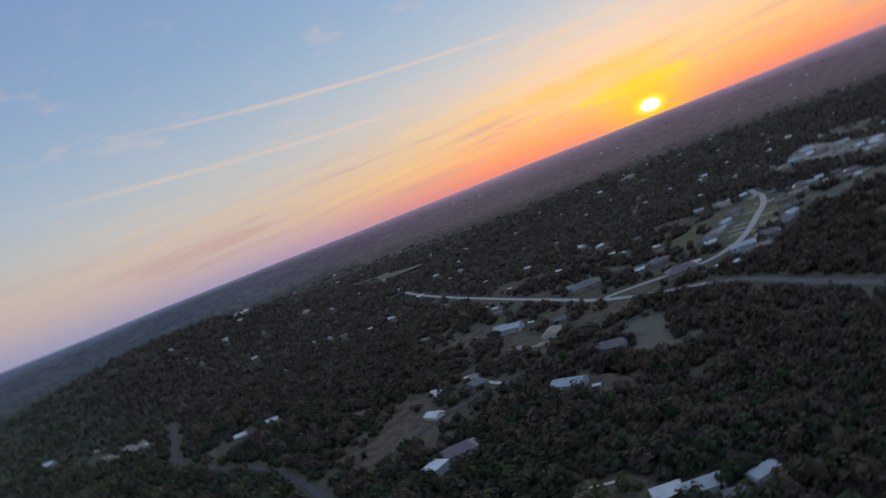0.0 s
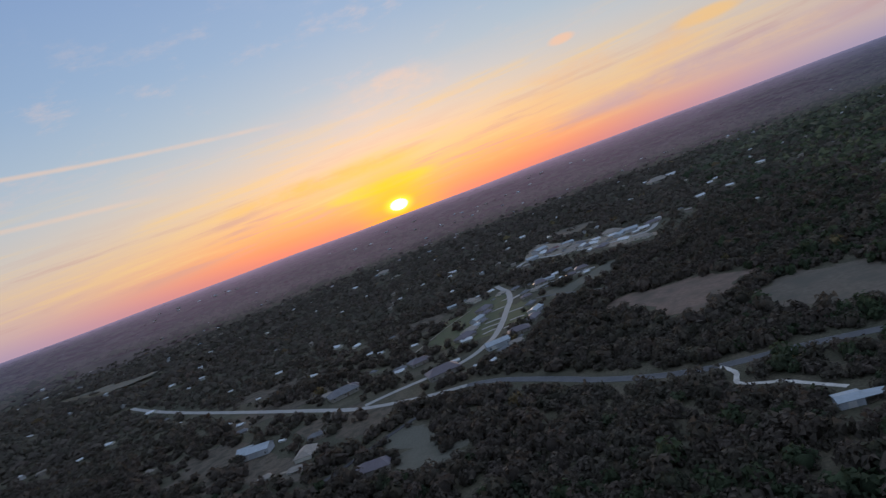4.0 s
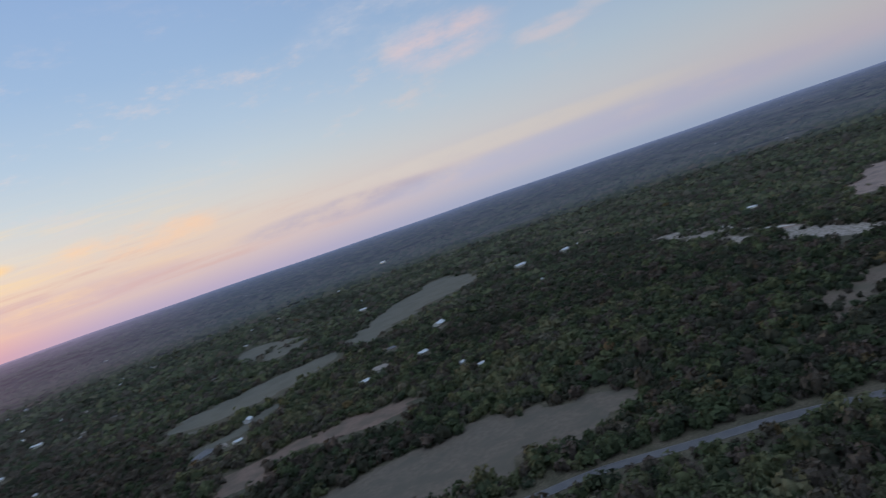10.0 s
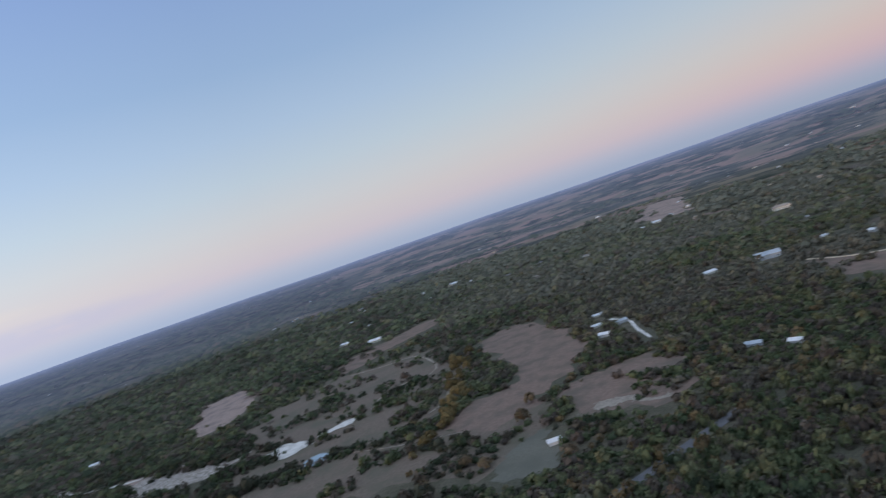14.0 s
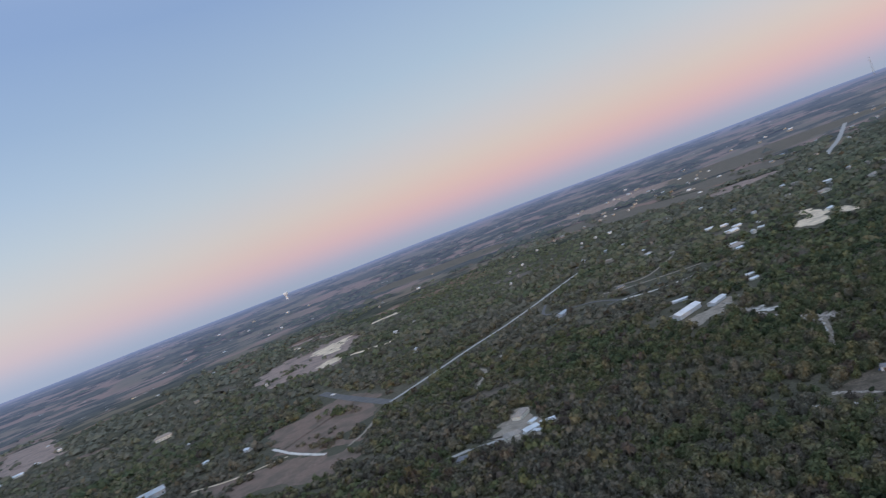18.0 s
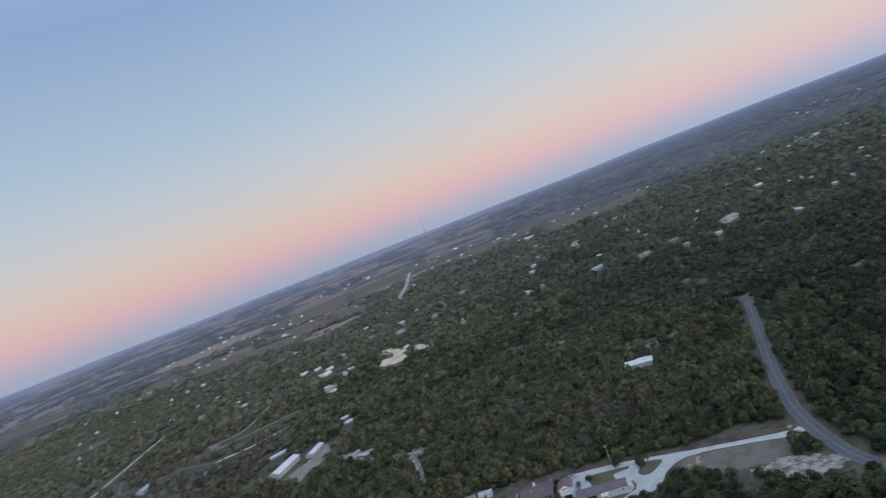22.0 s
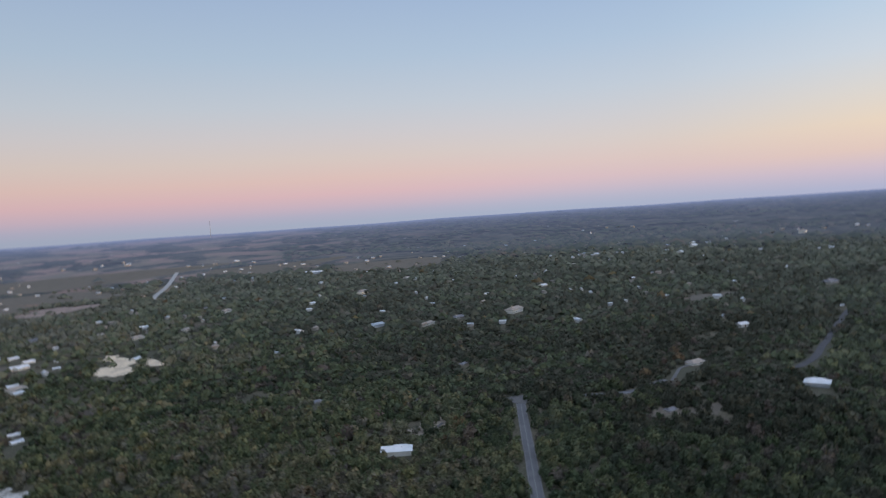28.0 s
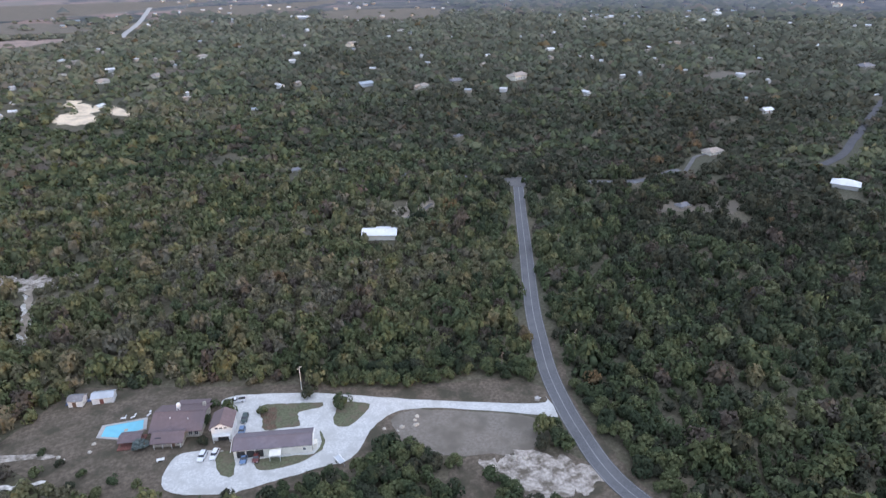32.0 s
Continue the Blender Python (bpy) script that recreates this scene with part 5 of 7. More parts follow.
for row in [("grey", -212, 773, 144, 22), ("tan", -171, 782, 142, 22), ("white", -268, 790, 73, 22), ("white", -190, 742, 150, 20), ("white", -150, 702, 154, 20), ("tan", -128, 680, 150, 16), ("white", -333, 471, 17, 9),
            ("white", -389, 486, 52, 10), ("white", -378, 709, 62, 11), ("white", -373, 478, 0, 9), ("white", -507, 856, 50, 14), ("tan", -736, 1248, 172, 28), ("white", -752, 1131, 0, 22), ("white", -58, 868, 30, 18),
            ("white", -18, 884, 160, 15), ("white", -39, 985, 40, 14), ("white", 40, 1033, 159, 18), ("tan", -118, 1268, 25, 34), ("grey", 90, 540, 20, 21), ("shed", 147, 583, 50, 9), ("white", 116, 535, 4, 10)]:
    place(*row, group="houses beyond the northern fields")
for row in [("white", 295, 505, 4, 14), ("white", 390, 587, 19, 20), ("white", 667, 699, 162, 22), ("white", 727, 655, 0, 20), ("tan", 256, 522, 150, 16), ("shed", 226, 505, 0, 9), ("grey", 317, 585, 139, 12), ("white", 540, 970, 155, 20), ("white", 1352, 2010, 85, 40), ("shed", 263, 412, 73, 8), ("shed", 257, 383, 174, 8), ("white", 504, -154, 78, 13), ("white", 543, -171, 80, 12), ("shed", 464, -144, 49, 8), ("white", 910, 29, 76, 24), ("white", 995, 75, 70, 18), ("white", 1118, -542, 53, 22), ("white", 1337, -166, 74, 26), ("white", 746, 368, 99, 14), ("white", 724, 657, 141, 12)]:
    place(*row, group="houses round the eastern meadows")
for row in [("shed", 296, -41, 80, 7), ("blue", 516, -335, 60, 20), ("white", 542, -290, 85, 16)]:
    place(*row, group="houses round the eastern meadows")
for row in [("cream", 754, -536, 64, 26), ("blue", 320, -178, 46, 9), ("shed", 299, -190, 35, 7), ("shed", 515, -395, 68, 7), ("shed", 467, -404, 176, 9), ("white", 154, -321, 50, 13), ("white", 145, -328, 26, 12), ("cream", 169, -347, 82, 12), ("tan", 164, -317, 30, 10), ("white", 157, -334, 70, 8), ("grey", 187, -296, 8, 11), ("barn", 79, -493, 62, 30), ("barn", 57, -505, 65, 19), ("barn", 88, -540, 20, 13), ("blue", 214, -615, 72, 16), ("grey", 163, -673, 32, 14), ("white", 30, -549, 27, 12), ("tan", 45, -714, 39, 18), ("white", 54, -825, 25, 20), ("white", 81, -899, 20, 20)]:
    place(*row[:4], row[4] * (1.0 if math.hypot(row[1], row[2]) < 420 else 0.95 if row[0] == "barn" else 0.8), group="houses in the southern woods")
for row in [("white", 63, -890, 40, 18), ("white", 46, -854, 30, 18), ("white", 49, -732, 10, 16), ("white", 42, -701, 30, 14), ("white", 33, -567, 20, 12), ("white", 172, -894, 15, 13), ("white", -49, -779, 50, 16), ("cream", -186, -1064, 40, 20), ("white", -306, -1033, 30, 20), ("cream", -409, -1086, 37, 26), ("blue", -296, -757, 15, 19), ("grey", -390, -732, 0, 22), ("cream", -457, -714, 20, 28), ("tan", -402, -405, 0, 15), ("grey", -306, -342, 0, 12)]:
    place(*row[:4], row[4] * (1.0 if math.hypot(row[1], row[2]) < 420 else 0.95 if row[0] == "barn" else 0.8), group="houses in the southern woods")
for row in [("white", -636, -891, 10, 22), ("white", -527, -887, 20, 15), ("barn", -490, -1610, 142, 48), ("white", -1351, -1203, 19, 40), ("white", -1093, -1275, 15, 30), ("tan", -346, -724, 25, 15), ("grey", -146, -505, 5, 11),
            ("grey", -276, -528, 21, 11), ("white", 158, -847, 49, 14), ("red", 217, -1248, 55, 22), ("tan", -58, -919, 30, 17), ("grey", 53, -1018, 41, 20), ("white", 50, -822, 46, 22), ("shed", -542, -469, 175, 12), ("grey", -854, -570, 1, 32),
            ("tan", -114, -930, 47, 17), ("white", -19, -1128, 52, 17), ("white", -1197, -1110, 27, 30), ("white", -1436, -1276, 33, 34), ("cream", -1841, -1224, 22, 40)]:
    place(*row[:4], row[4] * 0.8, group="houses in the far southern woods")

for row in [("far_grey", -269, 490, 70, 10), ("blue", -273, 477, 75, 10), ("far_white", -268, 436, 20, 10), ("dusk", -274, 522, 75, 10), ("far_grey", -283, 579, 65, 10), ("tan", -279, 597, 70, 10), ("far_grey", -330, 620, 65, 10), ("blue", -339, 601, 20, 10), ("far_white", -314, 621, 75, 10), ("dusk", -238, 544, 30, 10), ("far_grey", -213, 406, 70, 10), ("tan", -213, 392, 30, 10)]:
    place(*row, group="houses of the subdivision")
for row in [("far_grey", -248, 604, 70, 10), ("blue", -224, 600, 20, 10), ("far_white", -211, 590, 70, 10), ("dusk", -199, 588, 20, 10), ("far_grey", -221, 564, 65, 10), ("tan", -232, 566, 75, 10), ("far_grey", -188, 595, 75, 10)]:
    place(*row, group="houses behind the subdivision")
for row in [("blue", -278, 769, 30, 15), ("far_white", -272, 802, 75, 15), ("dusk", -254, 784, 65, 15), ("far_grey", -233, 761, 75, 15), ("tan", -218, 758, 20, 15), ("far_grey", -172, 736, 30, 15), ("blue", -159, 747, 65, 15), ("far_white", -139, 735, 30, 15), ("dusk", -120, 764, 30, 15), ("far_grey", -280, 888, 70, 15), ("tan", -251, 814, 65, 15), ("far_grey", -291, 740, 75, 15), ("blue", -235, 811, 30, 15), ("far_white", -193, 706, 70, 15), ("dusk", -176, 699, 70, 15)]:
    place(*row, group="houses of the far subdivision")
# more roofs, side by side with the first ones
for row in [("far_white", -349, -862, 130, 12), ("far_white", -697, -467, 160, 9), ("far_white", -1141, -997, 150, 14), ("far_white", 21, -835, 90, 12), ("blue", -168, -698, 160, 6), ("far_grey", -312, -383, 170, 8), ("far_white", 19, -794, 170, 12), ("far_white", -24, -2236, 10, 10)]:
    place(*row, group="houses along the southern roads")
for row in [("far_white", -597, -1108, 80, 14), ("far_white", -1592, -1292, 100, 22), ("far_white", -625, -769, 50, 14), ("far_white", -1077, -1318, 60, 16), ("far_white", -1151, -1268, 110, 18), ("far_white", -1234, -1183, 140, 18), ("far_white", -1391, -1114, 100, 18), ("far_white", -1343, -877, 30, 18), ("far_white", -1371, -868, 120, 18), ("far_white", -778, -841, 150, 12), ("far_tan", -572, -1256, 30, 14), ("far_white", -1047, -2405, 90, 18), ("far_white", -1573, -2721, 60, 22), ("far_white", -582, -1492, 160, 12), ("far_white", -512, -1178, 10, 12), ("far_white", -630, -818, 80, 10), ("far_white", -658, -663, 160, 10), ("far_white", -815, -682, 70, 12), ("far_white", -1007, -731, 20, 14), ("far_white", -1788, -1816, 140, 20)]:
    place(*row, group="houses towards the southern town")
for row in [("far_white", -1299, -981, 170, 14)]:
    place(*row, group="houses towards the southern town")
for row in [("far_white", 148, -318, 170, 10), ("far_white", 158, -318, 160, 8), ("far_white", 99, -1805, 60, 18), ("far_tan", 246, -511, 130, 6), ("far_white", 462, -533, 170, 9), ("far_white", 2100, -1713, 100, 20), ("far_white", 1340, -985, 160, 16), ("far_tan", 1569, -1086, 100, 16), ("cream", 921, -1015, 30, 14), ("far_white", 2371, -2159, 80, 24), ("far_white", 2033, -2008, 100, 24), ("far_white", 1654, -1789, 50, 20), ("far_white", 1607, -2020, 120, 30), ("far_white", 1497, -1998, 70, 30), ("far_white", -351, -2018, 160, 18), ("far_white", -402, -2049, 30, 18), ("far_white", -284, -1939, 110, 18), ("far_white", -552, -2110, 10, 22), ("far_white", -578, -2003, 20, 22), ("far_white", 2035, -1555, 90, 16)]:
    place(*row, group="houses along the straight road")
for row in [("far_tan", 1064, -751, 80, 12), ("far_white", 1731, -1570, 80, 16), ("far_white", 1580, -1639, 80, 16), ("far_grey", 1675, -1371, 150, 18)]:
    place(*row, group="houses along the straight road")
for row in [("blue", 487, -169, 90, 10), ("far_white", 1276, -197, 60, 16), ("far_white", 1783, -56, 170, 16), ("far_white", 1799, -197, 150, 16), ("far_white", 2050, 860, 60, 16), ("far_white", 1809, -715, 30, 20), ("far_white", 1111, -510, 40, 16), ("far_tan", 1004, -348, 20, 18), ("far_white", 1311, 63, 90, 12), ("far_white", 2723, 231, 100, 18), ("far_white", 1950, 300, 110, 14), ("far_white", 2127, -138, 160, 20), ("far_white", 3408, 581, 160, 16), ("far_white", 2592, 840, 90, 12), ("far_white", 771, 661, 100, 8), ("far_grey", 1743, 1404, 10, 14), ("far_white", 541, 552, 40, 10), ("far_grey", 1159, -314, 170, 20), ("far_white", 1146, 31, 160, 10), ("far_white", 1158, -596, 0, 20)]:
    place(*row, group="houses beyond the meadows")
for row in [("far_grey", 1144, -243, 80, 18)]:
    place(*row, group="houses beyond the meadows")
for row in [("far_tan", 106, 541, 80, 14), ("far_white", 637, 1116, 120, 12), ("far_grey", -85, 812, 20, 14), ("far_white", 595, 1492, 80, 14), ("far_white", 624, 1474, 60, 12), ("far_white", 538, 1446, 30, 14), ("far_grey", 440, 1187, 140, 14), ("far_white", 407, 1179, 120, 14), ("far_white", 494, 1212, 30, 12), ("far_white", 982, 2468, 130, 12), ("far_white", 888, 1952, 90, 14), ("far_white", -491, 790, 30, 12), ("far_white", -630, 944, 110, 14), ("far_white", -431, 854, 80, 16), ("far_white", -433, 983, 80, 12), ("far_white", -7, 708, 60, 12), ("far_white", 345, 1215, 170, 14), ("far_white", 336, 1804, 30, 14), ("far_white", 244, 1430, 170, 14), ("far_white", 55, 1298, 30, 14)]:
    place(*row, group="houses north of the fields")
for row in [("far_white", 859, 1558, 140, 16), ("far_white", 99, 1228, 170, 14), ("far_white", -164, 1111, 20, 14), ("far_white", -318, 1227, 150, 14), ("far_white", -575, 2054, 0, 18), ("far_white", -583, 1183, 60, 14), ("far_white", -398, 1096, 90, 12), ("far_grey", 250, 933, 130, 14), ("far_white", 73, 939, 30, 10)]:
    place(*row, group="houses north of the fields")
for row in [("far_white", -367, 299, 0, 9), ("far_grey", -221, 383, 50, 18), ("far_white", -1598, 872, 160, 20), ("far_white", -1721, 2058, 50, 20), ("far_white", -751, 960, 90, 14), ("far_white", -829, 1394, 10, 14), ("far_white", -681, 1618, 140, 16), ("far_white", -804, 1488, 170, 14), ("far_white", -754, 83, 40, 12), ("far_white", -714, 109, 150, 12), ("far_white", -482, 862, 60, 12), ("far_white", -623, 842, 50, 12), ("far_white", -576, 495, 60, 9), ("far_white", -488, 431, 20, 8), ("far_white", -701, 565, 170, 10), ("far_white", -581, 421, 10, 7), ("far_grey", -635, 667, 70, 12), ("far_white", -287, 950, 110, 16), ("far_white", -363, 971, 80, 16), ("far_white", -915, 851, 10, 12)]:
    place(*row, group="houses west of the fields")
for row in [("far_tan", -498, 301, 170, 9), ("far_white", -702, 268, 150, 8), ("far_grey", -350, 416, 160, 14), ("far_white", -261, 384, 20, 12), ("far_white", -237, 359, 70, 10), ("far_white", -224, 360, 70, 12)]:
    place(*row, group="houses west of the fields")

far_rng = np.random.default_rng(11)
FAR_SPECKS = []
for k in range(270):
    # far roofs, thicker to the west and south than over the northern woods
    az = radians(far_rng.choice([far_rng.uniform(-5, 75), far_rng.uniform(125, 200), far_rng.uniform(-130, -80), far_rng.uniform(-170, -130)], p=[0.43, 0.43, 0.05, 0.09]))
    r = far_rng.uniform(850, 2500) if k % 3 else far_rng.uniform(1600, 2750)
    if k >= 40:
        FAR_SPECKS.append((-math.sin(az) * r, math.cos(az) * r, far_rng.uniform(0, math.pi), far_rng.uniform(6, 11) * (1 + max(r - 1500, 0) / 2500), k))
        continue
    place(("far_white", "far_grey", "far_tan", "far_white")[k % 4], -math.sin(az) * r / U, math.cos(az) * r / U, far_rng.uniform(0, 180), far_rng.uniform(8, 14) * (1 + max(r - 1500, 0) / 2500), group="far houses")


for k in range(16):
    # more roofs between the western lane and the hills
    az = radians(far_rng.uniform(-8, 72))
    r = far_rng.uniform(560, 1500)
    place(("far_white", "far_grey", "far_tan", "white")[k % 4], -math.sin(az) * r / U, math.cos(az) * r / U, far_rng.uniform(0, 180), far_rng.uniform(10, 17), group="far houses")
for k in range(30):
    # small dry openings in the woods
    az = radians(far_rng.uniform(-130, 80)) if k % 2 else radians(far_rng.uniform(120, 230))
    r = far_rng.uniform(430, 1700)
    x, y, size, lie = -math.sin(az) * r / U, math.cos(az) * r / U, far_rng.uniform(12, 40) * (0.7 + r / 1500), far_rng.uniform(0, math.pi)
    ring = []
    for a in np.linspace(0, 2 * math.pi, 8, endpoint=False):
        u, v = size * far_rng.uniform(0.8, 1.6) * math.cos(a), size * far_rng.uniform(0.3, 0.6) * math.sin(a)
        ring.append((x + u * math.cos(lie) - v * math.sin(lie), y + u * math.sin(lie) + v * math.cos(lie)))
    patch("clearing", ring, (HAY, BROWN, DIRT, GREENISH)[k % 4], "small dry opening in the woods", z=0.05, keep=0.35, per=3, deep=False, ragged=1.5)


for k in range(40):
    # small pale roofs between the trees of the southern woods
    az, r = radians(far_rng.uniform(122, 205)), far_rng.uniform(820, 1500)
    FAR_SPECKS.append((-math.sin(az) * r, math.cos(az) * r, far_rng.uniform(0, math.pi), far_rng.uniform(5, 8), k))


for k in range(34):
    # clusters of roofs on the hazy slopes, most of them to the west and south
    az, r = radians(far_rng.choice([far_rng.uniform(-25, 75), far_rng.uniform(118, 205), far_rng.uniform(-140, -60)], p=[0.5, 0.35, 0.15])), far_rng.uniform(1500, 3700)
    x, y = -math.sin(az) * r, math.cos(az) * r
    for m in range(int(far_rng.integers(3, 7))):
        FAR_SPECKS.append((x + far_rng.normal(0, 0.035 * r), y + far_rng.normal(0, 0.02 * r), far_rng.uniform(0, math.pi), far_rng.uniform(9, 15) * r / 2200, k + m))


def far_settlement():
    """The roofs too far off to tell apart: walls and pitched roofs, joined by colour."""
    for n, (roof_mat, wall_mat, words) in enumerate(((ROOF_WHITE, WALL_WHITE, "scattered far white-roofed houses in the woods"), (ROOF_TAN, WALL_STONE, "scattered far tan-roofed houses in the woods"),
                                                     (ROOF_BLUE, WALL_STONE, "scattered far pale houses and sheds in the woods"))):
        thing = new("far_settlement")
        walls, roofs = [], []
        wall_faces, roof_faces = [], []
        for x, y, turn, size, k in FAR_SPECKS[n::3]:
            c, s = math.cos(turn), math.sin(turn)
            z = float(land(x, y))
            a, b, low, top = size / 2, size * 0.34, 3.2, 3.2 + size * 0.2
            def at(u, v, w):
                return (x + u * c - v * s, y + u * s + v * c, z + w)
            base = len(walls)
            walls += [at(u, v, w) for w in (-0.5, low) for u, v in ((-a, -b), (a, -b), (a, b), (-a, b))] + [at(-a, 0, top - 0.2), at(a, 0, top - 0.2)]
            for q in ((0, 1, 5), (0, 5, 4), (2, 3, 7), (2, 7, 6), (1, 2, 6), (1, 6, 5), (3, 0, 4), (3, 4, 7), (5, 6, 9), (7, 4, 8)):
                wall_faces.append([base + i for i in q])
            base = len(roofs)
            e = 0.5
            roofs += [at(-a - e, -b - e, low - 0.2), at(a + e, -b - e, low - 0.2), at(a + e, 0, top), at(-a - e, 0, top), at(a + e, b + e, low - 0.2), at(-a - e, b + e, low - 0.2)]
            for q in ((0, 1, 2), (0, 2, 3), (3, 2, 4), (3, 4, 5), (0, 5, 4), (0, 4, 1)):
                roof_faces.append([base + i for i in q])
            FEET.append((x, y, size * 0.55 + 2))
        for name, v, f, mat in (("walls", walls, wall_faces, wall_mat), ("roofs", roofs, roof_faces, roof_mat)):
            arrays_mesh(name, np.array(v), np.array(f), mat).parent = thing
        tagged(thing, words, "houses", kind="stuff")


far_settlement()


def barn_pair():
    """The long white roof and the low square roof by the gravel drive in the north."""
    thing = new("barn")
    part("wall", gable_walls(19.6, 8.0, 3.2, 1.1), SHADED_METAL, thing, "metal wall coloured dark blue-grey for the shade on it")
    part("roof", gable_roof(19.6, 8.0, 3.2, 1.1, 0.5, 0.18), ROOF_WHITE, thing, "bright white ribbed metal roof")
    for x in np.linspace(-9.6, 9.6, 17):
        part("roof_rib", solid([(x - 0.05, -4.5, 3.28), (x + 0.05, -4.5, 3.28), (x + 0.05, 0, 4.5), (x - 0.05, 0, 4.5), (x - 0.05, -4.5, 3.33), (x + 0.05, -4.5, 3.33), (x + 0.05, 0, 4.56), (x - 0.05, 0, 4.56)],
                               [(0, 3, 2, 1), (4, 5, 6, 7), (0, 1, 5, 4), (1, 2, 6, 5), (2, 3, 7, 6), (3, 0, 4, 7)]), ROOF_WHITE, thing)
    # flat dark panels on a solid wall, painted as shaded doorways
    part("door", box(3.4, 0.12, 2.8, -5, -4.05), DARK, thing, "dark panel in place of a shaded barn doorway")
    part("door", box(3.4, 0.12, 2.8, 3, -4.05), DARK, thing, "dark panel in place of a shaded barn doorway")
    thing.matrix_basis = spot(3, 211, 7)
    tagged(thing, "long low barn with a bright white metal roof", "barn")
    FEET.append((3 * U, 211 * U, 12))
    thing = new("barn")
    part("wall", gable_walls(9.6, 8.6, 3.2, 0.9), WALL_METAL, thing)
    part("roof", gable_roof(9.6, 8.6, 3.2, 0.9, 0.5, 0.18), ROOF_BLUE, thing)
    part("lean_to_roof", solid([(4.9, -3.6, 2.6), (15, -3.0, 2.3), (15, 2.8, 2.3), (4.9, 3.4, 2.6), (4.9, -3.6, 2.78), (15, -3.0, 2.48), (15, 2.8, 2.48), (4.9, 3.4, 2.78)],
                               [(0, 3, 2, 1), (4, 5, 6, 7), (0, 1, 5, 4), (1, 2, 6, 5), (2, 3, 7, 6), (3, 0, 4, 7)]), ROOF_BLUE, thing, "flat pale metal lean-to roof")
    for x, y in ((14.5, -2.6), (14.5, 2.4), (10, -2.8), (10, 2.6)):
        part("post", box(0.2, 0.2, 2.42, x, y), WOOD, thing)
    part("door", box(3.2, 0.12, 2.7, 0, -4.35), TRIM, thing)
    thing.matrix_basis = spot(-39, 198, 8)
    tagged(thing, "pale metal workshop with a lean-to beside gravel", "barn")
    FEET.append((-37 * U, 198 * U, 11))


barn_pair()


def white_roof_house():
    """The house with one long white roof in the southern woods."""
    thing = new("house")
    part("wall", gable_walls(16.5, 9, 3.2, 1.4), WALL_CREAM, thing)
    part("roof", gable_roof(16.8, 9.2, 3.2, 1.4, 0.9, 0.2), ROOF_WHITE, thing, "bright white standing-seam roof")
    part("porch_roof", box(8, 3.4, 0.16, 1.5, 6.6, 2.5), ROOF_WHITE, thing)
    part("deck", box(17, 3.2, 0.3, -1.5, 9.6, 0.25), DIRT, thing, "weathered timber deck")
    for x in (-9, -3, 3, 6.5):
        part("post", box(0.15, 0.15, 2.6, x if x > -4 else -2.2, 8.1), WOOD, thing)
    part("door", box(1.0, 0.1, 2.1, 1, 4.55), DOOR, thing)
    window_set(thing, WINDOW_FRAME, WINDOW_PANE, [(x, 4.55, 0.9, 180) for x in (-6, -3.5, 3.5, 6)])
    part("vent_pipe", rod(0.12, 0.8, 8, m=pose(3, -2, 4.2)), STEEL, thing)
    thing.matrix_basis = spot(-150, -382.5, 152)
    tagged(thing, "low house with a long bright white metal roof", "house")
    FEET.append((-150 * U, -382 * U, 11))
    # the wide pale roof standing by itself to the west of the road
    thing = new("house")
    part("wall", gable_walls(15, 9, 3.0, 0.02), WALL_WHITE, thing)
    part("roof", gable_roof(15, 10, 3.2, 2.2, 1.0, 0.2, 6.0), ROOF_WHITE, thing, "bright white hipped metal roof")
    part("door", box(1.0, 0.1, 2.1, 1, 4.55), DOOR, thing)
    window_set(thing, WINDOW_FRAME, WINDOW_PANE, [(x, 4.55, 0.9, 180) for x in (-5, -3, 4, 6)])
    thing.matrix_basis = spot(-410, -319, 118)
    tagged(thing, "white hip-roofed house showing above the trees", "house")
    FEET.append((-410 * U, -319 * U, 11))


white_roof_house()


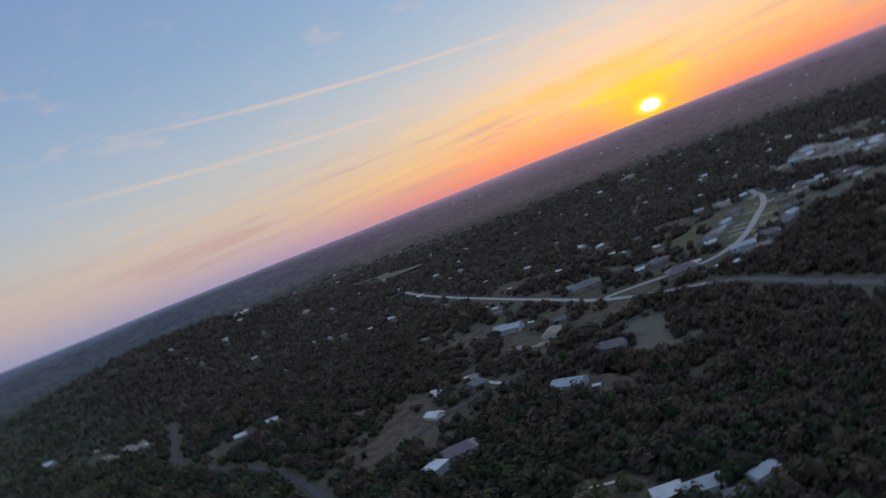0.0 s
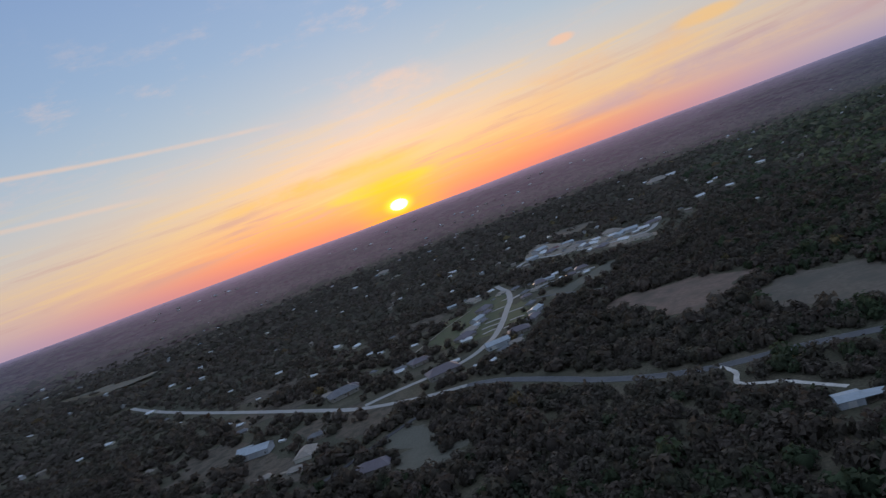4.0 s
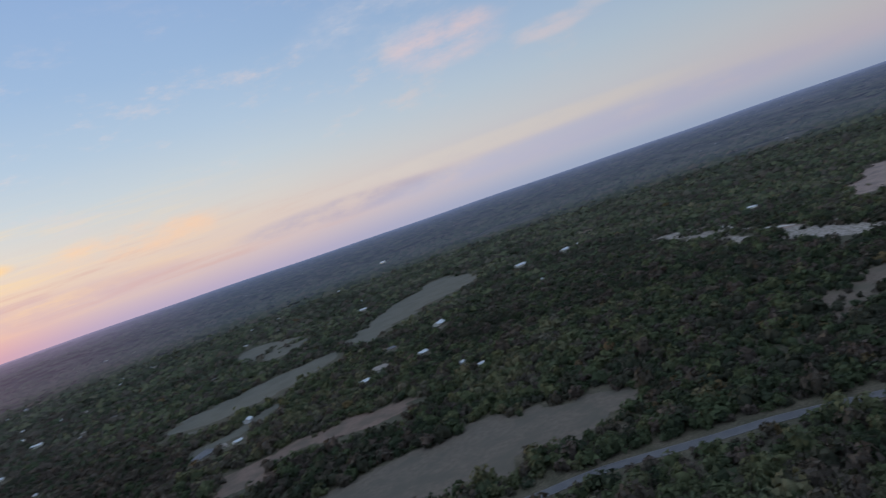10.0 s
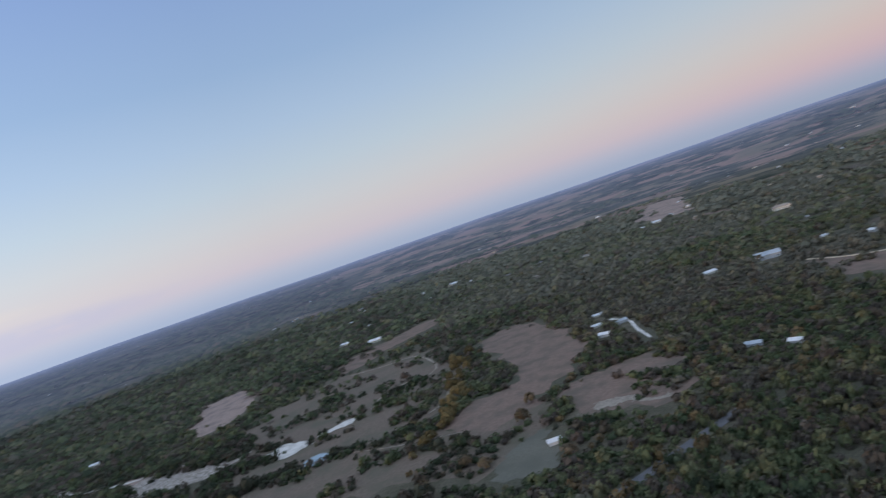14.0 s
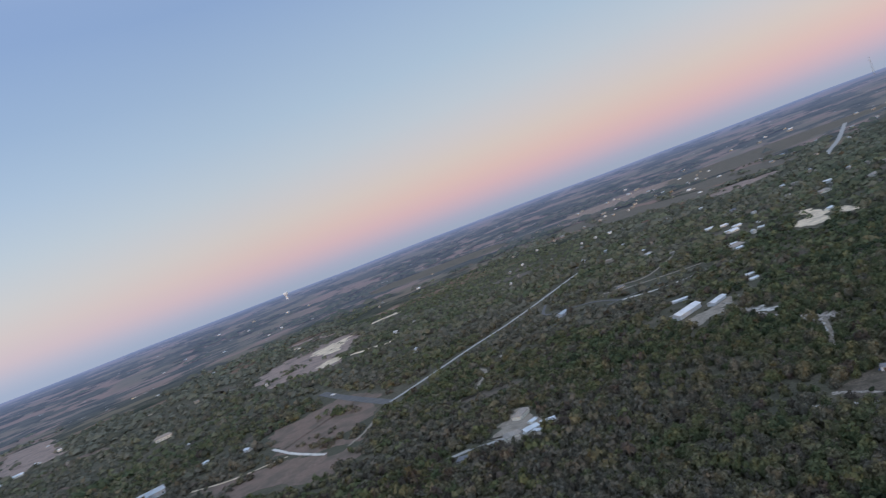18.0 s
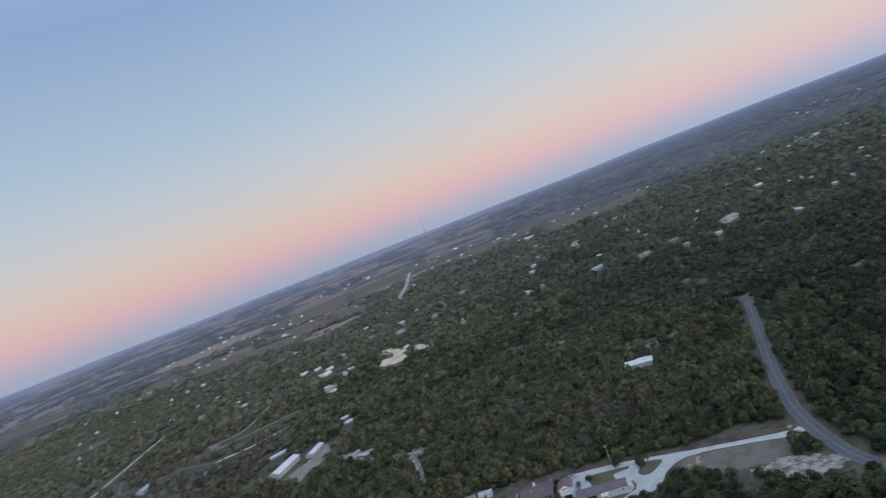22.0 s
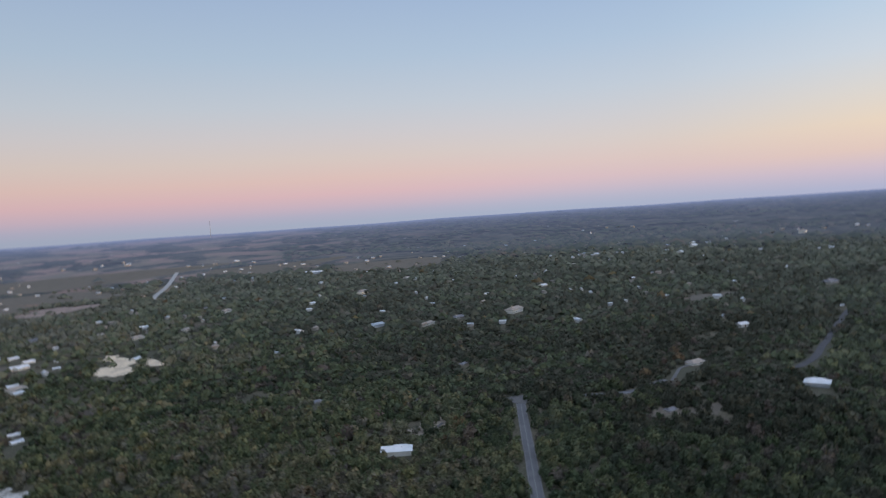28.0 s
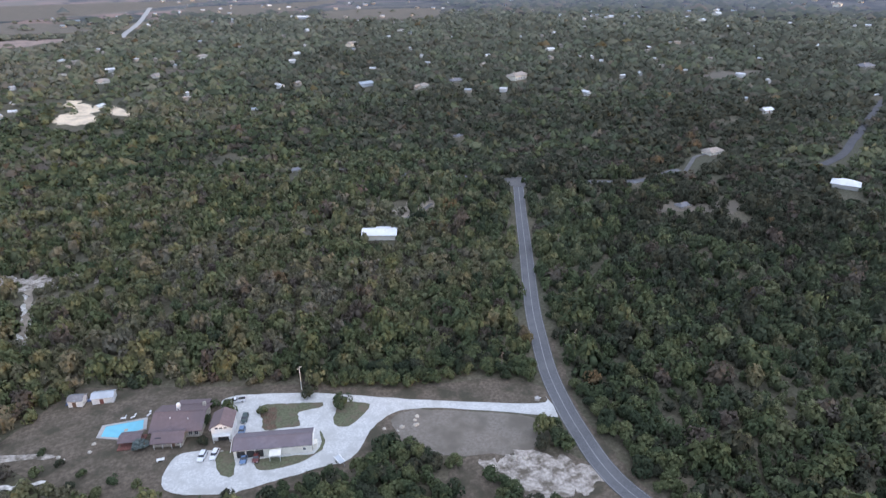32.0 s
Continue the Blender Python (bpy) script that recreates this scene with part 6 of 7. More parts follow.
def country_house():
    """The house with the maroon roof beside the pool; front to +y."""
    thing = new("house")
    part("wall", gable_walls(14.5, 12, 3.0, 2.2), WALL_STONE, thing)
    part("roof", gable_roof(14.5, 12, 3.0, 2.2, 0.8, 0.2), ROOF_MAROON, thing, "maroon-brown metal main roof")
    part("ridge_cap", box(16, 0.4, 0.1, 0, 0, 5.37), ROOF_MAROON, thing)
    part("wing_wall", gable_walls(8.5, 5, 2.4, 1.0), WALL_STONE, thing).matrix_basis = pose(1.5, 7.4, 0)
    part("wing_roof", gable_roof(8.5, 6, 2.4, 1.2, 0.6, 0.2), ROOF_MAROON, thing).matrix_basis = pose(1.5, 7.6, 0)
    for x in (-2.4, 0.2, 2.8, 5.4):
        part("post", box(0.14, 0.14, 2.2, x, 10.7), TRIM, thing)
    part("back_roof", solid([(-7, -9.6, 2.4), (3, -9.6, 2.4), (3, -6.4, 3.0), (-7, -6.4, 3.0), (-7, -9.6, 2.56), (3, -9.6, 2.56), (3, -6.4, 3.16), (-7, -6.4, 3.16)],
                            [(0, 3, 2, 1), (4, 5, 6, 7), (0, 1, 5, 4), (1, 2, 6, 5), (2, 3, 7, 6), (3, 0, 4, 7)]), ROOF_MAROON, thing, "low maroon porch roof")
    for x in (-6.6, -2, 2.6):
        part("post", box(0.16, 0.16, 2.42, x, -9.4), TRIM, thing)
    part("chimney", box(0.9, 1.3, 1.6, 1.5, -3.2, 4.3), TRIM, thing, "white painted chimney")
    part("chimney", box(0.9, 0.7, 1.3, -6.2, -4.4, 3.9), WALL_STONE, thing, "pale stone chimney")
    for x, y in ((-3, 2.8), (2.5, 2.2), (0.5, -1.4), (1.2, -0.8)):
        part("vent_pipe", rod(0.14, 0.5, 8, m=pose(x, y, 5.2 - abs(y) * 0.366)), TRIM, thing)
    part("skylight", box(1.7, 1.2, 0.12, 4.2, 9.0, 3.0), GLASS, thing)
    part("door", box(1.1, 0.1, 2.1, 0, 9.96), DOOR, thing)
    window_set(thing, WINDOW_FRAME, WINDOW_PANE, [(x, 9.96, 0.9, 180) for x in (-1.8, 2.6, 4.4)] + [(x, 6.06, 0.9, 180) for x in (-6, -4.2)] + [(x, -6.06, 0.9, 0) for x in (-4, 0, 5)])
    thing.matrix_basis = spot(-47.5, -285.5, -24 + 0)
    FEET.append((-47 * U, -284 * U, 12))
    tagged(thing, "low stone house with a broad maroon-brown metal roof beside a pool", "house")

    thing = new("garage")
    part("wall", gable_walls(7.2, 6.0, 5.0, 1.6), TRIM, thing)
    part("roof", gable_roof(7.2, 6.0, 5.0, 1.6, 0.5, 0.2), ROOF_MAROON, thing)
    for x in (-1.3, 0, 1.3):
        w = share("window", WINDOW_FRAME, thing, pose(3.66, x, 4.2, 0, 0, 90) @ Matrix.Diagonal((0.7, 1, 0.7, 1)))
        share("pane", WINDOW_PANE, w, pose(0, 0, 0))
    part("balcony", box(1.2, 5.2, 0.18, 4.2, 0, 2.3), TRIM, thing, "white-edged balcony floor")
    for y in (-2.4, 2.4):
        part("post", box(0.14, 0.14, 2.3, 4.7, y), TRIM, thing)
    # dark panel painted as the shade of an opening
    part("door", box(0.12, 3.2, 2.1, 3.62, 0.3), DARK, thing, "dark panel in place of a shaded garage opening")
    part("barge_board", box(0.08, 6.6, 0.22, 4.14, 0, 4.55), TRIM, thing)
    thing.matrix_basis = spot(-57.3, -276.4, 68)
    FEET.append((-57.3 * U, -276.4 * U, 6))
    tagged(thing, "two-storey cream garage with a maroon gable roof", "garage")

    thing = new("long_shed")
    part("wall", gable_walls(22.6, 7.2, 3.0, 1.3), WALL_CREAM, thing, "cream metal siding")
    part("roof", gable_roof(22.6, 7.4, 3.0, 1.3, 0.25, 0.2), ROOF_PLUM, thing, "plum-grey metal roof")
    part("ridge_cap", box(23.6, 0.4, 0.1, 0, 0, 4.47), ROOF_PLUM, thing)
    for s in (-1, 1):
        part("barge_board", solid([(s * 11.86, -4.2, 2.75), (s * 11.86, 0, 4.25), (s * 11.86, 4.2, 2.75), (s * 11.86, 4.2, 3.05), (s * 11.86, 0, 4.6), (s * 11.86, -4.2, 3.05),
                                   (s * 11.98, -4.2, 2.75), (s * 11.98, 0, 4.25), (s * 11.98, 4.2, 2.75), (s * 11.98, 4.2, 3.05), (s * 11.98, 0, 4.6), (s * 11.98, -4.2, 3.05)],
                                  [(0, 1, 4, 5), (1, 2, 3, 4), (6, 11, 10, 7), (7, 10, 9, 8), (0, 5, 11, 6), (2, 8, 9, 3), (5, 4, 10, 11), (4, 3, 9, 10), (0, 6, 7, 1), (1, 7, 8, 2)]), TRIM, thing)
    # bays have no depth: dark panels painted as their shade
    for x in (9.2, 6.4, 3.9):
        part("bay", box(2.3, 0.14, 2.5, x, 3.66), DARK, thing, "dark panel in place of the shade in a parking bay")
    part("awning", solid([(-2.6, 3.62, 2.6), (0.8, 3.62, 2.6), (0.8, 6.4, 2.2), (-2.6, 6.4, 2.2), (-2.6, 3.62, 2.7), (0.8, 3.62, 2.7), (0.8, 6.4, 2.3), (-2.6, 6.4, 2.3)],
                         [(0, 1, 2, 3), (4, 7, 6, 5), (0, 4, 5, 1), (1, 5, 6, 2), (2, 6, 7, 3), (3, 7, 4, 0)]), WALL_CREAM, thing, "pale awning over a side door")
    for x in (-2.4, 0.6):
        part("post", box(0.12, 0.12, 2.22, x, 6.2), TRIM, thing)
    w = share("window", WINDOW_FRAME, thing, pose(-9.2, 3.66, 1.2, 0, 0, 180) @ Matrix.Diagonal((0.6, 1, 0.7, 1)))
    share("pane", WINDOW_PANE, w, pose(0, 0, 0))
    part("annex", box(1.3, 2.2, 2.2, -12.1, 1.4, bevel=0.05), WALL_CREAM, thing, "small cream utility box")
    thing.matrix_basis = spot(-67.8, -263.9, -22)
    FEET.append((-67.8 * U, -263.9 * U, 11))
    tagged(thing, "long cream shed with a plum-grey metal roof and open bays", "shed")

    for x, y, rot, length, label in ((-21.8, -310.6, -24, 4.6, "small white garden shed with a grey roof"), (-28.8, -308.6, -17, 6.6, "pinkish-white yard shed with a grey-blue roof")):
        thing = new("shed")
        part("wall", gable_walls(length, 3.8, 2.4, 0.9), WALL_WHITE, thing)
        part("roof", gable_roof(length, 3.8, 2.4, 0.9, 0.3, 0.14), ROOF_BLUE if length > 5 else ROOF_GREY, thing)
        part("door", box(1.2, 0.1, 1.9, 0.3, 1.95), RED_WOOD if length > 5 else DOOR, thing)
        for dx in (-0.75, 0.75):
            part("door_trim", box(0.14, 0.12, 2.0, 0.3 + dx, 1.96), TRIM, thing)
        thing.matrix_basis = spot(x, y, rot)
        FEET.append((x * U, y * U, 4.5))
        tagged(thing, label, "shed", "yard sheds")


country_house()


def pool_side():
    pts = [(-28.4, -295.0), (-38.1, -293.1), (-37.4, -288.8), (-34.3, -288.7), (-31.8, -287.6), (-26.9, -291.0)]
    line = np.array(pts) * U
    mid = line.mean(0)
    thing = new("swimming_pool")
    bm = bmesh.new()
    outer = [(mid + (p - mid) * 1.2) for p in line]
    lo = [bm.verts.new((*p, 0.0)) for p in outer]
    top = [bm.verts.new((*p, 0.3)) for p in outer]
    rim = [bm.verts.new((*p, 0.3)) for p in line]
    well = [bm.verts.new((*p, 0.05)) for p in line]
    for k in range(len(line)):
        j = (k + 1) % len(line)
        bm.faces.new((lo[k], lo[j], top[j], top[k]))
        bm.faces.new((top[k], top[j], rim[j], rim[k]))
        bm.faces.new((rim[k], rim[j], well[j], well[k]))
    bmesh.ops.recalc_face_normals(bm, faces=bm.faces)
    part("coping", bm, CONCRETE, thing, "pale concrete pool deck")
    bm = bmesh.new()
    f = bm.faces.new([bm.verts.new((*p, 0.2)) for p in line])
    f.normal_update()
    if f.normal.z < 0:
        bmesh.ops.reverse_faces(bm, faces=[f])
    part("water", bm, POOL, thing, "clear turquoise water")
    tagged(thing, "turquoise swimming pool with a pale concrete edge", "pool")
    FEET.append((mid[0], mid[1], 8))
    deck = new("deck")
    part("floor", box(7.2, 6.4, 0.3, 0, 0, 0.05), RED_WOOD, deck, "red-brown timber deck")
    part("canopy", gable_roof(6.0, 4.6, 2.3, 0.7, 0.3, 0.14), ROOF_MAROON, deck)
    for x in (-2.7, 2.7):
        for y in (-2, 2):
            part("post", box(0.14, 0.14, 2.35, x, y), WOOD, deck)
    deck.matrix_basis = spot(-34.3, -284.3, -20)
    tagged(deck, "red-brown deck with a low maroon canopy by the pool", "deck")
    for x, y, rot in ((-35.5, -295.6, 10), (-33, -296.4, -20), (-39.6, -294.6, 40)):
        chair = new("lounge_chair")
        part("seat", box(1.6, 0.6, 0.1, 0, 0, 0.32), TRIM, chair)
        part("backrest", box(0.7, 0.6, 0.08, -0.95, 0, 0.42, bm=None), TRIM, chair).matrix_basis = pose(-0.2, 0, 0.2, 0, 25, 0)
        for lx, ly in ((-0.7, -0.25), (-0.7, 0.25), (0.7, -0.25), (0.7, 0.25)):
            part("leg", box(0.06, 0.06, 0.33, lx, ly), TRIM, chair)
        chair.matrix_basis = spot(x, y, rot, 1.0, 0.05)
        tagged(chair, "white lounge chair beside the pool", "chair", "pool chairs")
    bench = new("bench")
    part("seat", box(2.2, 1.1, 0.12, 0, 0, 0.5, 0.03), TRIM, bench)
    for x in (-0.9, 0.9):
        part("leg", box(0.12, 0.9, 0.5, x, 0), TRIM, bench)
    bench.matrix_basis = spot(-40.2, -273.2, -12, 1.0, 0.05)
    tagged(bench, "white bench on the dirt yard", "bench")


pool_side()


def loft(sections, bm=None):
    """A closed skin over cross sections with equal numbers of corners."""
    bm = bm or bmesh.new()
    rings = [[bm.verts.new(p) for p in ring] for ring in sections]
    for a, b in zip(rings, rings[1:]):
        for k in range(len(a)):
            j = (k + 1) % len(a)
            bm.faces.new((a[k], a[j], b[j], b[k]))
    bm.faces.new(rings[0][::-1])
    bm.faces.new(rings[-1])
    bmesh.ops.recalc_face_normals(bm, faces=bm.faces)
    return bm


def build_car(paint, label, pickup=False, length=4.7):
    thing = new("pickup_truck" if pickup else "car")
    k = length / 4.7
    prof = [(-2.35, 0.45, 0.62), (-2.2, 0.32, 0.92), (-1.2, 0.3, 0.98), (0.6, 0.3, 0.98), (1.3, 0.3, 0.93), (2.15, 0.32, 0.78), (2.35, 0.42, 0.58)]
    part("body", loft([[(x * k, -w, lo), (x * k, w, lo), (x * k, w * 1.02, (lo + hi) / 2), (x * k, w * 0.95, hi), (x * k, -w * 0.95, hi), (x * k, -w * 1.02, (lo + hi) / 2)]
                       for (x, lo, hi), w in zip(prof, (0.8, 0.88, 0.92, 0.92, 0.92, 0.88, 0.78))]), paint, thing)
    a, b = (-0.25, 1.25) if pickup else (-1.9, 1.1)
    part("cabin_glass", loft([[(x * k, -w, z) for x, w, z in ()] or [(a0 * k, -w, z), (b0 * k, -w, z), (b0 * k, w, z), (a0 * k, w, z)] for a0, b0, w, z in ((a, b, 0.84, 0.96), (a + 0.3, b - 0.6, 0.7, 1.42))]), GLASS, thing, "dark window glass")
    part("car_roof", box((b - a - 0.85) * k, 1.38, 0.08, ((a + b) / 2 - 0.15) * k, 0, 1.41, 0.03), paint, thing)
    if pickup:
        part("truck_bed", box(1.75 * k, 1.5, 0.08, -1.3 * k, 0, 0.97), DARK, thing, "dark open truck bed")
        for s in (-1, 1):
            part("bed_side", box(1.9 * k, 0.1, 0.28, -1.3 * k, s * 0.86, 0.94), paint, thing)
    for x in (-1.45, 1.45):
        for s in (-1, 1):
            wheel = part("wheel", rod(0.34, 0.22, 16, m=pose(x * k, s * 0.86 - (0.11 if s > 0 else -0.11), 0.34, 90 if s < 0 else -90)), TYRE, thing)
            part("rim", rod(0.2, 0.02, 12, m=pose(x * k, s * 0.97, 0.34, 90 if s < 0 else -90)), STEEL, wheel)
    for s in (-1, 1):
        part("headlight", box(0.1, 0.34, 0.14, 2.3 * k, s * 0.55, 0.55), LAMP_GLASS, thing)
        part("tail_light", box(0.08, 0.24, 0.16, -2.34 * k, s * 0.58, 0.6), TAIL_RED, thing)
    return tagged(thing, label, "truck" if pickup else "car", "vehicles in the lot")


for paint, x, y, rot, truck, length, label in ((CAR_WHITE, -63.2, -288.6, -16, True, 5.7, "white pickup truck parked on gravel"), (CAR_GREEN, -63.4, -279.4, 66, False, 4.7, "dark green car parked beside a garage"),
                                               (CAR_WHITE, -50.0, -269.2, 60, False, 4.7, "white car parked on pale gravel"), (CAR_WHITE, -53.0, -268.3, 60, False, 4.8, "white van-like car parked on pale gravel"),
                                               (CAR_BLUE, -59.5, -263.2, 66, True, 5.2, "blue truck at an open shed bay"), (CAR_RED, -62.4, -261.8, 66, False, 4.5, "dark red car at an open shed bay"),
                                               (CAR_BLUE, -61.4, -274.2, 66, False, 3.9, "small blue car beside a garage")):
    build_car(paint, label, truck, length).matrix_basis = spot(x, y, rot, 1.0, 0.13)


def pole(x, y, high, label, arm=True, mat=WOOD):
    thing = new("utility_pole")
    part("post", rod(0.17, high, 10, 0.11), mat, thing)
    if arm:
        part("crossarm", box(2.2, 0.12, 0.14, 0, 0, high - 0.9), mat, thing)
        for dx in (-0.95, 0.0, 0.95):
            part("insulator", rod(0.05, 0.22, 8, m=pose(dx, 0, high - 0.76)), TRIM, thing)
    thing.matrix_basis = spot(x, y, 30)
    return tagged(thing, label, "pole", "utility poles")


pole(-81.8, -285.2, 9.5, "pale leaning utility pole at the edge of the woods", True, PALE_WOOD)
pole(-139.5, -262.5, 9, "grey utility pole by the road")
pole(-168, -262, 9, "grey utility pole by the road")
pole(-214, -330, 9, "grey utility pole by the road")
pole(-193, -440, 9, "grey utility pole by a side street")


def small_yard_things():
    gate = new("mailbox")
    part("post", box(0.12, 0.12, 1.1), WOOD, gate)
    part("letter_box", box(0.5, 0.25, 0.28, 0, 0, 1.05, 0.06), TRIM, gate)
    gate.matrix_basis = spot(-142.2, -245.6, 20)
    tagged(gate, "white mailbox on a post at the drive", "mailbox")
    wall = new("stone_gatepost")
    part("base", rod(0.9, 0.7, 10, 0.75), WALL_STONE, wall)
    part("cap", rod(0.95, 0.15, 10, 0.9, m=pose(0, 0, 0.68)), CONCRETE, wall)
    wall.matrix_basis = spot(-141.6, -246.4, 0)
    tagged(wall, "round pale stone gatepost at the drive", "gatepost")
    trailer = new("utility_trailer")
    part("bed", box(3.6, 1.9, 0.12, 0, 0, 0.6), WALL_METAL, trailer)
    for s in (-1, 1):
        part("ramp", box(3.8, 0.3, 0.1, 0, s * 0.85, 0.75), TRIM, trailer, "white loading ramp")
        wheel = part("wheel", rod(0.32, 0.2, 14, m=pose(-0.2, s * 1.0, 0.32, 90 if s < 0 else -90)), TYRE, trailer)
        part("rim", rod(0.18, 0.02, 10, m=pose(-0.2, s * 1.21, 0.32, 90 if s < 0 else -90)), STEEL, wheel)
    part("drawbar", box(1.4, 0.1, 0.1, 2.4, 0, 0.5), STEEL, trailer)
    part("jockey_stand", box(0.08, 0.08, 0.5, 2.9, 0, 0.02), STEEL, trailer)
    trailer.matrix_basis = spot(-81.2, -250.4, 100, 1.0, 0.13)
    tagged(trailer, "flat trailer with two white ramps on gravel", "trailer")
    rng = random.Random(5)
    for k in range(16):
        stone = part("boulder", bmesh.new(), WALL_STONE)
        bm = bmesh.new()
        bmesh.ops.create_icosphere(bm, subdivisions=2, radius=0.5)
        for v in bm.verts:
            v.co *= 1 + 0.35 * noise.noise(v.co * 2.2 + Vector((k * 7.0, 0, 0)))
            v.co.z *= 0.6
        bm.to_mesh(stone.data)
        bm.free()
        x, y = rng.choice([(-22, -287), (-101, -255.5), (-28, -290), (-120, -229)])
        stone.matrix_basis = spot(x + rng.uniform(-6, 6), y + rng.uniform(-2, 2), rng.uniform(0, 360), rng.uniform(0.7, 1.7), 0.12)
        tagged(stone, "pale limestone boulder at the edge of the yard", "boulder", "boulders")


def tarp(x, y, rot, length, label):
    """Stacked goods under a sagging blue cover."""
    thing = new("tarpaulin")
    bm = bmesh.new()
    bmesh.ops.create_grid(bm, x_segments=10, y_segments=6, size=0.5)
    for v in bm.verts:
        edge = max(abs(v.co.x), abs(v.co.y)) * 2
        v.co = Vector((v.co.x * length, v.co.y * 1.5, 0.02 if edge > 0.97 else 0.75 * (1 - edge ** 3) + 0.14 * noise.noise(v.co * 5 + Vector((rot, 0, 0)))))
    part("cover", bm, TARP, thing, "creased blue sheet")
    part("pallet", box(length * 0.8, 1.1, 0.14), WOOD, thing)
    thing.matrix_basis = spot(x, y, rot, 1.0, 0.06)
    return tagged(thing, label, "tarpaulin", "covered goods")


small_yard_things()
tarp(-19.6, -311.6, -24, 2.4, "blue tarpaulin over goods beside a white shed")
tarp(-25.6, -310.4, -20, 3.2, "blue tarpaulin over goods between two sheds")


def landmarks():
    """A water tower and a lattice mast on the far plain."""
    r, az = 4210.0, radians(-138.6)
    x, y = -math.sin(az) * r, math.cos(az) * r
    tower = new("water_tower")
    part("stem", rod(7.0, 30, 20, 5.0), TRIM, tower)
    part("tank", loft([[(rad * math.cos(a), rad * math.sin(a), z) for a in np.linspace(0, 2 * math.pi, 20, endpoint=False)] for rad, z in ((5, 26), (13, 31), (15, 37), (14, 43), (8, 47), (1, 48))]), TRIM, tower)
    part("finial", rod(0.5, 3, 8, m=pose(0, 0, 47.8)), STEEL, tower)
    tower.matrix_basis = pose(x, y, float(land(x, y)))
    tagged(tower, "white water tower far off on the plain", "water tower")
    r, az = 4500.0, radians(171.1)
    x, y = -math.sin(az) * r, math.cos(az) * r
    mast = new("radio_mast")
    for a in (0, 120, 240):
        part("leg", rod(1.0, 112, 6, 0.5, m=pose(2.2 * math.cos(radians(a)), 2.2 * math.sin(radians(a)), 0)), STEEL, mast)
    for z in range(8, 110, 10):
        part("brace", rod(2.4, 0.8, 6, m=pose(0, 0, z)), STEEL, mast)
    mast.matrix_basis = pose(x, y, float(land(x, y)))
    tagged(mast, "thin grey radio mast on the skyline", "mast")


landmarks()

# ---- woods ----
wood_rng = np.random.default_rng(3)


def icosahedron():
    g = (1 + 5 ** 0.5) / 2
    v = np.array([(-1, g, 0), (1, g, 0), (-1, -g, 0), (1, -g, 0), (0, -1, g), (0, 1, g), (0, -1, -g), (0, 1, -g), (g, 0, -1), (g, 0, 1), (-g, 0, -1), (-g, 0, 1)], float)
    f = np.array([(0, 11, 5), (0, 5, 1), (0, 1, 7), (0, 7, 10), (0, 10, 11), (1, 5, 9), (5, 11, 4), (11, 10, 2), (10, 7, 6), (7, 1, 8), (3, 9, 4), (3, 4, 2), (3, 2, 6), (3, 6, 8), (3, 8, 9), (4, 9, 5), (2, 4, 11), (6, 2, 10), (8, 6, 7), (9, 8, 1)])
    return v / np.linalg.norm(v, axis=1, keepdims=True), f


def crown_template(flakes, lumps, size, core=0.8, reach=1.0):
    """A unit crown: an uneven core under a shell of small tilted leaf clumps, gathered into lumps."""
    if flakes < 20:
        # far trees: a few facets
        v = np.array([(1, 0, 0.1), (0.1, 1, 0), (-1, 0.1, 0.1), (0, -1, 0), (0.1, 0, 1), (0.75, 0.7, 0.3), (-0.7, -0.75, 0.35)], float)
        f = np.array([(0, 5, 4), (5, 1, 4), (1, 2, 4), (2, 6, 4), (6, 3, 4), (3, 0, 4)])
    else:
        v, f = icosahedron()
    v = v * core * wood_rng.uniform(0.7, 1.12, (len(v), 1))
    v[:, 2] = np.where(v[:, 2] < -0.35, -0.35, v[:, 2])
    centres = wood_rng.normal(0, 1, (lumps, 3))
    centres /= np.linalg.norm(centres, axis=1, keepdims=True)
    centres[:, 2] = abs(centres[:, 2]) * 0.9 - 0.15
    centres *= 0.62
    pick = centres[wood_rng.integers(0, lumps, flakes)]
    out = wood_rng.normal(0, 1, (flakes, 3))
    out /= np.linalg.norm(out, axis=1, keepdims=True)
    out = np.where((out * pick).sum(1, keepdims=True) < -0.1, -out, out)
    at = pick + out * wood_rng.uniform(0.3, 0.5, (flakes, 1)) * reach
    at[:, 2] = np.maximum(at[:, 2], -0.4)
    up = out + wood_rng.normal(0, 0.35, out.shape) + np.array([0, 0, 0.35])
    up /= np.linalg.norm(up, axis=1, keepdims=True)
    a = np.cross(up, wood_rng.normal(0, 1, up.shape))
    a /= np.linalg.norm(a, axis=1, keepdims=True)
    b = np.cross(up, a)
    s = size * wood_rng.uniform(0.6, 1.3, (flakes, 1))
    tri = np.stack([at + a * s, at - a * s * 0.5 + b * s * 0.85, at - a * s * 0.5 - b * s * 0.85], 1).reshape(-1, 3)
    f = f[v[f].mean(1)[:, 2] > -0.3]
    verts = np.concatenate([v, tri])
    faces = np.concatenate([f, len(v) + np.arange(flakes * 3).reshape(-1, 3)])
    return verts, faces


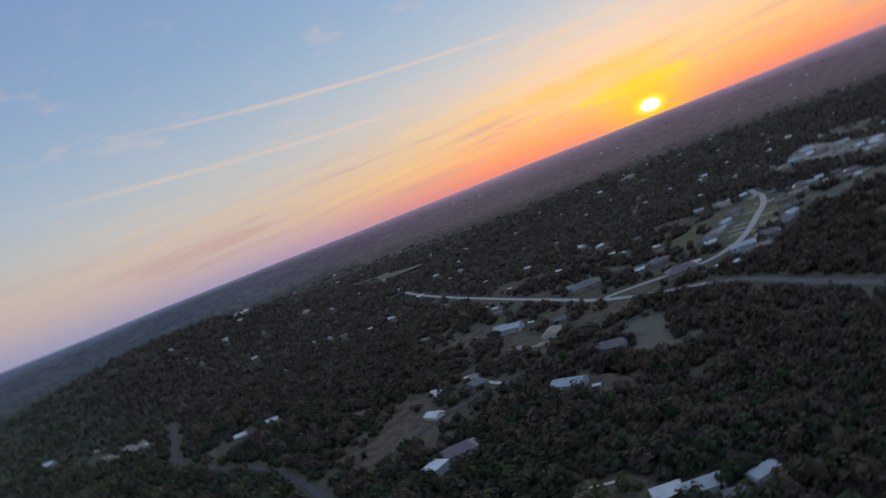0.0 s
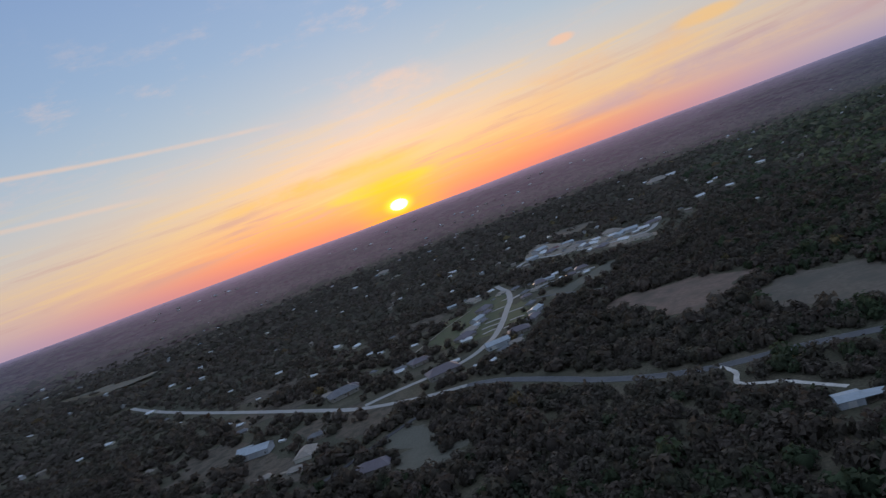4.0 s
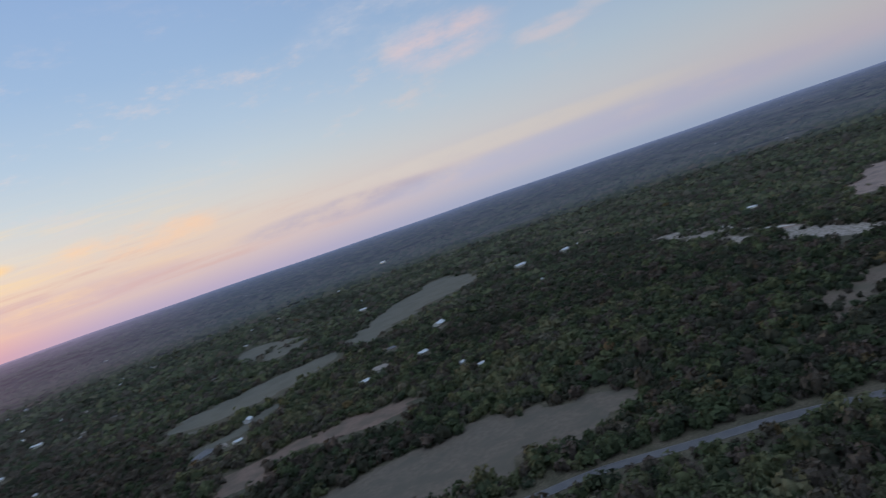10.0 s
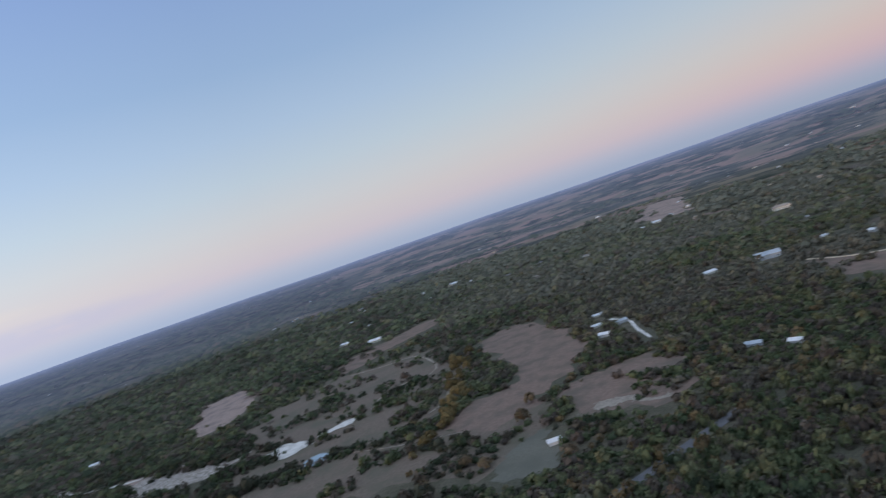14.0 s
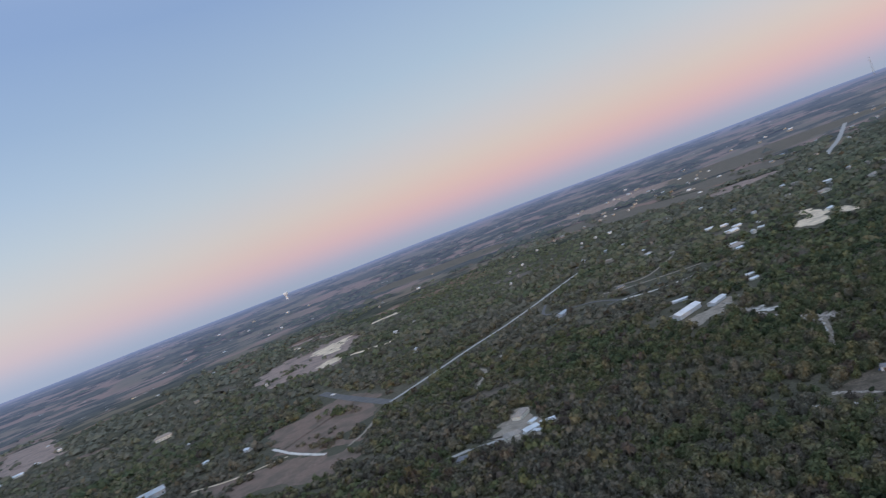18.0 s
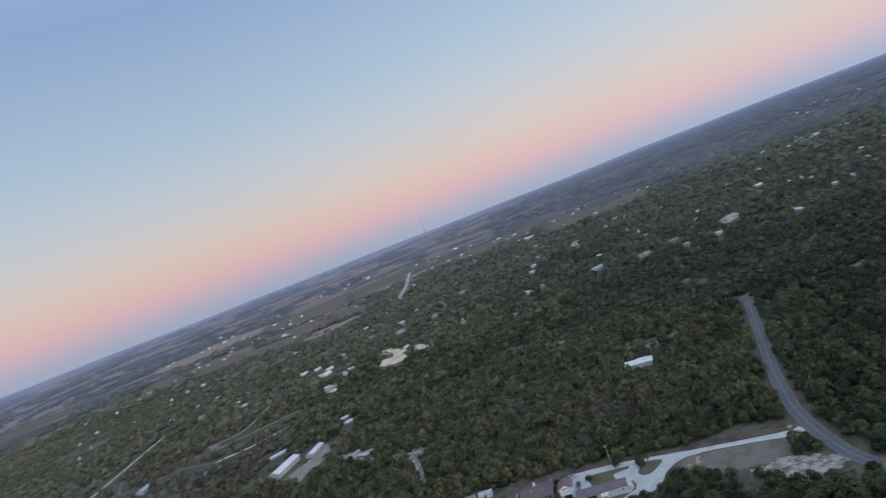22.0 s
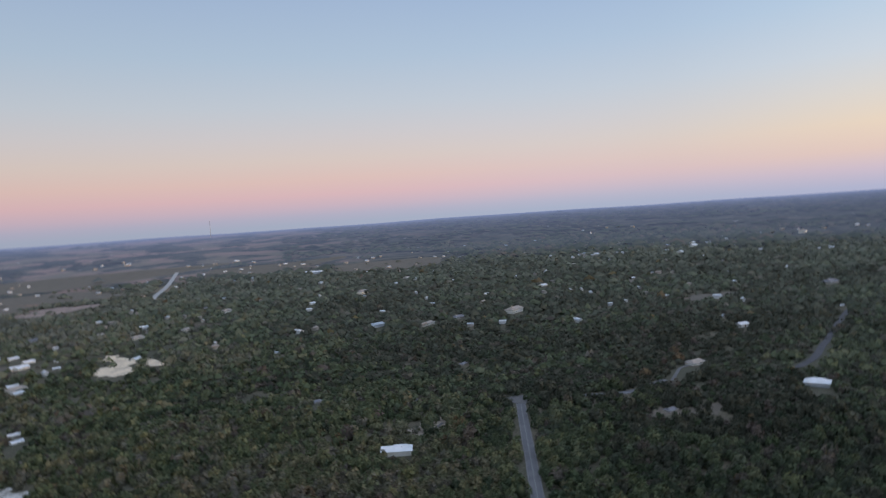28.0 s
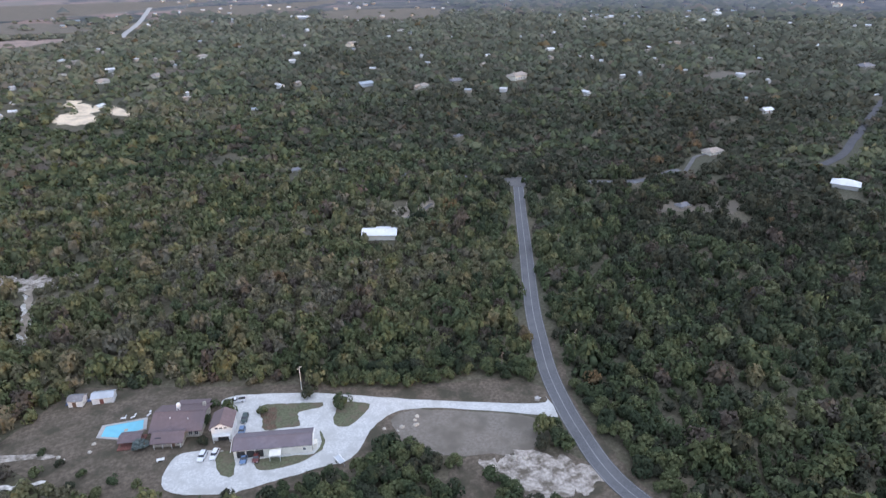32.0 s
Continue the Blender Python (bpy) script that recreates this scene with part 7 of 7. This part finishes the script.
def growth(x, y):
    """Where trees may stand: off the roads, fields and buildings, thin in gaps."""
    keep = np.ones(len(x), bool)
    dice = wood_rng.uniform(0, 1, len(x))
    gaps = 0.6 * value_noise(x, y, 34.0, 21) + 0.4 * value_noise(x, y, 12.0, 22)
    keep &= dice < np.clip((gaps - 0.25) / 0.18, np.where((y > 30) | (np.hypot(x + 150, y + 260) < 150), 0.6, 0.45), 1.0)
    # trees that would hide an opening from the camera, near the middle of the plan, are left out
    r = np.hypot(x, y)
    views = [(x, y)]
    for out in (0.02, 0.04):
        grow = 1 + np.where(r > 300, out, 0.0)
        views.append((x * grow, y * grow))
    # trees left in the open stand in clumps, and the edge of the woods is uneven
    dice = 0.74 * value_noise(x, y, 30.0, 24) + 0.26 * wood_rng.uniform(0, 1, len(x))
    rank = np.argsort(np.argsort(dice)) / max(len(x), 1)
    rough = np.where(np.hypot(x / U + 75, y / U + 265) < 115, 0.0, np.clip(r / 400, 0.5, 2.0))
    dx, dy = (value_noise(x, y, 17.0, 25) - 0.5) * 15 * rough, (value_noise(x, y, 17.0, 26) - 0.5) * 15 * rough
    for line, share_kept, deep in OPEN_AREAS:
        hidden = rank > share_kept
        small = min(float(np.ptp(line, axis=0).min()) / 60.0, 1.0)
        for vx, vy in views if deep else views[:1]:
            keep &= ~(inside(line, vx + dx * small, vy + dy * small) & hidden)
    dice = wood_rng.uniform(0, 1, len(x))
    for sx, sy, rx, ry, share_kept in SPARSE:
        near = ((x / U - sx) / rx) ** 2 + ((y / U - sy) / ry) ** 2 < 1
        keep &= ~(near & (dice > share_kept))
    for line, gap in ROAD_LINES:
        for vx, vy in views[:2] if gap > 5 else views[:1]:
            lo, hi = line.min(0) - gap, line.max(0) + gap
            near = np.where(keep & (vx > lo[0]) & (vx < hi[0]) & (vy > lo[1]) & (vy < hi[1]))[0]
            if len(near) == 0:
                continue
            p = np.stack([vx[near], vy[near]], -1)
            best = np.full(len(near), 1e9)
            for a, b in zip(line, line[1:]):
                d = b - a
                s = np.clip(((p - a) @ d) / (d @ d + 1e-9), 0, 1)
                best = np.minimum(best, np.hypot(*(p - a - s[:, None] * d).T))
            keep[near[best < gap + 1.0]] = False
    # round each building, and in a strip towards the camera so that it shows
    for fx, fy, fr in FEET:
        far = math.hypot(fx, fy)
        ux, uy = fx / far, fy / far
        ahead, aside = (fx - x) * ux + (fy - y) * uy, (x - fx) * uy - (y - fy) * ux
        keep &= ((x - fx) ** 2 + (y - fy) ** 2 > fr * fr) & ~((ahead > 0) & (ahead < fr + (4.0 if far < 520 else min(0.042 * far, 75.0))) & (abs(aside) < fr * (0.85 - 0.25 * ahead / (fr + 60.0))))
    # the open plain to the south-east keeps only belts of trees
    plain = 0.62 * x - 0.78 * y
    belt = 0.6 * value_noise(x, y, 330.0, 41) + 0.4 * value_noise(x, y, 90.0, 42)
    keep &= ~((plain > 1500) & (plain > 0.6 * r) & (belt < 0.44 + np.clip((plain - 1400) / 4000, 0, 0.12)))
    return keep


def scatter(inner, outer, cell):
    """Jittered places on a ring round the middle of the plan, with one to each cell."""
    g = np.arange(-outer, outer, cell)
    x, y = np.meshgrid(g, g)
    x = x.ravel() + wood_rng.uniform(0, cell, x.size)
    y = y.ravel() + wood_rng.uniform(0, cell, y.size)
    r = np.hypot(x, y)
    ok = (r >= inner) & (r < outer)
    x, y = x[ok], y[ok]
    ok = growth(x, y)
    return x[ok], y[ok]


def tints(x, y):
    """Tint of each tree, in drifts: green cedar to the south, darker to the south-west, greyer and browner woods
    elsewhere; and its share of painted haze.
    """
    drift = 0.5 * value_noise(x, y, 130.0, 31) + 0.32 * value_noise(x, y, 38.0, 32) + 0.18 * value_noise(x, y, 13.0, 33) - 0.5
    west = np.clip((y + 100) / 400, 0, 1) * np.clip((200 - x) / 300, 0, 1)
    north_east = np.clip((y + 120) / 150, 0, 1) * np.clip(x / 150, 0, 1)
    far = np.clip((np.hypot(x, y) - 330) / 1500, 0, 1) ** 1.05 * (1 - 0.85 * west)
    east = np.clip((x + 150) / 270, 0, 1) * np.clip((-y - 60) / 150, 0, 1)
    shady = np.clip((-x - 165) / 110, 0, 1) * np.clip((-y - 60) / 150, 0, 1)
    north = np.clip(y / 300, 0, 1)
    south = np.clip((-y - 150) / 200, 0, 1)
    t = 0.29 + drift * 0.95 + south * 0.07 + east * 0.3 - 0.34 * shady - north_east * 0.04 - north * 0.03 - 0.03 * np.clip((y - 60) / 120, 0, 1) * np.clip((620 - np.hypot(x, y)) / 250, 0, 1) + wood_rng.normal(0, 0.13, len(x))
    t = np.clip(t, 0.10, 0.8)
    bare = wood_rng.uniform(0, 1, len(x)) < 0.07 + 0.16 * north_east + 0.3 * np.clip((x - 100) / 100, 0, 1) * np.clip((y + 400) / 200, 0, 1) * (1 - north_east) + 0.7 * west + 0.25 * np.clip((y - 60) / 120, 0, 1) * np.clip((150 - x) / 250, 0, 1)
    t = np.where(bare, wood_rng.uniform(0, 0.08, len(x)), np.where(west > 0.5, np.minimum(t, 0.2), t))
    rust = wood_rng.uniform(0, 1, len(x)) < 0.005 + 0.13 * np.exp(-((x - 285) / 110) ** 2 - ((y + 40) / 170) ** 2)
    # painted haze grows with distance, broken by the tint drifts
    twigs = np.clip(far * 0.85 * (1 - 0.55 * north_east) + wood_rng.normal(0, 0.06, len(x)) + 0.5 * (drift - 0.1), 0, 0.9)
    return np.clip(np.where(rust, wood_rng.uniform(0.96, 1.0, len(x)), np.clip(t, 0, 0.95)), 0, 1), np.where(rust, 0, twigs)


LOW_SCRUB = smooth([(710, -1015), (512, -961), (394, -993), (313, -1133), (260, -1250), (600, -1500), (1100, -1500), (950, -1200)], 4, True)  # smooth olive brush beyond the straight road


def plant(name, x, y, radius, tall, templates, label, mat=LEAF):
    """Joins a stand of trees into one mesh."""
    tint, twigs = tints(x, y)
    kind = wood_rng.integers(0, len(templates), len(x))
    turn = wood_rng.uniform(0, 2 * np.pi, len(x))
    rad = radius * np.clip(wood_rng.lognormal(0, 0.33, len(x)), 0.5, 1.9)
    brush = inside(LOW_SCRUB, x, y)
    rad, tint, twigs = np.where(brush, rad * 0.62, rad), np.where(brush, 0.4 + 0.25 * (tint - 0.4), tint), np.where(brush, twigs * 0.4, twigs)
    high = rad * wood_rng.uniform(tall * 0.8, tall * 1.25, len(x))
    floor_z = land(x, y)
    all_v, all_f, all_t, all_g, base = [], [], [], [], 0
    for k, (tv, tf) in enumerate(templates):
        who = np.where(kind == k)[0]
        c, s = np.cos(turn[who])[:, None], np.sin(turn[who])[:, None]
        vx = (tv[None, :, 0] * c - tv[None, :, 1] * s) * rad[who][:, None] + x[who][:, None]
        vy = (tv[None, :, 0] * s + tv[None, :, 1] * c) * rad[who][:, None] + y[who][:, None]
        vz = (tv[None, :, 2] + 0.4) * high[who][:, None] + floor_z[who][:, None] - 0.05
        all_v.append(np.stack([vx, vy, vz], -1).reshape(-1, 3))
        all_f.append((tf[None] + (np.arange(len(who)) * len(tv))[:, None, None] + base).reshape(-1, 3))
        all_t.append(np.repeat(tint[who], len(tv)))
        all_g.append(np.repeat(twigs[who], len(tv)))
        base += len(who) * len(tv)
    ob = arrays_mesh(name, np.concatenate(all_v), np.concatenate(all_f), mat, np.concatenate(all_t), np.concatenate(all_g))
    return tagged(ob, label, "woods", kind="stuff")


# single trees round the yard, the drive and the bend of the road, each with trunk and crown


def tree_meshes(count):
    made = []
    for k in range(count):
        v, f = crown_template(440, 9, 0.15, 0.52, 1.1)
        me = bpy.data.meshes.new("crown")
        me.from_pydata(((v + np.array([0, 0, 0.4])) * np.array([1, 1, 0.86]) + np.array([0, 0, 0.22])).tolist(), [], f.tolist())
        me.materials.append(CROWN)
        bm = rod(0.075, 0.75, 7, 0.04)
        for a in range(4):
            rod(0.035, 0.5, 5, 0.012, m=pose(0, 0, 0.3 + 0.06 * a, 38, 0, a * 95 + k * 30), bm=bm)
        made.append((me, kept_mesh(bm, "trunk", BARK)))
    return made


TREES = tree_meshes(8)
single_rng = np.random.default_rng(8)


def single_tree(x, y, radius, k, label="evergreen oak or cedar with an uneven dark crown", group="trees round the yard and the road"):
    """x and y in metres."""
    thing = new("tree")
    crown, trunk = TREES[k % len(TREES)]
    share("trunk", trunk, thing, pose(0, 0, 0))
    share("crown", crown, thing, pose(0, 0, 0))
    thing.matrix_basis = pose(x, y, float(land(x, y)) - 0.03, 0, 0, float(single_rng.uniform(0, 360))) @ Matrix.Diagonal((radius, radius, radius * float(single_rng.uniform(1.05, 1.5)), 1))
    return tagged(thing, label, "tree", group)


def near_zone(x, y):
    u, v = x / U, y / U
    return (v < -190) & (v > -330) & (u < 8) & (u > -230)


def northern(x, y):
    """The taller, rounder oak woods round the fields."""
    return y > 30 + 0.25 * x + 40 * (value_noise(x, y, 60.0, 61) - 0.5)


wx, wy = scatter(0, 620, 4.1)
low = ~northern(wx, wy)
wx, wy = wx[low], wy[low]
zone = near_zone(wx, wy)
order = np.argsort(np.hypot(wx[zone] / U + 110, wy[zone] / U + 235))[:290]
chosen = np.where(zone)[0][order]
for k, i in enumerate(chosen):
    single_tree(float(wx[i]), float(wy[i]), float(single_rng.uniform(2.0, 3.6)), k)
for k, (x, y, r) in enumerate(((-82.6, -280.6, 2.6), (-90.2, -271.4, 3.2), (-60.5, -284.5, 2.6), (-53.6, -283, 2.0), (-68.5, -279.5, 1.7), (-50.8, -274.6, 1.8))):
    single_tree(x * U, y * U, r, k, "single dark oak standing in the gravel lot", "trees in the lot")
for child in single_tree(-36.2 * U, -280.2 * U, 2.5, 3, "blue-grey cedar beside the deck", "trees in the lot").children:
    if child.name.startswith("crown"):
        child.material_slots[0].link = "OBJECT"
        child.material_slots[0].material = BLUE_CEDAR
for k, (x, y, r) in enumerate(((-22, -277, 1.5), (-29, -270.5, 1.7), (-17, -284, 1.3), (-25, -267.5, 1.9), (-13, -291, 1.4), (-34, -266.5, 1.5), (-19, -272.5, 1.8), (-57, -289.5, 1.7), (-60, -287, 1.3), (-12, -283, 2.0))):
    single_tree(x * U, y * U, r, k, "low scrubby oak on the bare yard", "yard shrubs")
for child in single_tree(-157.0 * U, -273.0 * U, 2.6, 5, "yellowing oak at the edge of the road", "trees round the yard and the road").children:
    if child.name.startswith("crown"):
        child.material_slots[0].link = "OBJECT"
        child.material_slots[0].material = YELLOW_OAK
rest = np.ones(len(wx), bool)
rest[chosen] = False
wx, wy = wx[rest], wy[rest]
close = (wx / U < 70) & (wx / U > -330) & (wy / U < -175) & (wy / U > -400)
near = ~close & (np.hypot(wx + 70, wy + 200) < 360)
other = ~close & ~near
plant("woodland", wx[close], wy[close], 2.7, 1.35, [crown_template(128, 9, 0.2, 0.55, 1.12) for _ in range(10)], "dense evergreen oak and cedar scrub beside the road")
plant("woodland", wx[near], wy[near], 2.75, 1.3, [crown_template(38, 8, 0.3, 0.62, 1.12) for _ in range(10)], "dense evergreen oak and cedar scrub with grey gaps")
plant("woodland", wx[other], wy[other], 2.9, 0.98, [crown_template(21, 7, 0.36, 0.66, 1.12) for _ in range(10)], "dense oak and cedar woods with brown and grey crowns")
nx, ny = scatter(0, 700, 5.7)
tall = northern(nx, ny)
nx, ny = nx[tall], ny[tall]
beside = np.hypot(nx + 20, ny - 30) < 330
plant("woodland", nx[beside], ny[beside], 3.8, 1.1, [crown_template(56, 8, 0.26, 0.6, 1.12) for _ in range(10)], "rounded brown and olive oaks beside the country road")
plant("woodland", nx[~beside], ny[~beside], 3.8, 1.1, [crown_template(24, 7, 0.36, 0.7, 1.12) for _ in range(10)], "rounded brown and olive oaks round the fields")
mx, my = scatter(620, 860, 6.0)
outer = ~northern(mx, my) | (np.hypot(mx, my) > 700)
mx, my = mx[outer], my[outer]
plant("woodland", mx, my, 3.6, 1.0, [crown_template(13, 6, 0.42, 0.74, 1.12) for _ in range(8)], "rolling woods beyond the fields")
mx, my = scatter(860, 1250, 7.2)
plant("woodland", mx, my, 4.3, 0.9, [crown_template(4, 4, 0.55, 0.9, 1.1) for _ in range(8)], "rolling woods farther beyond the fields")
fx, fy = scatter(1250, 2100, 12.5)
thin = wood_rng.uniform(0, 1, len(fx)) < np.clip((2100 - np.hypot(fx, fy)) / 350, 0.2, 1)
plant("woodland", fx[thin], fy[thin], 6.4, 0.75, [crown_template(3, 4, 0.5, 0.95) for _ in range(6)], "far woods running to the plain")


def far_stands(inner, outer, cell, radius, tall, label):
    """Clumps of trees of the distance, in belts with open land between."""
    x, y = scatter(inner, outer, cell)
    belts = 0.5 * value_noise(x, y, 420.0, 71) + 0.3 * value_noise(x, y, 150.0, 72) + 0.2 * value_noise(x, y, 60.0, 73)
    plain = (0.62 * x - 0.78 * y) / np.hypot(x, y)
    ok = belts > 0.34 + 0.16 * np.clip((plain - 0.35) / 0.4, 0, 1)
    plant("far_woods", x[ok], y[ok], radius, tall, [crown_template(1, 1, 0.3, 1.0) for _ in range(8)], label, FAR_LEAF)


far_stands(1900, 3000, 22.0, 12.0, 0.52, "far belts of woods on the plain")
far_stands(3000, 4600, 44.0, 23.0, 0.22, "hazy belts of woods on the far ridges")

# brown and russet oaks that stand out of the green
for k, (x, y, r) in enumerate(((-348, -402, 4.6), (-397, -417, 5.4), (-414, -436, 4.6), (-465, -375, 3.6), (-298, -572, 3.6), (-158, -277, 2.6), (-109, -494, 4.2), (301, -4, 4.6), (345, -38, 5.0), (374, -52, 4.6), (243, 30, 3.6), (270, 78, 3.8), (276, 92, 3.6),
                               (225, -14, 3.2), (312, 5, 4.4), (303, 30, 4.0), (266, 120, 3.4), (256, 113, 3.4), (254, 92, 3.4), (246, 74, 3.4), (236, 205, 3.4), (220, 180, 3.2))):
    ob = single_tree(x * U, y * U, r, k, "russet-brown oak standing out of the green woods", "russet oaks")
    for child in ob.children:
        if child.name.startswith("crown"):
            child.material_slots[0].link = "OBJECT"
            child.material_slots[0].material = RUSSET

# a belt of yellowing oaks along the brown meadow
oak_rng = np.random.default_rng(19)
for k in range(26):
    s = k / 25
    x, y = (372 + 210 * s + oak_rng.normal(0, 6), 14 - 66 * s + oak_rng.normal(0, 7))
    ob = single_tree(x * U, y * U, float(oak_rng.uniform(4.0, 6.2)), k, "yellow-brown oak in a belt beside a meadow", "yellowing oaks")
    for child in ob.children:
        if child.name.startswith("crown"):
            child.material_slots[0].link = "OBJECT"
            child.material_slots[0].material = YELLOW_OAK
